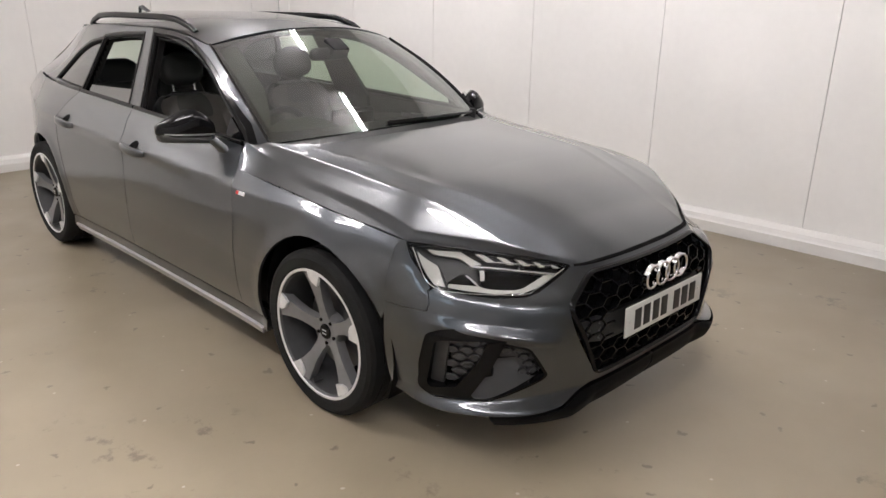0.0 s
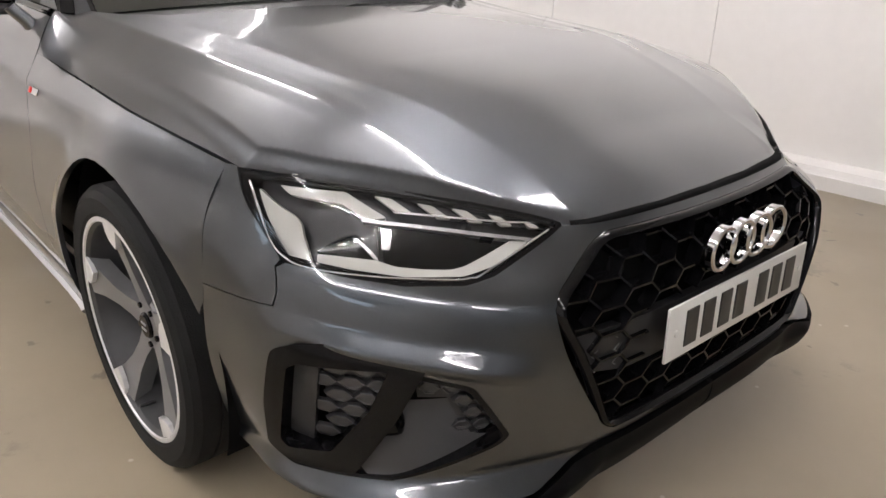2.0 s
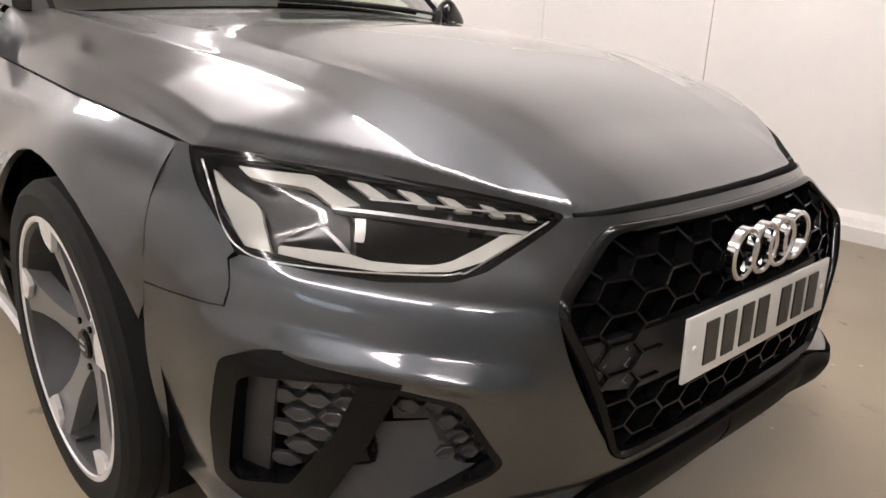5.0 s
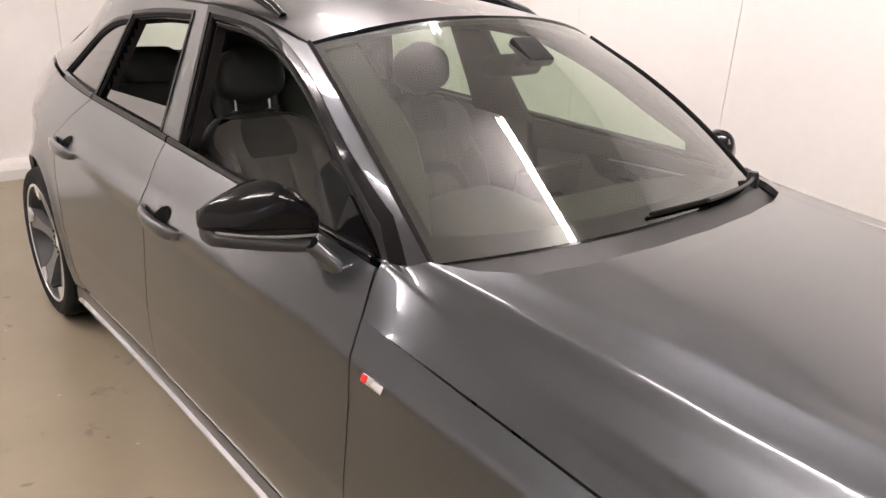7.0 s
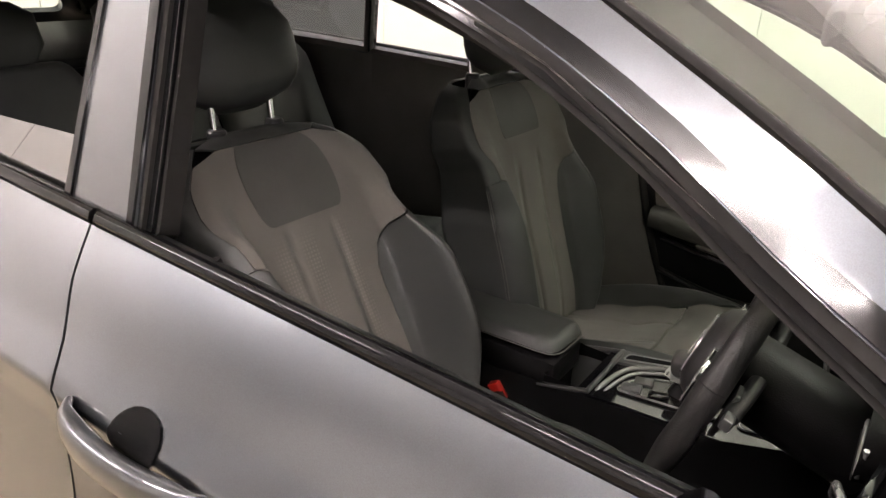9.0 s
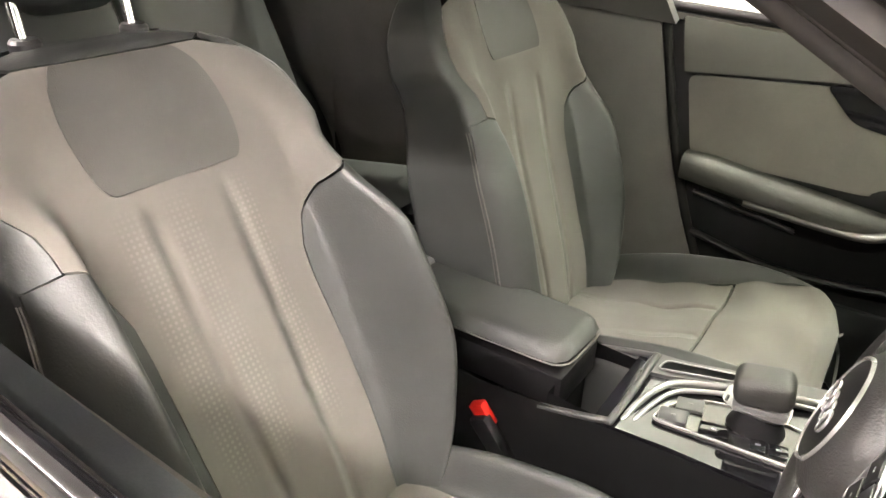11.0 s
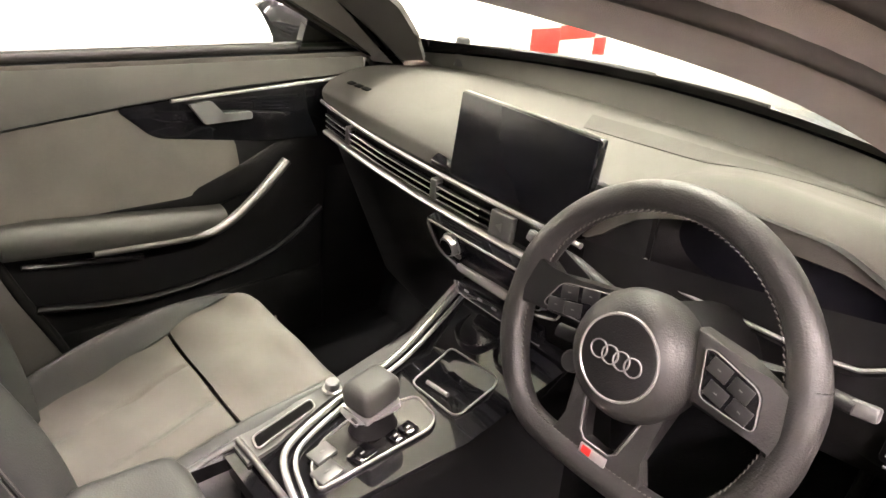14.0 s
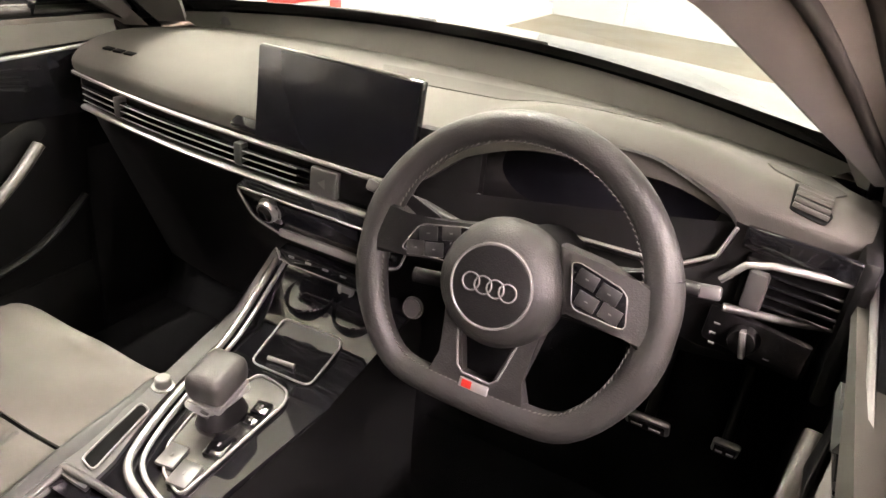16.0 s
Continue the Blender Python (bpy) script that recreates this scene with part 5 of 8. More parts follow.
for x in AXLES:
    for s in (-1, 1):
        wheel(x, s)
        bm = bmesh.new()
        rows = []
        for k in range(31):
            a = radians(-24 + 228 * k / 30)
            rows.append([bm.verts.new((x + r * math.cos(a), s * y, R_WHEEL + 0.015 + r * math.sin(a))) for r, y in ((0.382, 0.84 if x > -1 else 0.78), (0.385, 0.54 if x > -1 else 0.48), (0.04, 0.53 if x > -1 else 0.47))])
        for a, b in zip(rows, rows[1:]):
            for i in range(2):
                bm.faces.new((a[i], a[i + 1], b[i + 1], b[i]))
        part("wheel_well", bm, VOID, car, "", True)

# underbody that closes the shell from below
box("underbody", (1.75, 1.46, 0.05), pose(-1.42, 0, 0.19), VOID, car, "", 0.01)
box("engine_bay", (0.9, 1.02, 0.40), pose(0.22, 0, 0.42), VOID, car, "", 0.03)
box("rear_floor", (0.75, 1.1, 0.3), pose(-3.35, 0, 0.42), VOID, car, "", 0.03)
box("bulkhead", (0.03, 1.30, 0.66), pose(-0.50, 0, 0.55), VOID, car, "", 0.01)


# ---- mirrors, handles, badges, wipers ----
def mirror(s):
    mo = new("door_mirror")
    mo.parent = car
    tagged(mo, "gloss black door mirror on a grey foot")
    low_by, fwd, rake_ = (0.042, 0.072, 0.06) if s > 0 else (0.0, 0.0, 0.10)
    secs = []
    for k in range(9):
        t = k / 8
        y = 0.775 + 0.185 * t
        x = -0.850 + fwd - rake_ * t ** 1.4
        top = float(pch([0, 0.14, 0.36, 0.7, 1], [0.978, 1.018, 1.054, 1.020, 0.972])(t))
        bot = 0.924 - 0.004 * math.sin(t * math.pi) + 0.012 * t ** 4
        e = (max(0.06, 1 - (2 * t - 1) ** 8)) ** 0.5
        hz, hx = (top - bot) / 2 * e, 0.062 * e
        secs.append(((x, s * y, (top + bot) / 2 - low_by), (hx, s * -0.02 * e, 0), (0, 0, hz)))
    blob("shell", secs, GLOSS, mo, "gloss black mirror shell", 32, 2.7)
    lower = []
    for k in range(7):
        t = k / 6
        lower.append(((-0.847 + fwd - rake_ * t ** 1.4, s * (0.79 + 0.165 * t), 0.925 + 0.008 * t - low_by), (0.058 * (1 - 0.4 * t * t), 0, 0), (0, 0, 0.016)))
    blob("lower_shell", lower, BLACK, mo, "matt black underside", 20, 3)
    line = [(-0.785 + fwd - 0.055 * t - 0.06 * t ** 3, s * (0.79 + 0.165 * t), 0.953 + 0.002 * t - low_by) for t in np.linspace(0, 1, 12)]
    tube("indicator", line, 0.003, GREYBAR, mo, "grey indicator strip", n=8, ry=0.0035)
    arm = [(-0.775 + fwd, s * 0.752, 0.868), (-0.785 + fwd, s * 0.77, 0.90), (-0.815 + fwd, s * 0.80, 0.935 - low_by)]
    blob("foot", [((*p,), (0.050 - 0.006 * i, 0, 0.0), (0, 0.014, 0.010)) for i, p in enumerate(arm)], PAINT, mo, "grey mirror foot", 20, 2.4)
    bm = bmesh.new()
    pairs = []
    for t in np.linspace(0.06, 0.90, 14):
        top = float(pch([0, 0.14, 0.36, 0.7, 1], [0.978, 1.018, 1.054, 1.020, 0.972])(t)) - 0.013
        low = 0.936 + 0.016 * (2 * t - 0.96) ** 4 + 0.018 * max(0, t - 0.6)
        x = -0.850 + fwd - rake_ * t ** 1.4 - 0.069
        pairs.append([bm.verts.new((x, s * (0.775 + 0.185 * t), z - low_by)) for z in (top, (top + low) / 2, low)])
    for a, b in zip(pairs, pairs[1:]):
        for i in (0, 1):
            bm.faces.new((a[i], a[i + 1], b[i + 1], b[i]))
    part("mirror_glass", bm, CHROME, mo, "mirror glass", True)
    tri = [(-0.675, 0.931), (-0.83, 1.012), (-0.835, 0.935)]
    panel("mirror_triangle", frame_side, tri, GLOSS, car, "black corner piece at the foot of the window", step=(0.03, 0.03), out=(0, -1, 0), side=s, thick=0.02, depth=0.006)


def handle(x, z, s):
    h = new("door_handle")
    h.parent = car
    tagged(h, "body-coloured pull handle over a dark disc painting the shade of the finger recess")
    q = side(np.array([x]), np.array([z]))[0]
    y = -q[1]
    # no hollow: a near-black disc just proud of the skin paints the recess shade
    cup = [(x + 0.040 * math.cos(a) - 0.002, z + 0.002 + 0.028 * math.sin(a)) for a in np.linspace(0, 2 * math.pi, 24, endpoint=False)]
    panel("recess", side, cup, VOID, h, "dark disc painting the shade of the finger recess", step=(0.02, 0.02), out=(0, -1, 0), side=s, thick=0, depth=-0.0025)
    secs = []
    for k in range(13):
        t = k / 12
        px = x + 0.117 - 0.234 * t
        yy = -float(side(np.array([px]), np.array([z]))[0][1])
        bow = 0.030 * math.sin(math.pi * t) ** 0.5
        e = max(0.25, (1 - abs(2 * t - 1) ** 5)) ** 0.5
        secs.append(((px, s * (yy + bow), z - 0.008 + 0.018 * (t - 0.5)), (0, s * 0.014 * e, 0), (0, 0.0, 0.0225 * e)))
    blob("grip", secs, PAINT, h, "", 16, 2.5)


for s in (-1, 1):
    mirror(s)
    handle(-1.492, 0.800, s)
    handle(-2.385, 0.828, s)
    q = side(np.array([-0.52]), np.array([0.757]))[0]
    bd = box("wing_badge", (0.062, 0.006, 0.017), pose(-0.515, s * (-q[1] + 0.002), 0.757, 25 * s, 0, 1.5 * s), CHROME, car, "small chrome badge with a red mark", 0.002)
    box("badge_mark", (0.016, 0.007, 0.015), pose(-0.540, s * (-q[1] + 0.0028), 0.757, 25 * s, 0, 1.5 * s), RED, bd, "red mark", 0.002)


def wiper(y0, x0, y1, x1):
    wob = new("wiper")
    wob.parent = car
    tagged(wob, "black wiper at rest")
    def on(y, v, up):
        q = windscreen(np.array([y / 0.655]), np.array([v]))[0]
        return (q[0] + up * 0.6, q[1], q[2] + up)
    arm = [on(y0 + (y1 - y0) * t, 0.006 + 0.02 * t, 0.018 - 0.006 * t) for t in np.linspace(0, 0.65, 8)]
    tube("arm", arm, 0.0055, BLACK, wob, n=8)
    blade = [on(y0 + (y1 - y0) * t, 0.012 + 0.022 * t, 0.007) for t in np.linspace(0.2, 1.0, 14)]
    tube("blade", blade, 0.005, RUBBER, wob, n=6, ry=0.007)
    lathe("pivot", [(0, 0.03), (0.014, 0.028), (0.018, 0.01), (0.018, -0.03), (0, -0.03)], BLACK, wob, "", pose(*on(y0, 0.0, 0.01)), n=16)


wiper(0.54, 0, -0.12, 0)
tube("aerial", [(-3.0, 0, 1.40), (-3.1, 0, 1.43), (-3.14, 0, 1.43), (-3.16, 0, 1.38)], 0.016, PAINT, car, "roof fin", n=8, scale=[0.6, 1, 0.8, 0.6])


# ---- cabin ----
def fabric(name, colour, rough, sheen, scale, bump, spec=0.5):
    m = material(name, colour, rough, spec=spec, noise_scale=14, vary=0.12, bump=bump, bump_scale=scale)
    b = m.node_tree.nodes["Principled BSDF"]
    b.inputs["Sheen Weight"].default_value = sheen
    b.inputs["Sheen Roughness"].default_value = 0.5
    return m


SUEDE = fabric("grey suede cloth", (0.090, 0.083, 0.073), 0.92, 0.12, 1400, 0.35)
def perforated():
    """The same suede with rows of small round holes."""
    m = fabric("perforated grey suede", (0.090, 0.083, 0.073), 0.92, 0.12, 1400, 0.35)
    nt = m.node_tree
    b = nt.nodes["Principled BSDF"]
    src = b.inputs["Base Color"].links[0].from_socket
    co = nt.nodes.new("ShaderNodeTexCoord")

    def along(axis):
        d = nt.nodes.new("ShaderNodeVectorMath")
        d.operation = "DOT_PRODUCT"
        d.inputs[1].default_value = axis
        nt.links.new(co.outputs["Object"], d.inputs[0])
        return d.outputs["Value"]

    def calc(kind, a, b):
        n = nt.nodes.new("ShaderNodeMath")
        n.operation = kind
        for sock, v in zip(n.inputs, (a, b)):
            if isinstance(v, (int, float)):
                sock.default_value = v
            else:
                nt.links.new(v, sock)
        return n.outputs[0]

    def smooth(src_, lo, hi, a, b):
        r = nt.nodes.new("ShaderNodeMapRange")
        for k, v in (("From Min", lo), ("From Max", hi), ("To Min", a), ("To Max", b)):
            r.inputs[k].default_value = v
        nt.links.new(src_, r.inputs["Value"])
        return r.outputs[0]
    across, up_ = along((0, 1, 0)), along((-0.412, 0, 0.911))
    cx = nt.nodes.new("ShaderNodeCombineXYZ")
    nt.links.new(across, cx.inputs[0])
    nt.links.new(up_, cx.inputs[1])
    vo = nt.nodes.new("ShaderNodeTexVoronoi")
    vo.voronoi_dimensions = "2D"
    vo.inputs["Scale"].default_value = 150
    vo.inputs["Randomness"].default_value = 0.0
    nt.links.new(cx.outputs[0], vo.inputs["Vector"])
    hole = smooth(vo.outputs["Distance"], 0.20, 0.34, 1.0, 0.0)
    bands = 0.0
    for c, half in ((-0.462, 0.017), (-0.405, 0.018), (-0.325, 0.016)):
        off = calc("ABSOLUTE", calc("SUBTRACT", across, c), 0.0)
        bands = calc("ADD", smooth(off, half - 0.008, half + 0.004, 1.0, 0.0), bands)
    high = smooth(calc("ABSOLUTE", calc("SUBTRACT", up_, 1.325), 0.0), 0.12, 0.165, 1.0, 0.0)
    holes_ = calc("MULTIPLY", calc("MULTIPLY", hole, bands), high)
    rg = nt.nodes.new("ShaderNodeMapRange")
    rg.inputs["To Min"].default_value, rg.inputs["To Max"].default_value = 1.0, 1.38
    nt.links.new(holes_, rg.inputs["Value"])
    ml = nt.nodes.new("ShaderNodeVectorMath")
    ml.operation = "SCALE"
    nt.links.new(src, ml.inputs[0])
    nt.links.new(rg.outputs[0], ml.inputs["Scale"])
    nt.links.new(ml.outputs[0], b.inputs["Base Color"])
    return m


PERFORATED = perforated()
LEATHER = fabric("dark grey leather", (0.027, 0.0284, 0.027), 0.48, 0.0, 420, 0.16, 0.46)
PADDING = fabric("grey pad leather", (0.048, 0.047, 0.043), 0.62, 0.0, 600, 0.2, 0.3)
SOFT = fabric("soft dash skin", (0.044, 0.0415, 0.037), 0.72, 0.0, 700, 0.25, 0.25)
SPEAKER = fabric("grey speaker mesh", (0.034, 0.032, 0.029), 0.8, 0.0, 900, 0.5, 0.2)
TRIM = fabric("grey pillar cloth", (0.09, 0.08, 0.073), 0.9, 0.1, 1200, 0.2)
ARMSKIN = fabric("dark armrest skin", (0.034, 0.0325, 0.030), 0.78, 0.0, 600, 0.2, 0.18)
POST = fabric("grey post plastic", (0.10, 0.094, 0.088), 0.7, 0.0, 700, 0.2, 0.3)
PILLAR = fabric("dark pillar cloth", (0.05, 0.045, 0.041), 0.85, 0.1, 1200, 0.2)
HEADLINER = fabric("grey headlining cloth", (0.16, 0.15, 0.14), 0.9, 0.1, 1200, 0.2)
HARD = material("black cabin plastic", (0.0055, 0.0052, 0.0056), 0.5, spec=0.20, noise_scale=25, vary=0.15, bump=0.2, bump_scale=600)
PIANO = material("piano black", (0.006, 0.006, 0.007), 0.05, noise_scale=4, vary=0.1, rough_vary=0.02)
GLASSY = material("black display glass", (0.006, 0.006, 0.008), 0.22, spec=0.15, noise_scale=3, vary=0.1)
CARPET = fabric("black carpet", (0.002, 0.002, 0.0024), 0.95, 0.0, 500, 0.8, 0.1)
STITCH = material("pale stitching", (0.085, 0.082, 0.075), 0.7, noise_scale=60, vary=0.1)
PRINT = material("pale print", (0.10, 0.10, 0.097), 0.5, noise_scale=30, vary=0.05)
SIGNAL = material("red plastic", (0.36, 0.012, 0.008), 0.35, noise_scale=30, vary=0.1)
BRIGHT = material("bright trim", (0.28, 0.277, 0.272), 0.22, 0.6, noise_scale=30, vary=0.05)
WRAP = fabric("black wheel leather", (0.016, 0.0152, 0.015), 0.48, 0.0, 500, 0.25, 0.35)
LINING = material("dark rear lining", (0.085, 0.080, 0.074), 0.7, spec=0.25, noise_scale=10, vary=0.15, bump=0.2, bump_scale=500)
KNOB = fabric("grey knob leather", (0.034, 0.033, 0.031), 0.5, 0.0, 500, 0.2, 0.4)
GATE = material("dark satin gate", (0.085, 0.083, 0.08), 0.26, 0.8, noise_scale=40, vary=0.08)
PULL = material("satin grey pull", (0.066, 0.062, 0.058), 0.42, 0.4, noise_scale=30, vary=0.08)
CABIN_SATIN = material("cabin satin metal", (0.30, 0.30, 0.295), 0.30, 0.6, noise_scale=60, vary=0.06)
DARKKEY = material("dark grey keys", (0.014, 0.014, 0.0142), 0.30, noise_scale=30, vary=0.08)
LEVER = material("satin lever metal", (0.13, 0.13, 0.128), 0.35, 0.5, noise_scale=40, vary=0.08)
GREYKEY = material("grey satin keys", (0.065, 0.065, 0.064), 0.35, 0.3, noise_scale=30, vary=0.08)


def pillow(name, outline, origin, U, V, N, height, mat, parent, label="", edge=0.03, step=0.014, thick=0.05, soft=3):
    """A stuffed panel: its face follows height(u, v) and rolls over at the rim."""
    outline = rounded(outline, 0.035, soft)
    o, U, V, N = [np.asarray(k, float) for k in (origin, U, V, N)]

    def surf(u, v):
        p = np.stack([u, v], -1)
        d = np.clip(edge_distance(p, outline), 0, edge)
        d = np.where(inside(p, outline), d, 0)
        n = height(u, v) - edge + np.sqrt(np.maximum(edge ** 2 - (edge - d) ** 2, 0))
        return o + u[:, None] * U + v[:, None] * V + n[:, None] * N
    return panel(name, surf, outline, mat, parent, label, step=(step, step), thick=thick, out=tuple(N), side=-1, h=0.003)


def groove(d, w=0.006, depth=0.005):
    return -depth * np.exp(-(d / w) ** 2)


def ring_surface(o, U, V, N, keys, vs, table, along=lambda v: v):
    """A padded body: at each v a half-section through (u, n) points at the given keys, mirrored for negative a."""
    o, U, V, N = [np.asarray(k, float) for k in (o, U, V, N)]
    fu = [pch(vs, [row[k][0] for row in table]) for k in range(len(keys))]
    fn = [pch(vs, [row[k][1] for row in table]) for k in range(len(keys))]
    gv = np.linspace(vs[0], vs[-1], 121)
    ga = np.linspace(0, 1, 121)
    us, ns = np.array([f(gv) for f in fu]), np.array([f(gv) for f in fn])
    gu = np.array([pch(keys, us[:, i])(ga) for i in range(121)])
    gn = np.array([pch(keys, ns[:, i])(ga) for i in range(121)])

    def surf(a, v, extra=None):
        s = np.where(a < 0, -1.0, 1.0)
        i = np.clip((v - vs[0]) / (vs[-1] - vs[0]) * 120, 0, 119.999)
        j = np.clip(np.abs(a) * 120, 0, 119.999)
        p, q = i.astype(int), j.astype(int)
        x, y = i - p, j - q
        bil = lambda g: g[p, q] * (1 - x) * (1 - y) + g[p + 1, q] * x * (1 - y) + g[p, q + 1] * (1 - x) * y + g[p + 1, q + 1] * x * y
        u, n = bil(gu) * s, bil(gn)
        if extra is not None:
            n = n + extra(u, v)
        return o + u[:, None] * U + along(v)[:, None] * V + n[:, None] * N
    return surf


def seat(yc, label, x0, lean):
    st = new("front_seat")
    st.parent = car
    tagged(st, label)
    sl, cl_ = math.sin(radians(lean)), math.cos(radians(lean))
    U, V, N = np.array((0, 1, 0)), np.array((-sl, 0, cl_)), np.array((cl_, 0, sl))
    o = np.array((x0, yc, 0.41 if yc > 0 else 0.425))
    keys = [0, 0.22, 0.40, 0.58, 0.72, 0.86, 1.0]
    vs = [-0.02, 0.10, 0.22, 0.34, 0.42, 0.47, 0.53, 0.60, 0.66, 0.70, 0.725]
    wi = pch(vs, [0.125, 0.140, 0.150, 0.155, 0.158, 0.155, 0.150, 0.135, 0.11, 0.085, 0.06])
    wo = pch(vs, [0.150, 0.200, 0.222, 0.222, 0.206, 0.200, 0.216, 0.212, 0.185, 0.150, 0.10])
    n0 = pch(vs, [0.050, 0.056, 0.048, 0.038, 0.034, 0.031, 0.026, 0.016, 0.002, -0.018, -0.045])
    nb = pch(vs, [0.085, 0.130, 0.152, 0.142, 0.106, 0.078, 0.054, 0.029, 0.004, -0.020, -0.048])
    nm = pch(vs, [0.025, 0.062, 0.080, 0.072, 0.050, 0.032, 0.014, -0.004, -0.022, -0.040, -0.056])
    table = []
    for v in vs:
        a, b, c, d, e = [float(f(v)) for f in (wi, wo, n0, nb, nm)]
        if yc > 0:
            d, e = c + 0.55 * (d - c), c + 0.7 * (e - c)
        table.append([(0, c), (a * 0.55, c - 0.001), (a * 0.86, c + 0.003), (b - 0.040, d), (b, e), (b - 0.012, -0.085), (0, -0.105 if v < 0.7 else -0.09)])
    squeeze = lambda v: np.minimum(v, 0.47) + 0.72 * np.maximum(np.asarray(v) - 0.47, 0)
    surf = ring_surface(o, U, V, N, keys, vs, table, squeeze)

    def seams(u, v):
        n = 0.0010 * np.sin(u * 60 + 3 * yc) * np.sin(v * 23)
        fade = np.clip((0.475 - v) / 0.04, 0, 1)
        for k in (-0.050, 0.050):
            n = n + groove(u - k * (0.80 + 0.45 * v), 0.0042, 0.0085) * fade
        return n
    out = tuple(N)

    def outward(p):
        c = o + V * 0.35 - N * 0.03
        return p - c
    face = lambda a, v: surf(a, v, seams)
    seam_at = pch([-0.02, 0.10, 0.22, 0.32, 0.36, 0.395, 0.425, 0.44], [0.363, 0.355, 0.338, 0.323, 0.328, 0.368, 0.47, 0.62])

    def puffed(a, v):
        """The bolster swells out from its seam with the backrest."""
        d = np.clip((np.abs(a) - seam_at(np.clip(v, -0.02, 0.44))) / 0.30, 0, 1) * np.clip((0.445 - v) / 0.10, 0, 1)
        n = 0.016 * (1 - (1 - d) ** 2) * np.clip((0.722 - np.abs(a)) / 0.16, 0, 1)
        return surf(a, v) + n[:, None] * N
    core = [(0.36, -0.015), (0.352, 0.10), (0.335, 0.22), (0.320, 0.32), (0.325, 0.36), (0.365, 0.395), (0.47, 0.425), (0.622, 0.442), (0.64, 0.56), (0.62, 0.66), (0.50, 0.685)]
    core = core + [(-a, v) for a, v in core[::-1]]
    back = panel("backrest", face, core, PERFORATED if yc < 0 else SUEDE, st, "grey suede backrest with two long seams", step=(0.03, 0.012), out=out, side=-1, thick=0.006, h=0.004)
    for k in (-1, 1):
        panel("side_bolster", puffed, [(0.363 * k, -0.015), (0.355 * k, 0.10), (0.338 * k, 0.22), (0.323 * k, 0.32), (0.328 * k, 0.358), (0.368 * k, 0.392), (0.47 * k, 0.422), (0.62 * k, 0.439), (0.702 * k, 0.434), (0.72 * k, 0.30), (0.72 * k, -0.015)][::k], LEATHER, st, "smooth leather bolster", step=(0.02, 0.012), out=outward, side=-1, thick=0.006, h=0.006)
        panel("seat_flank", surf, [(0.724 * k, -0.015), (0.724 * k, 0.30), (0.705 * k, 0.4345), (0.625 * k, 0.4405), (0.643 * k, 0.56), (0.624 * k, 0.66), (0.632 * k, 0.70), (0.87 * k, 0.72), (0.87 * k, -0.015)][::k], LEATHER, st, "leather seat flank", step=(0.03, 0.02), out=outward, side=-1, thick=0.006, h=0.006)
        for da in (0.0, 0.012):
            line = [tuple(puffed(np.array([(0.715 + da) * k]), np.array([v]))[0] + 0.0004 * N) for v in np.linspace(0.0, 0.425, 60)]
            tube("stitching", line, 0.0011, STITCH, back, "pale stitched seam", n=5)
    panel("back_shell", surf, [(0.874, -0.015), (0.874, 0.715), (1.0, 0.72), (1.0, -0.015)], HARD, st, "black seat back shell", step=(0.03, 0.04), out=outward, side=-1, thick=0, h=0.006)
    panel("back_shell", surf, [(-0.874, -0.015), (-0.874, 0.715), (-1.0, 0.72), (-1.0, -0.015)], HARD, st, "black seat back shell", step=(0.03, 0.04), out=outward, side=-1, thick=0, h=0.006)
    pad = [(0.20, 0.490), (0.235, 0.512), (0.34, 0.655), (0.33, 0.684)] if yc < 0 else [(0.20, 0.528), (0.225, 0.545), (0.30, 0.655), (0.30, 0.684)]
    pad = rounded(pad[:4] + [(-a, v) for a, v in pad[::-1]], 0.035, 4)
    panel("shoulder_pad", lambda a, v: surf(a, v) + 0.0015 * N, pad, PADDING, st, "smooth shoulder pad", step=(0.03, 0.012), out=out, side=-1, thick=0.008, h=0.006)
    cap = [(0.505, 0.688), (0.63, 0.70), (0.60, 0.724)]
    panel("seat_top", surf, cap + [(-a, v) for a, v in cap[::-1]], LEATHER, st, "leather seat top", step=(0.04, 0.012), out=out, side=-1, thick=0.004, h=0.006)
    lid = [tuple(surf(np.array([a]), np.array([0.724]))[0]) for a in np.linspace(-1, 1, 40, endpoint=False)]
    bm = bmesh.new()
    bm.faces.new([bm.verts.new(p) for p in lid])
    part("seat_crown", bm, HARD, st, "black crown under the headrest")
    # head restraint on two posts
    top = o + float(squeeze(0.715)) * V - 0.050 * N
    for k in (-1, 1):
        tube("headrest_post", [tuple(top + np.array((0, k * 0.062, -0.03))), tuple(top + np.array((-0.012, k * 0.062, 0.060)))], 0.006, CHROME, st, "chrome headrest post", n=10)
        lathe("post_collar", [(0, 0.012), (0.013, 0.012), (0.016, 0.008), (0.016, -0.02)], BLACK, st, "", Matrix.Translation(tuple(top + np.array((0, k * 0.062, 0.004)))), n=14)
    c = top + (np.array((-0.008, 0, 0.040)) if yc < 0 else np.array((0.045, 0, 0.020)))
    secs = []
    for k in range(9):
        t = k / 8
        e = max(0.15, 1 - abs(2 * t - 1) ** 4) ** 0.5
        wdt = (0.112 + 0.015 * math.sin(t * math.pi)) * e
        secs.append((tuple(c + np.array((-0.03 * t, 0, 0.175 * t))), (0, wdt, 0), (0.050 * e * (1 - 0.25 * t), 0, 0.01)))
    blob("headrest", secs, LEATHER, st, "padded leather headrest", 32, 2.9)
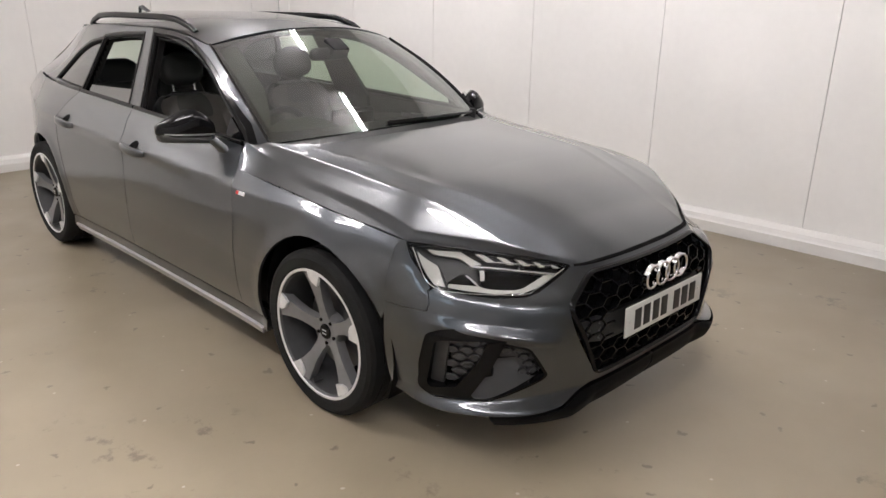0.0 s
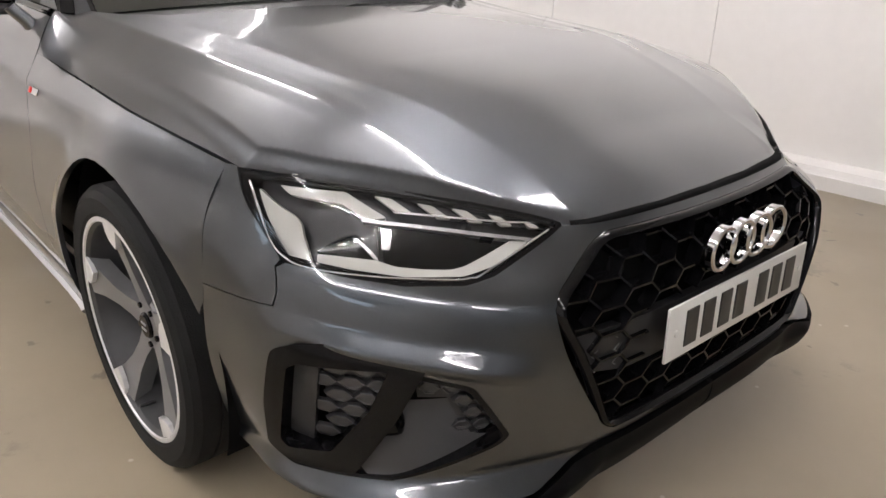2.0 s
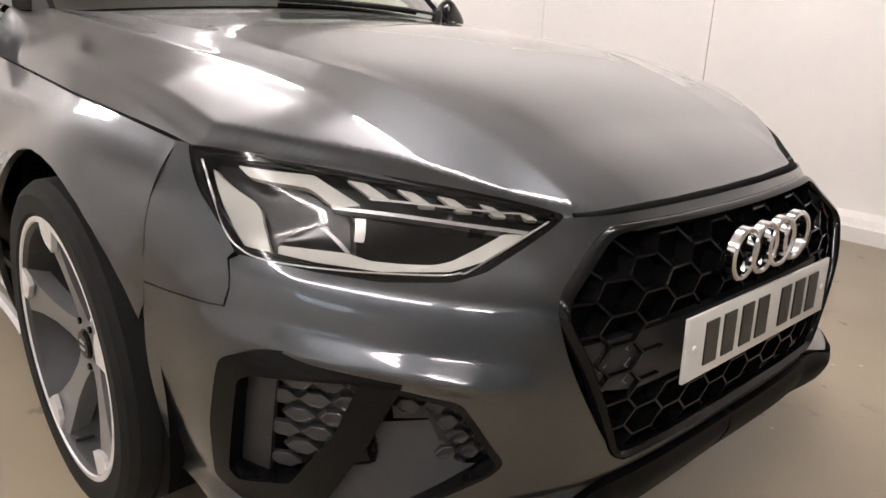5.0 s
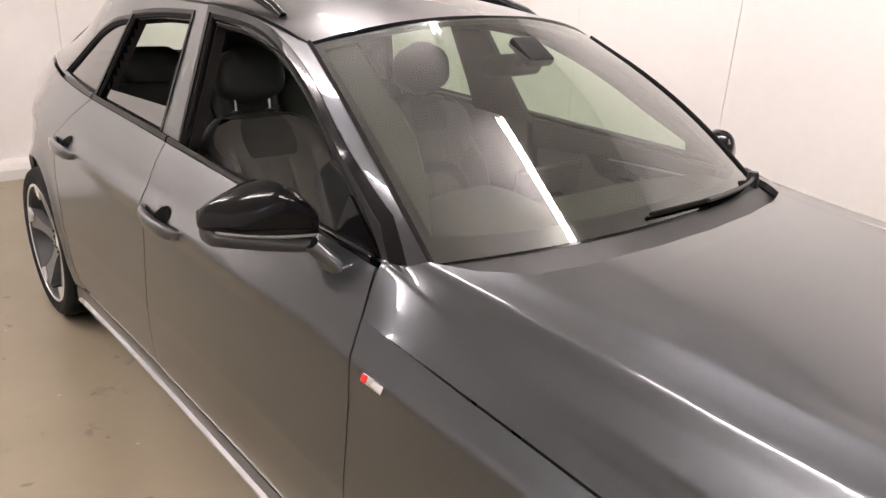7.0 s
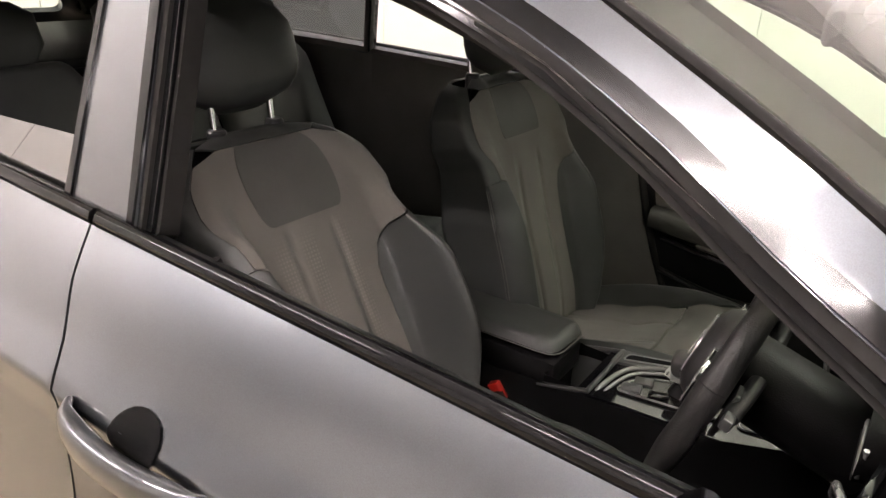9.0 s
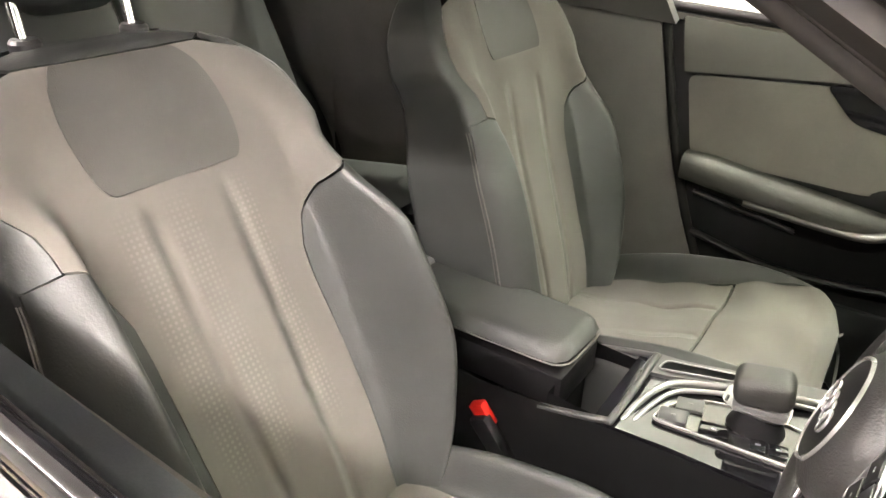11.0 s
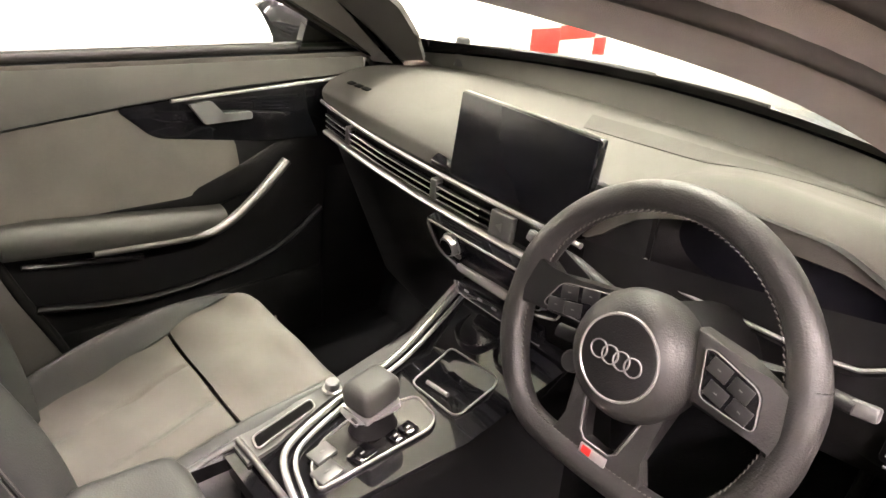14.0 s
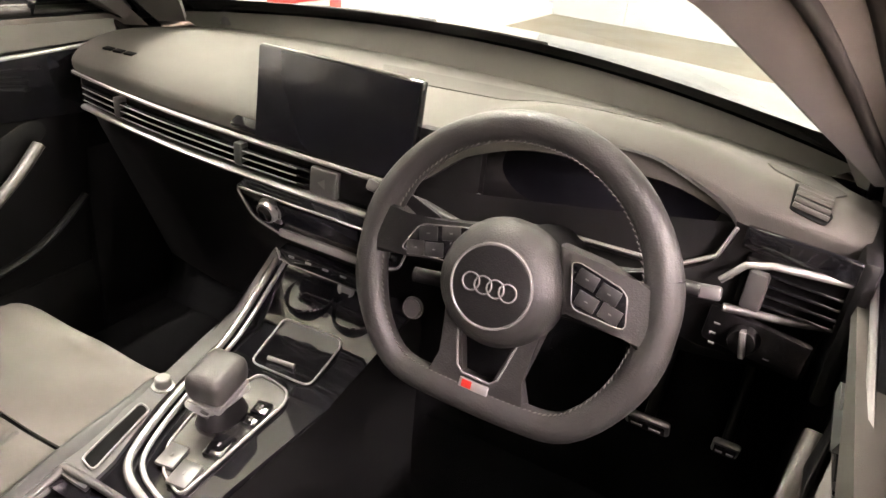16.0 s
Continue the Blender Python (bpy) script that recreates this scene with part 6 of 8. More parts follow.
    # cushion
    o2, V2, N2 = np.array((x0 + (0.005 if yc < 0 else 0.045), yc + (0.018 if yc > 0 else -0.018), 0.425)), np.array((0.975, 0, 0.22)), np.array((-0.22, 0, 0.975))
    vs2 = [-0.03, 0.08, 0.18, 0.27, 0.34, 0.40, 0.435, 0.450]
    wi2 = pch(vs2, [0.125, 0.135, 0.140, 0.146, 0.150, 0.150, 0.142, 0.12])
    wo2 = pch(vs2, [0.200, 0.210, 0.213, 0.212, 0.208, 0.200, 0.182, 0.15])
    m0 = pch(vs2, [0.030, 0.034, 0.038, 0.046, 0.056, 0.054, 0.030, -0.02])
    mb = pch(vs2, [0.060, 0.080, 0.088, 0.086, 0.074, 0.056, 0.024, -0.03])
    table = []
    for v in vs2:
        a, b, c0, d0 = [float(f(v)) for f in (wi2, wo2, m0, mb)]
        table.append([(0, c0), (a * 0.55, c0 - 0.002), (a, c0 + 0.003), (b - 0.04, d0), (b, d0 - 0.055), (b - 0.01, -0.09), (b - 0.06, -0.12)])
    s2 = ring_surface(o2, U, V2, N2, keys, vs2, table)

    def creases(u, v):
        n = 0.0035 * np.sin(u * 31 + v * 17 + yc) * np.sin(v * 33 + 1 + 9 * u) + 0.002 * np.sin(v * 60 + 14 * u)
        for k in (-0.055, 0.055):
            n = n + groove(u - k, 0.004, 0.006) * (v < 0.27)
        return n
    f2 = lambda a, v: s2(a, v, creases)
    out2 = tuple(N2)
    panel("cushion", f2, [(0.398, -0.025), (0.398, 0.270), (-0.398, 0.270), (-0.398, -0.025)], SUEDE, st, "grey suede cushion, creased by use", step=(0.03, 0.01), out=out2, side=-1, thick=0.008, h=0.004)
    panel("thigh_support", f2, [(0.398, 0.276), (0.44, 0.38), (0.52, 0.448), (-0.52, 0.448), (-0.44, 0.38), (-0.398, 0.276)], SUEDE, st, "grey suede thigh support", step=(0.03, 0.01), out=out2, side=-1, thick=0.008, h=0.004)
    cen = o2 + V2 * 0.22 - N2 * 0.05
    for k in (-1, 1):
        panel("cushion_bolster", s2, [(0.402 * k, -0.025), (0.402 * k, 0.275), (0.445 * k, 0.38), (0.53 * k, 0.446), (0.98 * k, 0.446), (0.98 * k, -0.025)][::k], LEATHER, st, "smooth leather cushion bolster", step=(0.025, 0.014), out=lambda p: p - cen, side=-1, thick=0.006, h=0.006)
    box("seat_base", (0.40, 0.42, 0.13), pose(x0 + 0.20, yc, 0.31), HARD, st, "black seat base", 0.03)
    for k in (-1, 1):
        blob("recliner", [((x0 - 0.02, yc + k * 0.215, 0.41), (0.05, 0, 0), (0, 0, 0.035)), ((x0 - 0.02, yc + k * 0.245, 0.41), (0.045, 0, 0), (0, 0, 0.03))], HARD, st, "", 16)
    return st


seat(-0.386, "driver's sports seat in grey suede and dark leather", -1.520, 24.3)
seat(0.255, "passenger's sports seat in grey suede and dark leather", -1.548, 14.0)

# rear bench
rb = new("rear_bench")
rb.parent = car
tagged(rb, "dark leather rear bench with folding backrest")
for y0, y1 in ((-0.60, -0.17), (-0.165, 0.165), (0.17, 0.60)):
    mid, hw = (y0 + y1) / 2, (y1 - y0) / 2
    pillow("bench_back", [(-hw, 0), (hw, 0), (hw, 0.52), (hw * 0.8, 0.60), (-hw * 0.8, 0.60), (-hw, 0.52)], (-2.46, mid, 0.44), (0, 1, 0), (-0.40, 0, 0.917), (0.917, 0, 0.40), lambda u, v: 0.04 + 0.01 * np.sin(v * 9), LEATHER, rb, "", 0.035, 0.03, 0.10)
    pillow("bench_cushion", [(-hw, 0), (hw, 0), (hw, 0.46), (-hw, 0.46)], (-2.44, mid, 0.40), (0, 1, 0), (0.98, 0, 0.16), (-0.16, 0, 0.98), lambda u, v: 0.05 + 0 * u, LEATHER, rb, "", 0.045, 0.03, 0.14)
    blob("rear_headrest", [((-2.72, mid, 0.99), (0, hw * 0.5, 0), (0.035, 0, 0)), ((-2.73, mid, 1.03), (0, hw * 0.62, 0), (0.048, 0, 0)), ((-2.75, mid, 1.10), (0, hw * 0.6, 0), (0.045, 0, 0)), ((-2.76, mid, 1.125), (0, hw * 0.4, 0), (0.02, 0, 0))], LEATHER, rb, "", 24)
box("load_cover", (0.75, 1.10, 0.03), pose(-3.12, 0, 0.97), HARD, car, "black load cover behind the bench", 0.01)

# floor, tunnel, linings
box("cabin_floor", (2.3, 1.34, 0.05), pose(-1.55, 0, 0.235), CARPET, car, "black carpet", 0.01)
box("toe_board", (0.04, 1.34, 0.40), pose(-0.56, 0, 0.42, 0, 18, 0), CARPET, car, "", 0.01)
panel("headlining", lambda u, x: roof(u, x) - np.array((0, 0, 0.028)), [(-0.97, -1.25), (0.97, -1.25), (0.97, -3.4), (-0.97, -3.4)], HEADLINER, car, "grey headlining", step=(0.08, 0.08), out=(0, 0, -1), side=-1, thick=0)


def lining(s):
    """Pillar and window-frame trim seen from inside."""
    e = [(float(edge_x(v)) - 0.015, float(edge_z(v))) for v in np.linspace(0.0, 1, 14)]
    r = [(x, float(roof_edge(x)) - 0.012) for x in np.linspace(-1.25, -3.3, 16)]
    b = [(x, float(belt_z(x)) - (0.01 if s > 0 or x < -1.7 else 0.045)) for x in np.linspace(-3.4, -0.66, 24)]
    low_front = [(x, z - 0.035) if z < float(belt_z(x)) + 0.02 and s < 0 else (x, z) for x, z in inset(front_window, 0.004)]
    panel("pillar_trim", frame_side, e + r + b, TRIM, car, "pale grey pillar trim", holes=[low_front, inset(rear_window, 0.004), inset(quarter_window, 0.004)], step=(0.04, 0.03), out=(0, 1, 0), side=s, thick=0, depth=-0.032)


for s in (-1, 1):
    lining(s)


def door_inner(x, z):
    """Inner face of the right door."""
    y = pch([0.25, 0.45, 0.58, 0.70, 0.80, 0.88, 0.93, 0.957], [0.70, 0.692, 0.680, 0.674, 0.672, 0.680, 0.690, 0.700])(z)
    return np.stack([x + 0 * y, -y, z + 0 * y], -1)


def roof_rail():
    """Padded trim inside the driver's window frame, from the roof down to the foot of the windscreen pillar."""
    inner = [(-1.75, -0.25, 1.262), (-1.55, -0.304, 1.239), (-1.42, -0.361, 1.213), (-1.30, -0.421, 1.188), (-1.18, -0.476, 1.153), (-1.06, -0.521, 1.100), (-0.94, -0.562, 1.045), (-0.82, -0.601, 0.992), (-0.70, -0.641, 0.938)]
    inner = curve_points(inner, 40)
    bm = bmesh.new()
    rows = []
    for p in inner:
        up = float(np.interp(p.x, [-1.75, -1.55, -1.30, -1.18, -0.94, -0.70], [0.055, 0.065, 0.068, 0.062, 0.045, 0.025]))
        out_ = float(np.interp(p.x, [-1.75, -1.55, -1.30, -1.18, -0.94, -0.70], [0.33, 0.27, 0.165, 0.125, 0.085, 0.045]))
        rows.append([bm.verts.new(p + Vector((0.0, a * out_, b * up))) for a, b in ((-1.0, 1.0), (-0.62, 0.45), (-0.25, 0.08), (0.0, 0.0), (0.10, 0.10), (0.08, 0.45), (-0.1, 1.05))])
    for a, b in zip(rows, rows[1:]):
        for i in range(6):
            bm.faces.new((a[i], b[i], b[i + 1], a[i + 1]))
    tr = part("roof_rail_trim", bm, PILLAR, car, "dark padded trim inside the window frame", True)
    for a, b, r in ((-0.42, 0.24, 0.006), (-0.66, 0.52, 0.008), (-0.90, 0.86, 0.007)):
        path = []
        for p in inner:
            up = float(np.interp(p.x, [-1.75, -1.55, -1.30, -1.18, -0.94, -0.70], [0.055, 0.065, 0.068, 0.062, 0.045, 0.025]))
            out_ = float(np.interp(p.x, [-1.75, -1.55, -1.30, -1.18, -0.94, -0.70], [0.33, 0.27, 0.165, 0.125, 0.085, 0.045]))
            path.append(p + Vector((0, a * out_, b * up)))
        tube("trim_seal", path, r, RUBBER, tr, "black rubber seal", n=8)


roof_rail()


def rear_lining(s):
    panel("rear_door_card", door_inner, [(-1.78, 0.26), (-2.50, 0.26), (-2.50, 0.955), (-1.78, 0.945)], LINING, car, "dark rear door card", step=(0.06, 0.05), out=(0, 1, 0), side=s, thick=0.0)
    panel("load_bay_lining", lambda x, z: np.stack([x, -(0.67 - 0.28 * np.clip(-2.9 - x, 0, 1)), z], -1), [(-2.45, 0.26), (-3.70, 0.26), (-3.70, 0.985), (-2.45, 0.955)], LINING, car, "dark load bay lining", step=(0.1, 0.1), out=(0, 1, 0), side=s, thick=0.0)


for s in (-1, 1):
    rear_lining(s)


def door_card(s):
    lo = 0.0 if s > 0 else 0.075
    dc = panel("door_card", door_inner, [(-0.66, 0.26), (-1.70, 0.26), (-1.70, 0.940 - lo), (-1.2, 0.925 - lo), (-0.70, 0.910 - lo)][::-1], HARD, car, "black door card with grey suede insert and metal pull", step=(0.05, 0.03), out=(0, 1, 0), side=s, thick=0.0)
    belt = [(-0.70, 0.910), (-1.2, 0.925), (-1.50, 0.935), (-1.475, 0.838), (-1.2, 0.862), (-1.0, 0.876), (-0.70, 0.880)] if s > 0 else [(-0.70, 0.853), (-1.2, 0.868), (-1.50, 0.877), (-1.475, 0.820), (-1.2, 0.838), (-1.0, 0.845), (-0.70, 0.845)]
    panel("upper_pad", door_inner, belt, SOFT, dc, "soft grey upper pad", step=(0.05, 0.012), out=(0, 1, 0), side=s, thick=0.03, depth=-0.026)
    if s < 0:
        roll = lambda x, t: np.stack([x, -(0.676 + 0.034 * t), 0.855 + 0.045 * np.sin(t * math.pi / 2) + 0.02 * t + (-0.7 - x) * 0.03], -1)
        panel("pad_roll", roll, [(-0.70, 0.0), (-1.50, 0.0), (-1.50, 1.0), (-0.70, 1.0)], SOFT, dc, "soft pad rolled over to the glass", step=(0.06, 0.15), out=(0, 0, 1), side=s, thick=0.006)
    ins = rounded([(-1.47, 0.832), (-1.15, 0.858), (-1.10, 0.80), (-1.0, 0.775), (-0.99, 0.70), (-1.10, 0.665), (-1.435, 0.668)], 0.02)
    panel("insert", door_inner, ins, SUEDE, dc, "grey suede insert", step=(0.05, 0.03), out=(0, 1, 0), side=s, thick=0.02, depth=-0.008)
    tr = rounded([(-1.22, 0.856), (-0.72, 0.874), (-0.72, 0.745), (-0.942, 0.760), (-1.157, 0.796)], 0.02)
    panel("trim_panel", door_inner, tr, PIANO, dc, "black trim panel", step=(0.05, 0.03), out=(0, 1, 0), side=s, thick=0.02, depth=-0.010)

    def on(x, z, d):
        q = door_inner(np.array([x]), np.array([z]))[0]
        return (q[0], (-q[1] - d) * s, q[2])
    tube("trim_line", [on(x, 0.862 + (x + 1.12) * 0.03, 0.014) for x in np.linspace(-1.12, -0.74, 12)], 0.004, CABIN_SATIN, dc, "satin trim line", n=6)
    # armrest and pull
    secs = []
    for x, z, w, h in ((-1.44, 0.650, 0.03, 0.03), (-1.38, 0.648, 0.036, 0.032), (-1.3, 0.640, 0.040, 0.030), (-1.12, 0.620, 0.040, 0.028), (-1.04, 0.617, 0.030, 0.022)):
        secs.append((on(x, z, w * 0.7), (0, w, 0), (0, 0, h)))
    blob("armrest", secs, ARMSKIN, dc, "padded armrest", 20, 2.6)
    pd_ = 0.0 if s > 0 else -0.030
    tube("pull", curve_points([on(-1.30, 0.612, 0.055 + pd_), on(-1.12, 0.602, 0.058 + pd_), on(-1.05, 0.612, 0.058 + pd_), on(-0.97, 0.668, 0.055 + pd_), on(-0.905, 0.722, 0.045 + pd_)], 28), 0.013, PULL, dc, "satin grey door pull", n=10, ry=0.009)
    blob("pull_cup", [(on(-1.10, 0.64, 0.0), (0.05, 0, 0), (0, 0, 0.02)), (on(-0.98, 0.69, 0.02), (0.04, 0, 0), (0, 0, 0.03)), (on(-0.89, 0.73, 0.0), (0.03, 0, 0), (0, 0, 0.02))], HARD, dc, "", 16)
    panel("release", door_inner, rounded([(-1.088, 0.850), (-1.045, 0.853), (-1.022, 0.827), (-0.965, 0.825), (-0.965, 0.812), (-1.062, 0.812)], 0.004, 3), LEVER, dc, "satin metal release lever", step=(0.03, 0.02), out=(0, 1, 0), side=s, thick=0.012, depth=-0.022)
    tube("pocket_line", [on(x, 0.592 + (x + 1.42) * -0.16, 0.010) for x in np.linspace(-1.41, -1.20, 10)], 0.006, DARKKEY, dc, "grey edge of the door pocket", n=6)
    tube("pocket_rim", curve_points([on(-1.40, 0.50, 0.02), on(-1.2, 0.47, 0.03), on(-0.95, 0.50, 0.03), on(-0.80, 0.58, 0.01)], 20), 0.008, HARD, dc, "", n=6)
    tube("door_seal", curve_points([on(-1.545, 0.945, 0.006), on(-1.500, 0.80, 0.010), on(-1.462, 0.66, 0.010), on(-1.42, 0.53, 0.008), on(-1.36, 0.38, 0.004)], 24), 0.010, RUBBER, car, "black door seal", n=8)
    post = [(-1.555, 0.935), (-1.508, 0.80), (-1.470, 0.66), (-1.43, 0.53), (-1.37, 0.38), (-1.37, 0.28), (-1.76, 0.28), (-1.78, 0.935)]
    panel("b_post", door_inner, post, POST, car, "grey lower pillar trim", step=(0.05, 0.05), out=(0, 1, 0), side=s, thick=0.02, depth=-0.013)
    upper = [(-1.668, 0.958), (-1.70, 1.12), (-1.735, 1.288), (-1.85, 1.288), (-1.84, 0.96)] if s < 0 else [(-1.515, 0.946), (-1.575, 1.08), (-1.632, 1.22), (-1.66, 1.288), (-1.85, 1.288), (-1.84, 0.96)]
    panel("b_post_upper", frame_side, upper, PILLAR, car, "dark upper pillar trim", step=(0.05, 0.05), out=(0, 1, 0), side=s, thick=0.02, depth=-0.055)
    panel("a_post_trim", lambda u, v: windscreen(u, v) - np.array((0.018, 0, 0.022)), [(-0.985, 0.02), (-0.965, 0.02), (-0.92, 0.15), (-0.86, 0.30), (-0.80, 0.50), (-0.78, 0.97), (-0.985, 0.97)] if s < 0 else [(0.985, 0.02), (0.91, 0.02), (0.85, 0.15), (0.80, 0.30), (0.77, 0.97), (0.985, 0.97)], PILLAR, car, "dark grey windscreen pillar trim", step=(0.04, 0.05), out=(-0.7, 0, -0.7), side=-1, thick=0.012)
    box("sill_trim", (1.25, 0.03, 0.24), pose(-1.10, s * 0.700, 0.30), HARD, car, "black sill trim", 0.01)
    box("kick_panel", (0.30, 0.03, 0.62), pose(-0.64, s * 0.690, 0.55), HARD, car, "black kick panel", 0.01)


for s in (-1, 1):
    door_card(s)

# ---- dashboard ----
dash = new("dashboard")
dash.parent = car
tagged(dash, "grey soft-skinned dashboard with slim vents and a standing screen")
lip = pch([-0.66, -0.53, -0.42, -0.30, -0.20, -0.12, 0.0, 0.62], [0.045, 0.060, 0.088, 0.088, 0.060, 0.004, 0.0, 0.0])
dx_, dz_ = pch([0, 0.12, 0.3, 0.6, 1.0], [-0.872, -0.868, -0.822, -0.670, -0.455]), pch([0, 0.12, 0.3, 0.6, 1.0], [0.846, 0.866, 0.893, 0.912, 0.905])
keep_ = pch([0, 0.3, 0.55, 0.85, 1.0], [1.0, 0.95, 0.45, 0.08, 0.0])


def dash_top(y, t):
    bend = 0.055 * (np.abs(y) / 0.62) ** 2.4 * (1 - t)
    t2 = np.clip(t, 0, 1)
    back = -0.10 * (np.abs(y) / 0.62) ** 2 * t2 ** 2
    return np.stack([dx_(t) + bend + back, y, dz_(t) + lip(y) * keep_(t) - 0.012 * (np.abs(y) / 0.62) ** 4], -1)


panel("dash_top", dash_top, [(y, 0.0) for y in np.linspace(0.625, -0.645, 60)] + [(-0.655, 0.5), (-0.60, 1.0), (0.60, 1.0), (0.645, 0.5)], SOFT, dash, "soft grey dash skin", step=(0.025, 0.04), out=(0, 0, 1), side=-1, thick=0.025, h=0.01)


def apron(y, t):
    """Strip from the far edge of the dash to the foot of the windscreen."""
    a = dash_top(y, np.full_like(y, 0.995))
    b = windscreen(np.clip(y / 0.655, -0.97, 0.97), np.full_like(y, 0.02)) - np.array((0.004, 0, 0.004))
    return a + (b - a) * t[:, None]


panel("dash_apron", apron, [(-0.60, 0.0), (0.60, 0.0), (0.63, 1.0), (-0.63, 1.0)], SOFT, dash, "soft strip at the foot of the windscreen", step=(0.04, 0.3), out=(0, 0, 1), side=-1, thick=0.0)
panel("speaker_grille", dash_top, [(0.13, 0.80), (0.08, 0.64), (-0.20, 0.72), (-0.36, 0.86), (-0.20, 0.88)], SPEAKER, dash, "flat centre speaker panel", step=(0.04, 0.05), out=(0, 0, 1), side=-1, thick=0.003, depth=-0.0015, h=0.01)
panel("tweeter_cover", dash_top, rounded([(-0.520, 0.62), (-0.585, 0.66), (-0.618, 0.52), (-0.600, 0.38), (-0.565, 0.44), (-0.535, 0.50)], 0.02), SPEAKER, dash, "flat tweeter cover", step=(0.03, 0.04), out=(0, 0, 1), side=-1, thick=0.003, depth=-0.002, h=0.01)
sv = panel("demister_vent", dash_top, rounded([(-0.560, 0.40), (-0.585, 0.37), (-0.606, 0.24), (-0.600, 0.185), (-0.562, 0.205)], 0.012), VOID, dash, "black side demister vent", step=(0.03, 0.03), out=(0, 0, 1), side=-1, thick=0.002, depth=-0.0015, h=0.01)
for k in range(5):
    t = 0.215 + 0.034 * k
    a, b = dash_top(np.array([-0.564, -0.602]), np.array([t + 0.012, t]))
    tube("slat", [tuple(a + np.array((0, 0, 0.003))), tuple(b + np.array((0, 0, 0.003)))], 0.0032, SOFT, sv, "", n=6)
for y in (0.50, 0.53, 0.56):
    q = dash_top(np.array([y]), np.array([0.33]))[0]
    box("demister_slot", (0.012, 0.022, 0.004), pose(q[0], q[1], q[2], 0, -10, 0), VOID, dash, "", 0.001)


def front_x(y, z):
    """The forward set of the dash face at a given width and height."""
    return -0.872 + 0.055 * (np.abs(y) / 0.62) ** 2.4 + np.clip(0.80 - z, 0, 1) * 0.42


def face(y, z):
    return np.stack([front_x(y, z) + 0 * y, y + 0 * z, z + 0 * y], -1)


panel("dash_face", face, [(0.62, 0.846), (0.62, 0.40), (-0.13, 0.40), (-0.17, 0.68), (-0.64, 0.70), (-0.64, 0.88), (-0.52, 0.90), (-0.14, 0.846)], HARD, dash, "black lower dash", step=(0.04, 0.03), out=(-1, 0, 0), side=-1, thick=0, depth=-0.0 + 0.004, h=0.01)


def strip_line(y0, y1, z, off, r, mat, name, label="", ry=None, dz=0.0, n=18):
    pts = [(float(front_x(y, 0.82)) - off, y, z + dz * (abs(y) - 0.1)) for y in np.linspace(y0, y1, n)]
    return tube(name, pts, r, mat, dash, label, n=8, ry=ry)


# flat near-black sheet proud of the dash face, in place of a shaded hollow
vent = panel("vent_recess", lambda y, z: face(y, np.full_like(y, 0.82)) * [1, 1, 0] + np.stack([0 * y, 0 * y, z], -1), [(0.60, 0.838), (0.60, 0.796), (-0.13, 0.796), (-0.13, 0.838)], VOID, dash, "flat dark sheet painting the shade behind the vent slats", step=(0.04, 0.03), out=(-1, 0, 0), side=-1, thick=0, depth=-0.003)
strip_line(0.615, -0.13, 0.842, 0.010, 0.0045, BRIGHT, "vent_line", "bright upper vent line")
strip_line(0.58, -0.16, 0.789, 0.014, 0.008, CABIN_SATIN, "vent_line", "satin lower vent line", 0.005)
for z in (0.804, 0.815, 0.826):
    strip_line(0.575, 0.02, z, 0.010, 0.008, PIANO, "vent_slat", "black vent slat", 0.0022)
    strip_line(0.575, 0.06, z - 0.0016, 0.0165, 0.0012, CABIN_SATIN, "slat_edge", "")
for y in (0.462, 0.170):
    box("vent_slider", (0.016, 0.016, 0.036), pose(float(front_x(y, 0.82)) - 0.012, y, 0.817), GREYKEY, dash, "vent slider", 0.003)
box("hazard_switch", (0.012, 0.046, 0.040), pose(-0.886, 0.010, 0.816, 0, 4, 0), GREYKEY, dash, "hazard switch", 0.003)
bm = bmesh.new()
bmesh.ops.create_circle(bm, cap_ends=True, segments=3, radius=0.009, matrix=pose(-0.893, 0.010, 0.816, 0, -90, 0) @ pose(0, 0, 0, 0, 0, 0))
part("hazard_mark", bm, PRINT, dash, "small pale triangle")

scr = new("centre_screen")
scr.parent = car
tagged(scr, "dark free-standing centre display, switched off")
sm = Matrix.Translation((-0.868, 0.013, 0.913)) @ pose(0, 0, 0, 0, 6, 0)
box("screen_body", (0.016, 0.268, 0.138), sm @ pose(0.006, 0, 0), PIANO, scr, "thin black case", 0.005)
box("screen_glass", (0.002, 0.262, 0.132), sm @ pose(-0.0035, 0, 0), GLASSY, scr, "dark display glass", 0.0006)
box("screen_foot", (0.04, 0.16, 0.05), pose(-0.845, 0.013, 0.86), PIANO, scr, "", 0.008)
box("tray_recess", (0.05, 0.06, 0.012), pose(-0.855, 0.165, 0.866, 0, -30, 0), PIANO, scr, "gloss recess beside the screen", 0.004)

# climate panel
cl = new("climate_panel")
cl.parent = car
tagged(cl, "gloss black climate panel with a knurled metal knob")
cm = Matrix.Translation((-0.893, -0.018, 0.756)) @ pose(0, 0, 0, 0, -14, 0)
bm = bmesh.new()
prism(bm, [(-0.15, 0.030), (-0.13, -0.018), (-0.085, -0.034), (0.085, -0.034), (0.13, -0.018), (0.15, 0.030)], 0.0, 0.02, cm @ Matrix(((0, 0, -1, 0.006), (1, 0, 0, 0.018), (0, 1, 0, 0), (0, 0, 0, 1))), 0.002)
part("fascia", bm, PIANO, cl, "gloss black fascia")
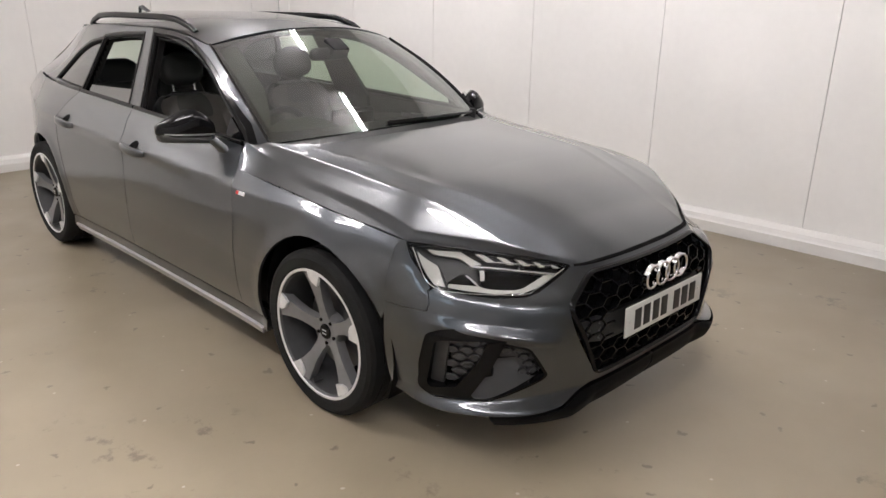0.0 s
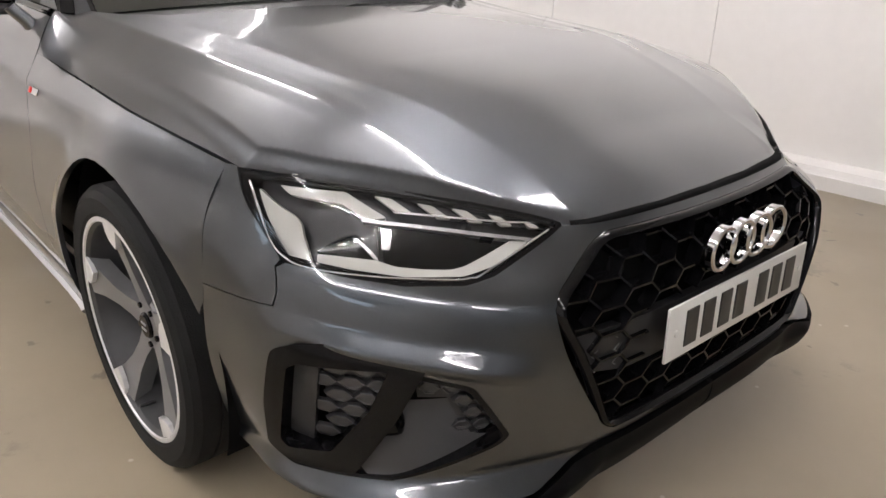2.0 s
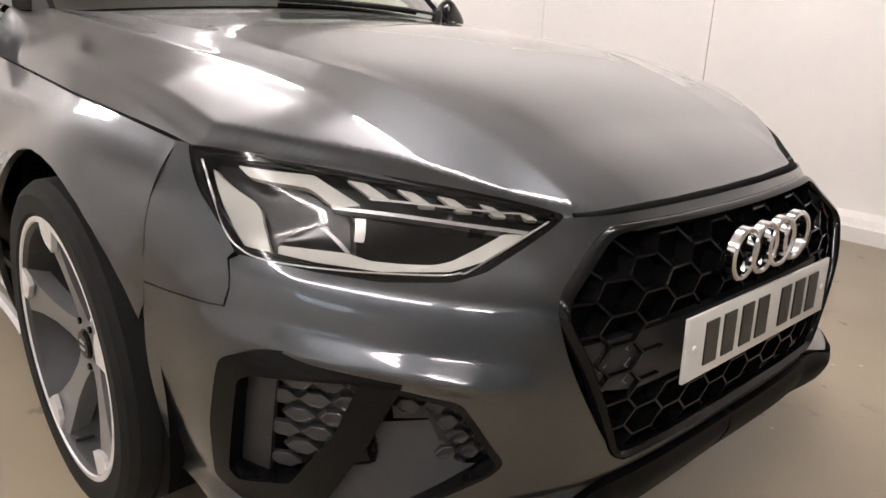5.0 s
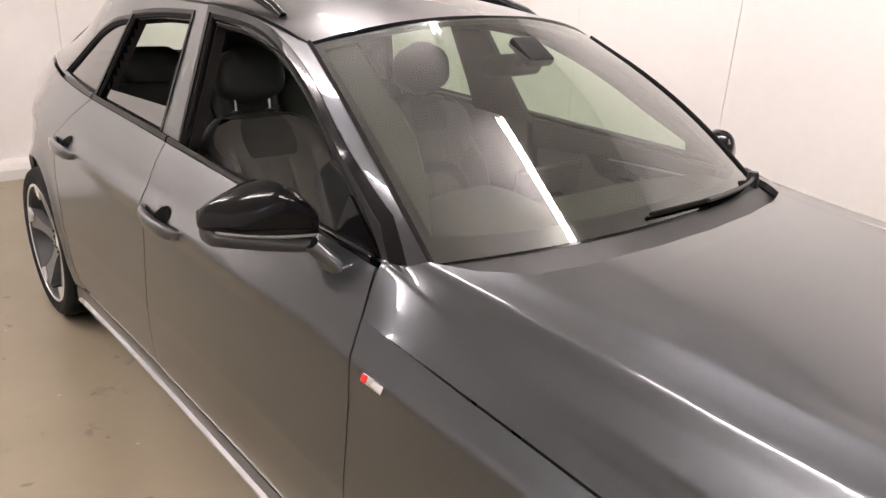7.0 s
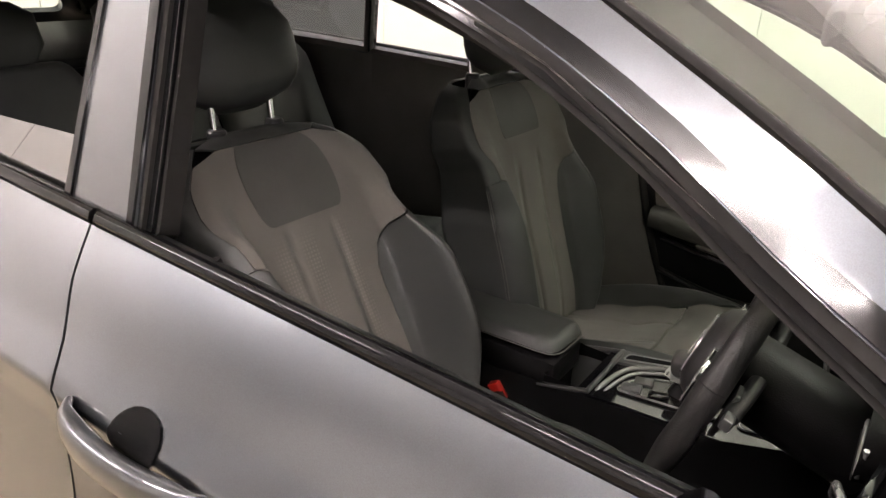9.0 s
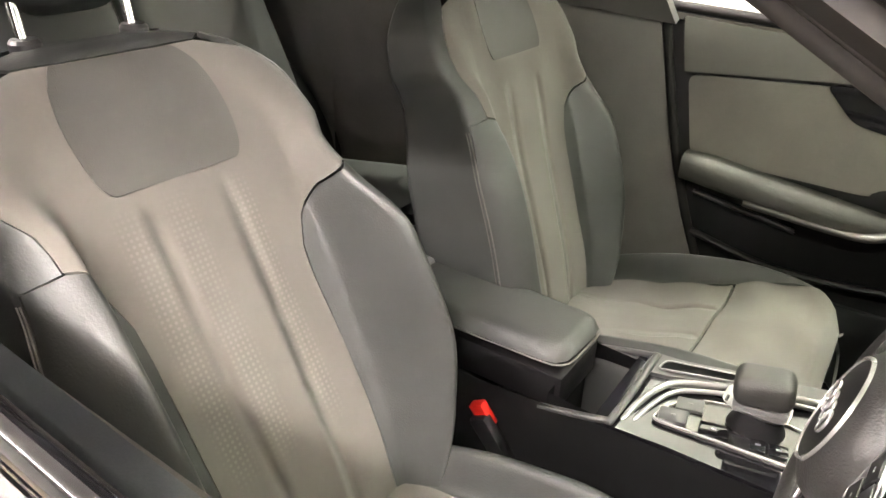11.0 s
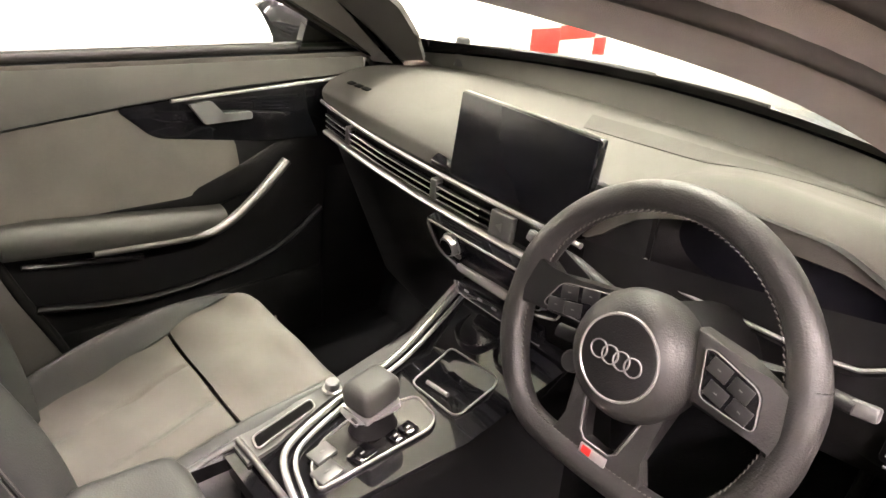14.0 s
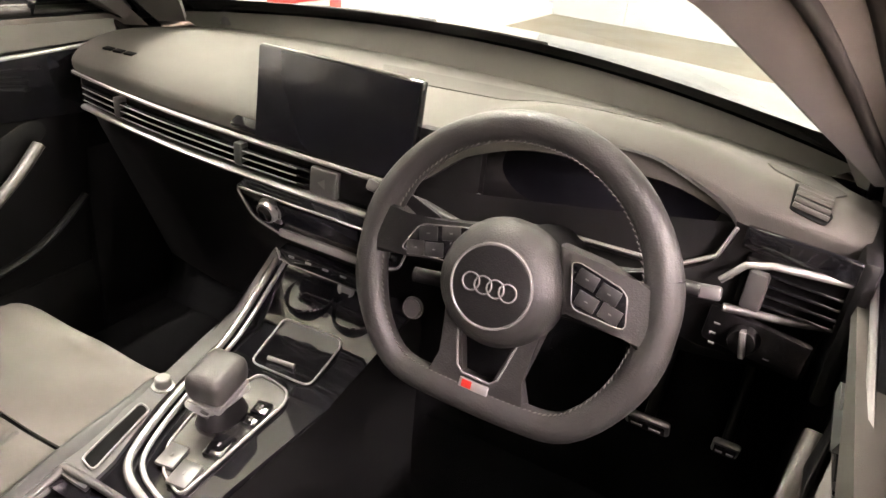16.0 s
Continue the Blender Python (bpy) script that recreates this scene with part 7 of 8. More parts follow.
ring = [(-0.0155, 0.018 + a, b) for a, b in rounded([(-0.15, 0.030), (-0.13, -0.018), (-0.085, -0.034), (0.085, -0.034), (0.13, -0.018), (0.15, 0.030)], 0.012, 4)]
tube("outline", [cm @ Vector(p) for p in ring], 0.0022, BRIGHT, cl, "bright outline", closed=True, n=6, up=(-1, 0, 0))
for y in (0.113, -0.075):
    lathe("knob", [(0, 0.012), (0.0135, 0.012), (0.016, 0.011), (0.0175, 0.003), (0.020, 0.002), (0.020, 0.0)], CABIN_SATIN, cl, "knurled metal knob", cm @ Matrix.Translation((-0.015, y - 0.005, 0.006)) @ pose(0, 0, 0, 0, -90, 0), 28)
    lathe("knob_face", [(0, 0.0128), (0.0135, 0.0126)], PIANO, cl, "", cm @ Matrix.Translation((-0.015, y - 0.005, 0.006)) @ pose(0, 0, 0, 0, -90, 0), 24)
box("climate_display", (0.003, 0.135, 0.034), cm @ pose(-0.0160, 0.018, 0.008), GLASSY, cl, "dark display", 0.001)
box("metal_bar", (0.012, 0.150, 0.013), cm @ pose(-0.018, 0.018, -0.026, 0, 20, 0), BRIGHT, cl, "bright metal key bar", 0.003)
for k in range(4):
    box("climate_key", (0.004, 0.012, 0.008), cm @ pose(-0.0165, 0.098 - 0.001 * k, 0.024 - 0.011 * k), GREYKEY, cl, "", 0.001)
box("switch_panel", (0.02, 0.18, 0.026), Matrix.Translation((-0.880, 0.0, 0.678)) @ pose(0, 0, 0, 0, -14, 0), PIANO, cl, "dark lower switch panel", 0.004)
tube("switch_line", [(-0.895, 0.092, 0.69), (-0.893, 0.088, 0.672), (-0.885, 0.070, 0.664), (-0.885, -0.090, 0.664)], 0.0018, BRIGHT, cl, "bright line", n=6)
for k in range(5):
    box("switch_mark", (0.002, 0.010, 0.003), Matrix.Translation((-0.8925, 0.065 - 0.032 * k, 0.682)), PRINT, cl, "", 0.0004)
lathe("socket", [(0, 0.0), (0.010, 0.001), (0.012, 0.004), (0.014, 0.004), (0.015, 0)], CABIN_SATIN, cl, "round power socket", Matrix.Translation((-0.860, -0.015, 0.640)) @ pose(0, 0, 0, 0, -80, 0), 20)

# instrument binnacle
bn = new("instrument_binnacle")
bn.parent = car
tagged(bn, "dark instrument display under a dash hood, bright outlines")
cy = -0.355
hood = [(-0.185, 0.870), (-0.195, 0.912), (-0.235, 0.945), (-0.30, 0.960), (-0.42, 0.958), (-0.49, 0.930), (-0.525, 0.905), (-0.510, 0.860), (-0.47, 0.835), (-0.25, 0.828), (-0.21, 0.84)]
hood = rounded(hood, 0.02, 3)
bm = bmesh.new()
front = [bm.verts.new((-0.862, y, z)) for y, z in hood]
mid = [bm.verts.new((-0.815, cy + (y - cy) * 0.96, 0.892 + (z - 0.892) * 0.94)) for y, z in hood]
rear = [bm.verts.new((-0.795, cy + (y - cy) * 0.84, 0.892 + (z - 0.892) * 0.84)) for y, z in hood]
for a, b in ((front, mid), (mid, rear)):
    for k in range(len(a)):
        bm.faces.new((a[k], a[(k + 1) % len(a)], b[(k + 1) % len(a)], b[k]))
part("binnacle_tunnel", bm, HARD, bn, "black binnacle sides", True)
bm = bmesh.new()
bm.faces.new([bm.verts.new((-0.796, cy + (y - cy) * 0.86, 0.892 + (z - 0.892) * 0.86)) for y, z in hood])
part("display", bm, GLASSY, bn, "dark instrument glass")
tube("outline", [(-0.858, -0.232, 0.940), (-0.858, -0.200, 0.912), (-0.858, -0.192, 0.875), (-0.858, -0.222, 0.843), (-0.858, -0.27, 0.835), (-0.858, -0.44, 0.839), (-0.858, -0.475, 0.845), (-0.858, -0.508, 0.866), (-0.858, -0.520, 0.904)], 0.0028, CABIN_SATIN, bn, "bright outline", n=6)
box("binnacle_side", (0.02, 0.10, 0.10), pose(-0.853, -0.165, 0.875, 0, 0, 0), HARD, bn, "", 0.01)

# driver's outer vent, light switch
dv = new("driver_vent")
dv.parent = car
tagged(dv, "black driver's vent with a bright line above")
bm = bmesh.new()
# solid near-black block whose colour gives the shade behind the slats
block(bm, (0.02, 0.105, 0.060), pose(-0.838, -0.590, 0.842, 0, 0, 0), 0.004)
part("recess", bm, VOID, dv, "dark block painting the shade behind the slats")
for z in (0.822, 0.834, 0.846, 0.858):
    box("slat", (0.016, 0.085, 0.0035), pose(-0.852, -0.598, z, 0, 10, -8), PIANO, dv, "black slat", 0.001)
box("slider", (0.014, 0.022, 0.046), pose(-0.855, -0.556, 0.838, 0, 0, -8), GREYKEY, dv, "vent slider", 0.003)
tube("vent_line", [(-0.872, -0.520, 0.846), (-0.872, -0.540, 0.871), (-0.866, -0.565, 0.876), (-0.858, -0.648, 0.878)], 0.0045, BRIGHT, dv, "bright line", n=8)
tube("vent_line", [(-0.866, -0.53, 0.812), (-0.852, -0.60, 0.812), (-0.845, -0.648, 0.818)], 0.005, GREYKEY, dv, "grey line", n=8)
box("gloss_panel", (0.01, 0.12, 0.026), pose(-0.852, -0.588, 0.892, 0, 0, -10), PIANO, dv, "gloss panel", 0.003)
ls = new("light_switch")
ls.parent = car
tagged(ls, "black light switch panel with a metal rotary knob")
box("switch_plate", (0.012, 0.115, 0.052), Matrix.Translation((-0.850, -0.573, 0.775)) @ pose(0, 0, 0, 4, -8, -8), HARD, ls, "black plate", 0.006)
lathe("rotary_knob", [(0, 0.014), (0.015, 0.014), (0.017, 0.010), (0.018, 0)], HARD, ls, "", Matrix.Translation((-0.856, -0.562, 0.777)) @ pose(0, 0, 0, 0, -90, -8), 24)
box("knob_bar", (0.016, 0.007, 0.034), Matrix.Translation((-0.868, -0.562, 0.777)) @ pose(0, 0, 0, -12, 0, -8), CABIN_SATIN, ls, "metal grip", 0.002)
for y, z in ((-0.53, 0.789), (-0.528, 0.776), (-0.53, 0.763), (-0.585, 0.790), (-0.595, 0.783), (-0.598, 0.773), (-0.59, 0.760), (-0.610, 0.758)):
    box("switch_mark", (0.002, 0.007, 0.0022), pose(-0.8585 - (y + 0.573) * 0.14, y, z), PRINT, ls, "", 0.0004)
box("lower_dash", (0.06, 0.34, 0.10), Matrix.Translation((-0.79, -0.40, 0.765)) @ pose(0, 0, 0, 0, -20, 0), HARD, dash, "black knee panel", 0.02)
box("dash_end", (0.22, 0.02, 0.18), pose(-0.76, -0.652, 0.82), HARD, dash, "", 0.008)
for y, w, x, z in ((-0.466, 0.075, -0.625, 0.442), (-0.590, 0.042, -0.625, 0.452)):
    pd = new("pedal")
    pd.parent = car
    tagged(pd, "metal-faced pedal with black rubber bars")
    pm = Matrix.Translation((x, y, z)) @ pose(0, 0, 0, 0, -40, 0)
    box("plate", (0.012, w, 0.062), pm, CABIN_SATIN, pd, "brushed metal face", 0.005)
    box("rubber", (0.006, w * 0.82, 0.046), pm @ pose(-0.006, 0, 0), RUBBER, pd, "black rubber pad", 0.003)
    for k in (-1, 1):
        box("stud", (0.006, w * 0.26, 0.007), pm @ pose(-0.009, k * w * 0.2, 0.004), CABIN_SATIN, pd, "", 0.002)
    tube("pedal_arm", [tuple(pm.translation + Vector((0.01, 0, 0))), (x + 0.05, y, z + 0.10), (x + 0.06, y, z + 0.25)], 0.010, HARD, pd, "", n=8)

# ---- steering wheel ----
sw = new("steering_wheel")
sw.parent = car
tagged(sw, "flat-bottomed black leather steering wheel with bright details")
WM = Matrix(((0, 0.30, -0.954, -1.030), (-1, 0, 0, -0.326), (0, 0.954, 0.30, 0.842), (0, 0, 0, 1)))


def rim_path(r=0.163, flat=-0.130, n=72):
    out = []
    for k in range(n):
        t = 2 * math.pi * k / n
        x, y = r * math.cos(t), r * math.sin(t)
        if y < flat:
            y = flat + (y - flat) * 0.12
        out.append((x, y))
    for _ in range(3):
        out = [((out[k - 1][0] + 2 * out[k][0] + out[(k + 1) % n][0]) / 4, (out[k - 1][1] + 2 * out[k][1] + out[(k + 1) % n][1]) / 4) for k in range(n)]
    return out


rp = rim_path()
bm = bmesh.new()
cen = [WM @ Vector((x, y, -0.012)) for x, y in rp]
thick = [1.0 + 0.16 * math.exp(-((abs(math.degrees(math.atan2(y, abs(x)))) - 14) / 16) ** 2) for x, y in rp]
sweep_mesh(bm, cen, circle(0.0166, 16, 0.0150), True, up=tuple(WM.to_3x3() @ Vector((0, 0, 1))), scale=thick)
rim = part("rim", bm, WRAP, sw, "leather-wrapped rim", True, 60)
for k, (x, y) in enumerate(rp):
    for j in range(2):
        f = 1 - 0.0905
        a = np.array((x, y)) * (1 - 0.0160 * thick[k] / 0.163)
        b = np.array(rp[(k + 1) % len(rp)]) * (1 - 0.0160 * thick[k] / 0.163)
        q = a + (b - a) * (0.25 + 0.5 * j)
        d = (b - a) / np.linalg.norm(b - a)
        bm = bmesh.new()
        block(bm, (0.0042, 0.0011, 0.0011), WM @ Matrix.Translation((q[0], q[1], -0.004)) @ pose(0, 0, 0, 0, 0, math.degrees(math.atan2(d[1], d[0])) + 22))
        if (k * 2 + j) == 0:
            stitch0 = bm
        else:
            tmp = bpy.data.meshes.new("t")
            bm.to_mesh(tmp)
            bm.free()
            stitch0.from_mesh(tmp)
            bpy.data.meshes.remove(tmp)
tagged(part("rim_stitching", stitch0, STITCH, rim, "pale rim stitching"), kind="stuff")
for sx, sy in ((0.163, 0.055), (-0.163, 0.055), (0.095, -0.148), (-0.095, -0.148)):
    t = math.atan2(sy, sx)
    ringp = [WM @ Vector(((0.163 + 0.0178 * math.cos(a) * 1.0) * math.cos(t), (0.163 + 0.0178 * math.cos(a)) * math.sin(t), -0.012 + 0.0158 * math.sin(a))) for a in np.linspace(0, 2 * math.pi, 20, endpoint=False)]
    if sy > 0:
        tube("rim_seam", ringp, 0.0009, HARD, rim, "", closed=True, n=5)
lathe("airbag_cover", [(0, 0.030), (0.03, 0.029), (0.048, 0.025), (0.060, 0.017), (0.067, 0.004), (0.069, -0.012), (0.066, -0.03)], WRAP, sw, "round airbag cover", WM, 44, 60)
lathe("emblem_ring", [(0.0415, 0.0275), (0.0425, 0.0290), (0.0440, 0.0290), (0.0450, 0.0265)], BRIGHT, sw, "bright ring", WM, 48)
lathe("emblem_disc", [(0, 0.0302), (0.030, 0.0294), (0.0415, 0.0278)], HARD, sw, "black disc", WM, 40)
em2 = new("wheel_emblem")
em2.parent = sw
for k in range(4):
    path = [WM @ Vector(((k - 1.5) * 0.0135 + 0.0092 * math.cos(a), 0.0092 * math.sin(a), 0.0312)) for a in np.linspace(0, 2 * math.pi, 28, endpoint=False)]
    tube("ring", path, 0.0012, BRIGHT, em2, "", closed=True, n=6)
for k in (-1, 1):
    bm = bmesh.new()
    if k < 0:
        arm_ = [(-0.024, 0.056), (-0.088, 0.043), (-0.122, 0.036), (-0.152, 0.050), (-0.160, 0.012), (-0.152, -0.012), (-0.113, -0.005), (-0.050, 0.002)]
        pod = [(-0.118, 0.002), (-0.104, 0.031), (-0.096, 0.036), (-0.040, 0.048), (-0.054, 0.006)]
        keys_ = ((-0.089, 0.028), (-0.063, 0.035), (-0.100, 0.009), (-0.078, 0.013))
    else:
        arm_ = [(0.050, 0.058), (0.098, 0.053), (0.129, 0.043), (0.152, 0.046), (0.160, 0.010), (0.152, -0.022), (0.133, -0.006), (0.070, -0.012)]
        pod = [(0.068, 0.046), (0.076, 0.048), (0.121, 0.036), (0.128, 0.030), (0.135, -0.002), (0.079, 0.002)]
        keys_ = ((0.087, 0.034), (0.111, 0.027), (0.092, 0.013), (0.117, 0.009))
    prism(bm, arm_[:: k], -0.024, 0.002, WM, 0.005)
    part("spoke", bm, WRAP if k > 0 else HARD, sw, "leather spoke", True)
    bm = bmesh.new()
    prism(bm, rounded(pod, 0.008, 4)[:: k], -0.01, 0.0085, WM, 0.002)
    part("button_pod", bm, PIANO, sw, "gloss button pod", True)
    tube("pod_outline", [WM @ Vector((x, y, 0.0085)) for x, y in rounded(pod, 0.008, 4)], 0.0009, BRIGHT, sw, "bright pod outline", closed=True, n=6, up=tuple(WM.to_3x3() @ Vector((0, 0, 1))))
    for bx, by in keys_:
        box("button", (0.0215, 0.0155, 0.002), WM @ pose(bx, by, 0.0088, 0, 0, -13 * k), DARKKEY, sw, "", 0.0007)
        box("button_mark", (0.0035, 0.0012, 0.0006), WM @ pose(bx, by, 0.0099, 0, 0, -13 * k), PRINT, sw, "", 0.0001)
for k in (-1, 1):
    bm = bmesh.new()
    prism(bm, [(k * 0.058, -0.030), (k * 0.030, -0.040), (k * 0.036, -0.052), (k * 0.020, -0.108), (0, -0.110), (0, -0.134), (k * 0.064, -0.134), (k * 0.046, -0.095)][::-k], -0.024, -0.004, WM, 0.003)
    part("lower_spoke", bm, WRAP, sw, "leather lower spoke", True)
tube("spoke_trim", [WM @ Vector((x, y, -0.002)) for x, y in [(-0.036, -0.050), (-0.034, -0.060), (-0.024, -0.100), (-0.016, -0.107), (0.016, -0.107), (0.024, -0.100), (0.034, -0.060), (0.036, -0.050)]], 0.0016, BRIGHT, sw, "bright trim", n=6, up=tuple(WM.to_3x3() @ Vector((0, 0, 1))))
wb = box("wheel_badge", (0.034, 0.011, 0.003), WM @ pose(0.0, -0.1165, -0.002), CABIN_SATIN, sw, "small badge with a red mark", 0.001)
box("badge_mark", (0.012, 0.009, 0.0034), WM @ pose(-0.008, -0.1165, -0.0018), SIGNAL, sw, "red mark", 0.001)
tube("column", [WM @ Vector((0, 0, -0.02)), WM @ Vector((0, 0, -0.20))], 0.055, HARD, sw, "black column shroud", n=20)
for k in (-1, 1):
    tube("stalk", [WM @ Vector((k * 0.05, 0.028, -0.05)), WM @ Vector((k * 0.13, 0.046, -0.045)), WM @ Vector((k * 0.185, 0.050, -0.040))], 0.010, HARD, sw, "black column stalk", n=10, ry=0.007)
    box("stalk_tip", (0.024, 0.014, 0.012), WM @ pose(k * 0.192, 0.051, -0.040, 0, 0, 8 * k), GREYKEY, sw, "grey stalk tip", 0.003)
    bm = bmesh.new()
    prism(bm, rounded([(k * 0.095, 0.040), (k * 0.150, 0.058), (k * 0.162, 0.046), (k * 0.158, 0.0), (k * 0.146, -0.008), (k * 0.10, 0.02)], 0.008, 3)[:: k], -0.040, -0.034, WM, 0.001)
    part("shift_paddle", bm, HARD, sw, "black shift paddle")
tube("stalk", [WM @ Vector((-0.05, -0.028, -0.06)), WM @ Vector((-0.12, -0.034, -0.045))], 0.009, HARD, sw, "short lower stalk", n=10)

# ---- centre console ----
cn = new("centre_console")
cn.parent = car
tagged(cn, "centre console with gloss black top, bright trim and leather armrest")


def top_z(x):
    return 0.555 + (np.asarray(x) + 1.25) * 0.10 + np.clip(np.asarray(x) + 0.95, 0, 1) * 0.45


def con(x, y, d=0.0):
    return (x, y, float(top_z(x)) + d)


def con_surf(x, y):
    return np.stack([x, y, top_z(x)], -1)


outline = [(-1.30, -0.098), (-1.20, -0.100), (-1.05, -0.114), (-0.90, -0.130), (-0.84, -0.13), (-0.84, 0.145), (-0.95, 0.132), (-1.10, 0.105), (-1.30, 0.088)]
panel("console_top", con_surf, outline, PIANO, cn, "gloss black top", step=(0.03, 0.03), out=(0, 0, 1), side=-1, thick=0.03)
for k, pts in ((-1, [(-1.66, -0.088), (-1.30, -0.098), (-1.05, -0.114), (-0.84, -0.13)]), (1, [(-1.66, 0.085), (-1.30, 0.088), (-1.05, 0.112), (-0.84, 0.145)])):
    bm = bmesh.new()
    rows = []
    for x, y in pts:
        rows.append([bm.verts.new((x, y, float(top_z(x)) - 0.004)), bm.verts.new((x, y + k * 0.010, float(top_z(x)) - 0.03)), bm.verts.new((x, y + k * 0.012, 0.40)), bm.verts.new((x, y + k * 0.02, 0.24))])
    for a, b in zip(rows, rows[1:]):
        for i in range(3):
            bm.faces.new((a[i], b[i], b[i + 1], a[i + 1]))
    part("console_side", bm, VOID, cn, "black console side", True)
panel("passenger_rail", con_surf, [(-1.284, 0.034), (-1.24, 0.040), (-1.15, 0.070), (-1.0, 0.098), (-0.84, 0.128), (-0.84, 0.142), (-1.0, 0.124), (-1.15, 0.100), (-1.284, 0.092)], GREYKEY, cn, "satin grey rail", step=(0.03, 0.02), out=(0, 0, 1), side=-1, thick=0.012, depth=-0.006)
# raised near-black inlay; the slot's shade is only in its colour
bm = bmesh.new()
prism(bm, rounded([(-1.262, 0.048), (-1.165, 0.070), (-1.162, 0.086), (-1.258, 0.070)], 0.008, 3), 0, 0.0015, Matrix.Translation((0, 0, float(top_z(-1.21)) + 0.0075)) @ Matrix(((1, 0, 0, 0), (0, 1, 0, 0), (0.1, 0, 1, 0.121), (0, 0, 0, 1))))
part("slot", bm, VOID, cn, "dark inlay painting the shade of the key slot")
tube("slot_rim", [(x, y, float(top_z(x)) + 0.0085) for x, y in rounded([(-1.264, 0.046), (-1.163, 0.068), (-1.160, 0.088), (-1.260, 0.072)], 0.008, 3)], 0.0015, CABIN_SATIN, cn, "", closed=True, n=6)
lathe("volume_knob", [(0, 0.016), (0.009, 0.016), (0.0105, 0.014), (0.011, 0.004), (0.015, 0.003), (0.016, 0)], CABIN_SATIN, cn, "small metal volume knob", Matrix.Translation(con(-1.122, 0.090, 0.004)), 24)
tr1 = [con(-1.268, -0.090, -0.008), con(-1.262, -0.045, 0.002), con(-1.245, 0.010, 0.006), con(-1.212, 0.035, 0.008), con(-1.128, 0.060, 0.010), con(-1.0, 0.090, 0.010), con(-0.86, 0.122, 0.010)]
tr1 = curve_points(tr1, 40)
tube("trim_rail", tr1, 0.0055, BRIGHT, cn, "bright trim rail", n=8)
tube("trim_rail", [p + Vector((0.012, -0.010, -0.001)) for p in tr1], 0.0035, CABIN_SATIN, cn, "satin trim rail", n=8)
# selector gate
gate = rounded([(-1.236, -0.062), (-1.222, -0.020), (-1.190, 0.008), (-1.130, 0.022), (-1.035, 0.000), (-1.040, -0.052), (-1.06, -0.066)], 0.012, 4)
panel("gate_plate", con_surf, gate, GATE, cn, "satin metal selector plate", step=(0.02, 0.02), out=(0, 0, 1), side=-1, thick=0.006, depth=-0.004)
tube("gate_rim", [con(x, y, 0.005) for x, y in gate], 0.0022, BRIGHT, cn, "bright gate rim", closed=True, n=6)
for x, y, a, b in ((-1.212, -0.045, 0.036, 0.028), (-1.200, -0.012, 0.034, 0.026), (-1.160, -0.048, 0.036, 0.026), (-1.085, -0.048, 0.022, 0.022), (-1.108, -0.050, 0.018, 0.022)):
    box("gate_key", (a, b, 0.005), Matrix.Translation(con(x, y, 0.0065)) @ pose(0, 0, 0, 0, -5.7, 10), PIANO if x in (-1.160, -1.108, -1.085) else GREYKEY, cn, "selector key", 0.0015)
    box("key_mark", (0.006, 0.003, 0.0008), Matrix.Translation(con(x, y, 0.0095)) @ pose(0, 0, 0, 0, -5.7, 10), PRINT, cn, "", 0.0002)
sel = new("gear_selector")
sel.parent = car
tagged(sel, "stubby leather gear selector with metal collar")
g0 = np.array(con(-1.118, -0.012, 0.004))
blob("gaiter", [(tuple(g0), (0.036, 0, 0), (0, 0.026, 0)), (tuple(g0 + (0.0, 0, 0.02)), (0.026, 0, 0), (0, 0.020, 0)), (tuple(g0 + (-0.004, 0, 0.035)), (0.018, 0, 0), (0, 0.016, 0))], HARD, sel, "black gaiter", 20)
blob("collar", [(tuple(g0 + (-0.004, 0, 0.028)), (0.030, 0, 0), (0, 0.020, 0)), (tuple(g0 + (-0.006, 0, 0.036)), (0.040, 0, 0), (0, 0.026, 0))], CABIN_SATIN, sel, "metal collar", 20, 4)
box("knob", (0.070, 0.056, 0.042), Matrix.Translation(tuple(g0 + (-0.004, 0.002, 0.062))) @ pose(0, 0, 0, 0, -8, 8), KNOB, sel, "boxy leather knob", 0.015, 4)
box("knob_band", (0.064, 0.050, 0.010), Matrix.Translation(tuple(g0 + (-0.003, 0.002, 0.039))) @ pose(0, 0, 0, 0, -8, 8), CABIN_SATIN, sel, "metal band under the knob", 0.004)
box("park_key", (0.004, 0.012, 0.008), Matrix.Translation(tuple(g0 + (-0.040, -0.012, 0.034))), GREYKEY, sel, "grey park key", 0.001)
# tray lid, cup holder
tray = rounded([(-1.022, 0.030), (-0.93, 0.050), (-0.925, -0.060), (-1.018, -0.070)], 0.014, 4)
panel("tray_lid", con_surf, tray, PIANO, cn, "gloss tray lid", step=(0.03, 0.03), out=(0, 0, 1), side=-1, thick=0.004, depth=-0.0025)
tube("tray_rim", [con(x, y, 0.003) for x, y in tray], 0.0016, CABIN_SATIN, cn, "", closed=True, n=6)
tube("tray_handle", [con(-1.005, 0.012, 0.006), con(-1.000, -0.030, 0.006)], 0.004, BRIGHT, cn, "bright lid edge", n=8)
lathe("cup_holder", [(0.037, -0.003), (0.0385, -0.001), (0.040, -0.003), (0.036, -0.05), (0, -0.05)], PIANO, cn, "round black cup holder", Matrix.Translation(con(-0.885, 0.035, 0.006)) @ pose(0, 0, 0, 0, -12, 0), 32)
lathe("cup_holder", [(0.033, -0.003), (0.0345, -0.001), (0.036, -0.003), (0.032, -0.05), (0, -0.05)], PIANO, cn, "round black cup holder", Matrix.Translation(con(-0.885, -0.050, 0.006)) @ pose(0, 0, 0, 0, -12, 0), 32)
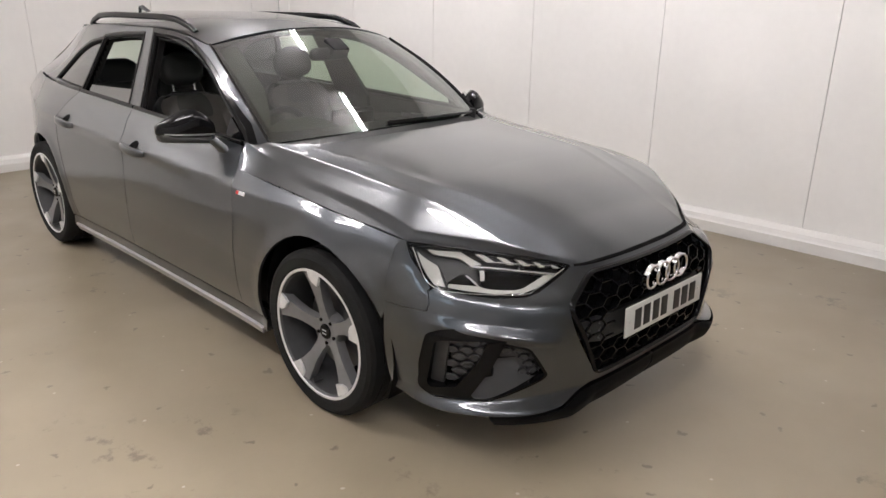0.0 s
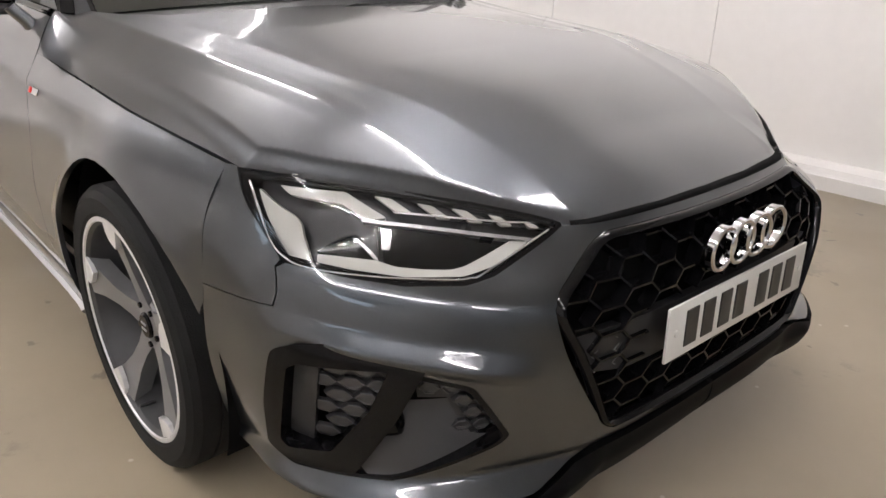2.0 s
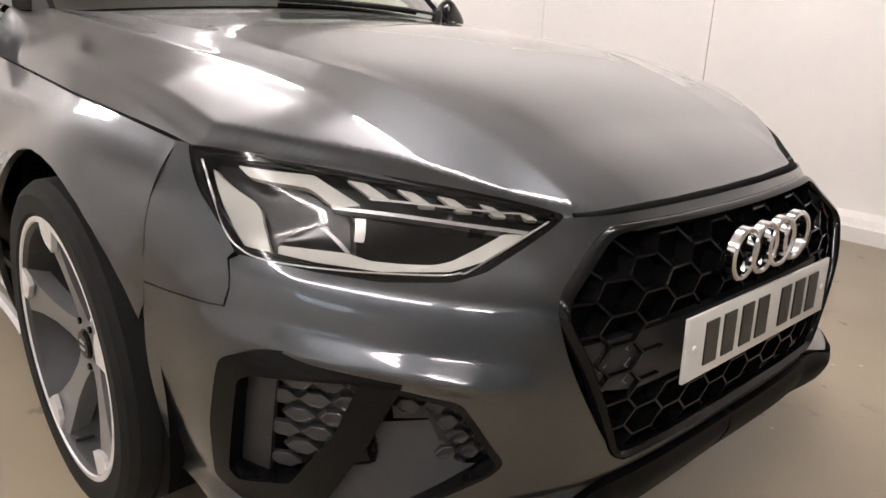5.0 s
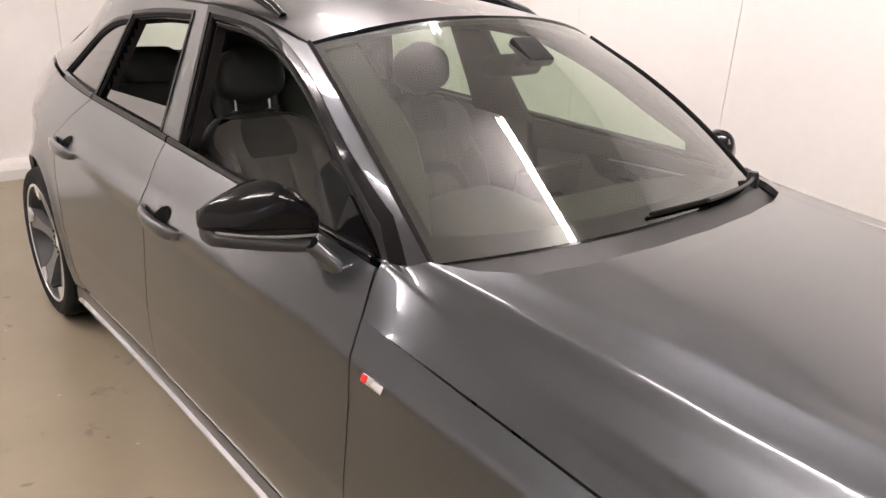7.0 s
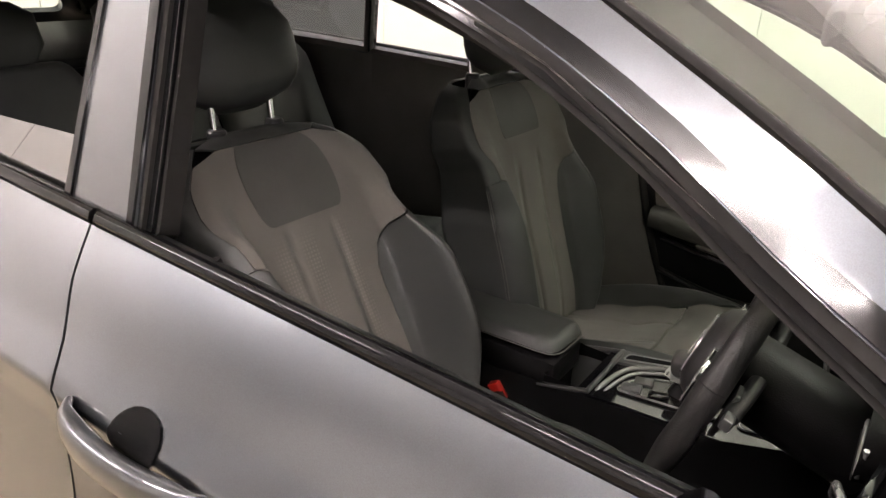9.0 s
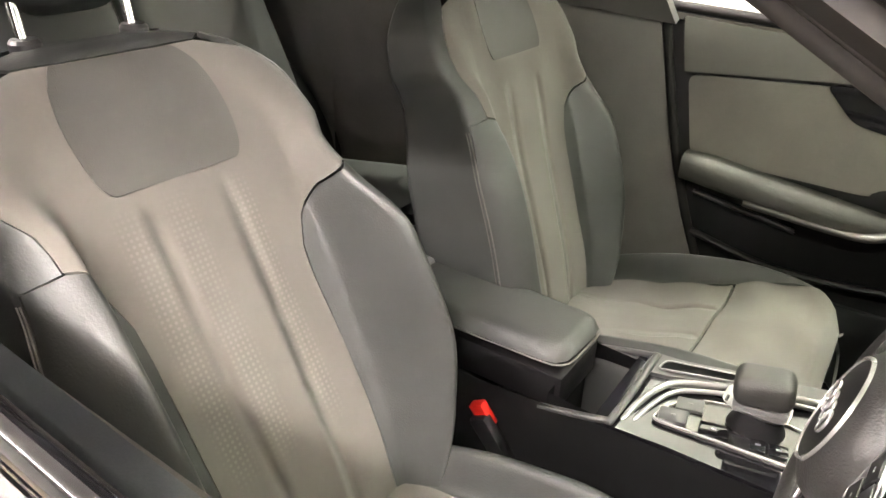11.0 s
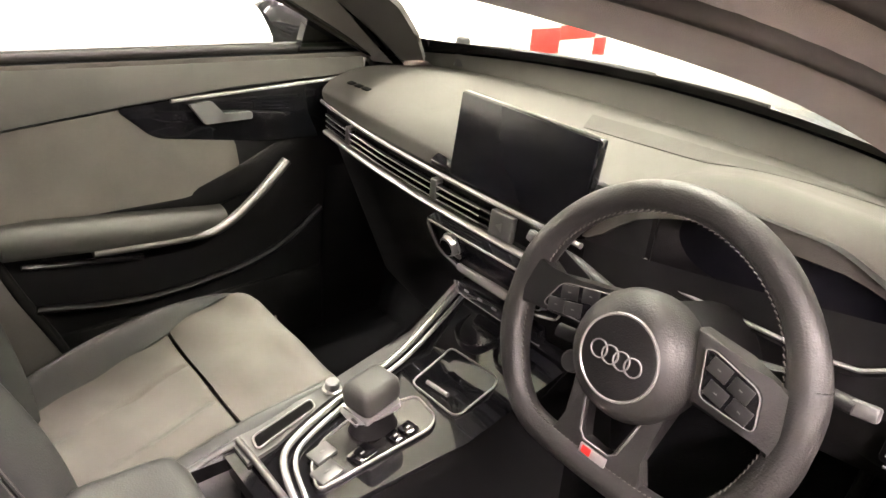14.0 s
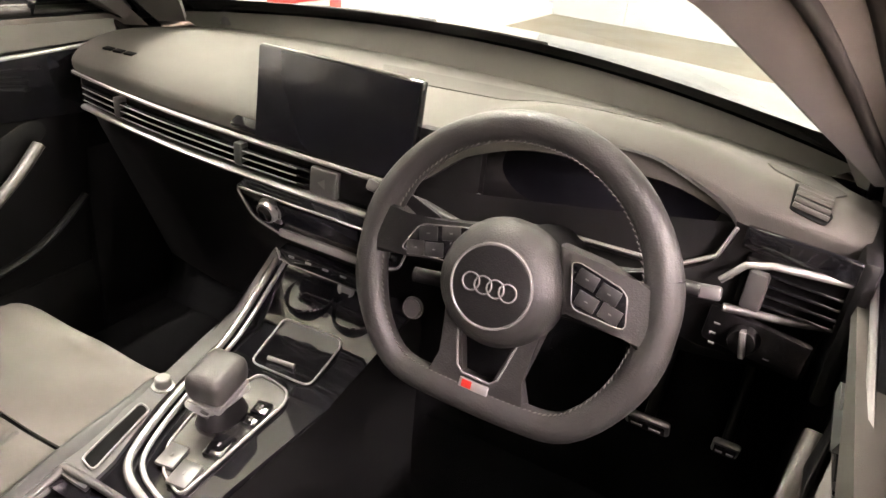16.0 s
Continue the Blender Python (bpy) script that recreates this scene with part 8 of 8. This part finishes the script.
lathe("start_button", [(0, 0.006), (0.013, 0.006), (0.0145, 0.004), (0.016, 0.004), (0.017, 0)], GREYKEY, cn, "round start button", Matrix.Translation((-0.862, -0.135, 0.655)) @ pose(0, 0, 0, 0, -75, 0), 28)
# open bin ahead of the armrest
bm = bmesh.new()
lipv = [(-1.372, -0.082), (-1.285, -0.086), (-1.285, 0.066), (-1.372, 0.072)]
prism(bm, lipv, 0.40, 0.548)
bmesh.ops.delete(bm, geom=[max(bm.faces, key=lambda f: f.calc_center_median().z)], context="FACES")
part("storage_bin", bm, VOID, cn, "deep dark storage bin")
tube("bin_rim", curve_points([con(-1.378, -0.094, -0.012), con(-1.288, -0.094, 0.002), con(-1.276, -0.080, 0.006), con(-1.276, 0.062, 0.008), con(-1.288, 0.080, 0.004), con(-1.378, 0.080, -0.01)], 30), 0.0055, GREYKEY, cn, "satin grey bin surround", n=8, ry=0.0045)
arm = pillow("armrest_lid", [(-1.664, -0.070), (-1.362, -0.060), (-1.358, 0.072), (-1.664, 0.080)], (0, 0, 0.572), (1, 0, 0), (0, 1, 0), (0, 0, 1), lambda u, v: 0.036 - 1.2 * (v - 0.008) ** 2 - 0.05 * (u + 1.50) ** 2, LEATHER, cn, "padded leather armrest", 0.022, 0.012, 0.034)
tube("armrest_seam", [(x, y, 0.578) for x, y in rounded([(-1.664, -0.071), (-1.361, -0.061), (-1.357, 0.073), (-1.664, 0.081)], 0.034, 4)], 0.0016, STITCH, arm, "pale stitching", closed=True, n=5)
box("armrest_base", (0.30, 0.13, 0.06), pose(-1.512, 0.005, 0.530), HARD, cn, "", 0.01)
box("armrest_hinge", (0.03, 0.15, 0.02), pose(-1.665, 0.005, 0.600), CABIN_SATIN, cn, "satin hinge cover", 0.006)
bk = new("seat_belt_buckle")
bk.parent = car
tagged(bk, "black seat belt buckle with a red release")
box("buckle_body", (0.030, 0.022, 0.095), Matrix.Translation((-1.430, -0.118, 0.455)) @ pose(0, 0, 0, 10, -30, 0), HARD, bk, "black buckle body", 0.006)
box("release_button", (0.024, 0.016, 0.042), Matrix.Translation((-1.450, -0.118, 0.494)) @ pose(0, 0, 0, 10, -30, 0), SIGNAL, bk, "red release button", 0.003)
# interior mirror
im = new("interior_mirror")
im.parent = car
tagged(im, "black interior mirror on the windscreen")
blob("mirror_housing", [((-1.02, y, 1.235), (0.018 * e, 0, 0.006 * e), (0, 0, 0.032 * e)) for y, e in ((-0.115, 0.5), (-0.10, 0.9), (0.0, 1.0), (0.10, 0.9), (0.115, 0.5))], HARD, im, "", 20, 3)
tube("mirror_arm", [(-1.0, 0, 1.24), (-0.96, 0, 1.275), (-0.95, 0, 1.29)], 0.012, HARD, im, "", n=10)
box("sensor_box", (0.10, 0.10, 0.03), Matrix.Translation((-0.955, 0, 1.278)) @ pose(0, 0, 0, 0, 32, 0), HARD, im, "", 0.01)
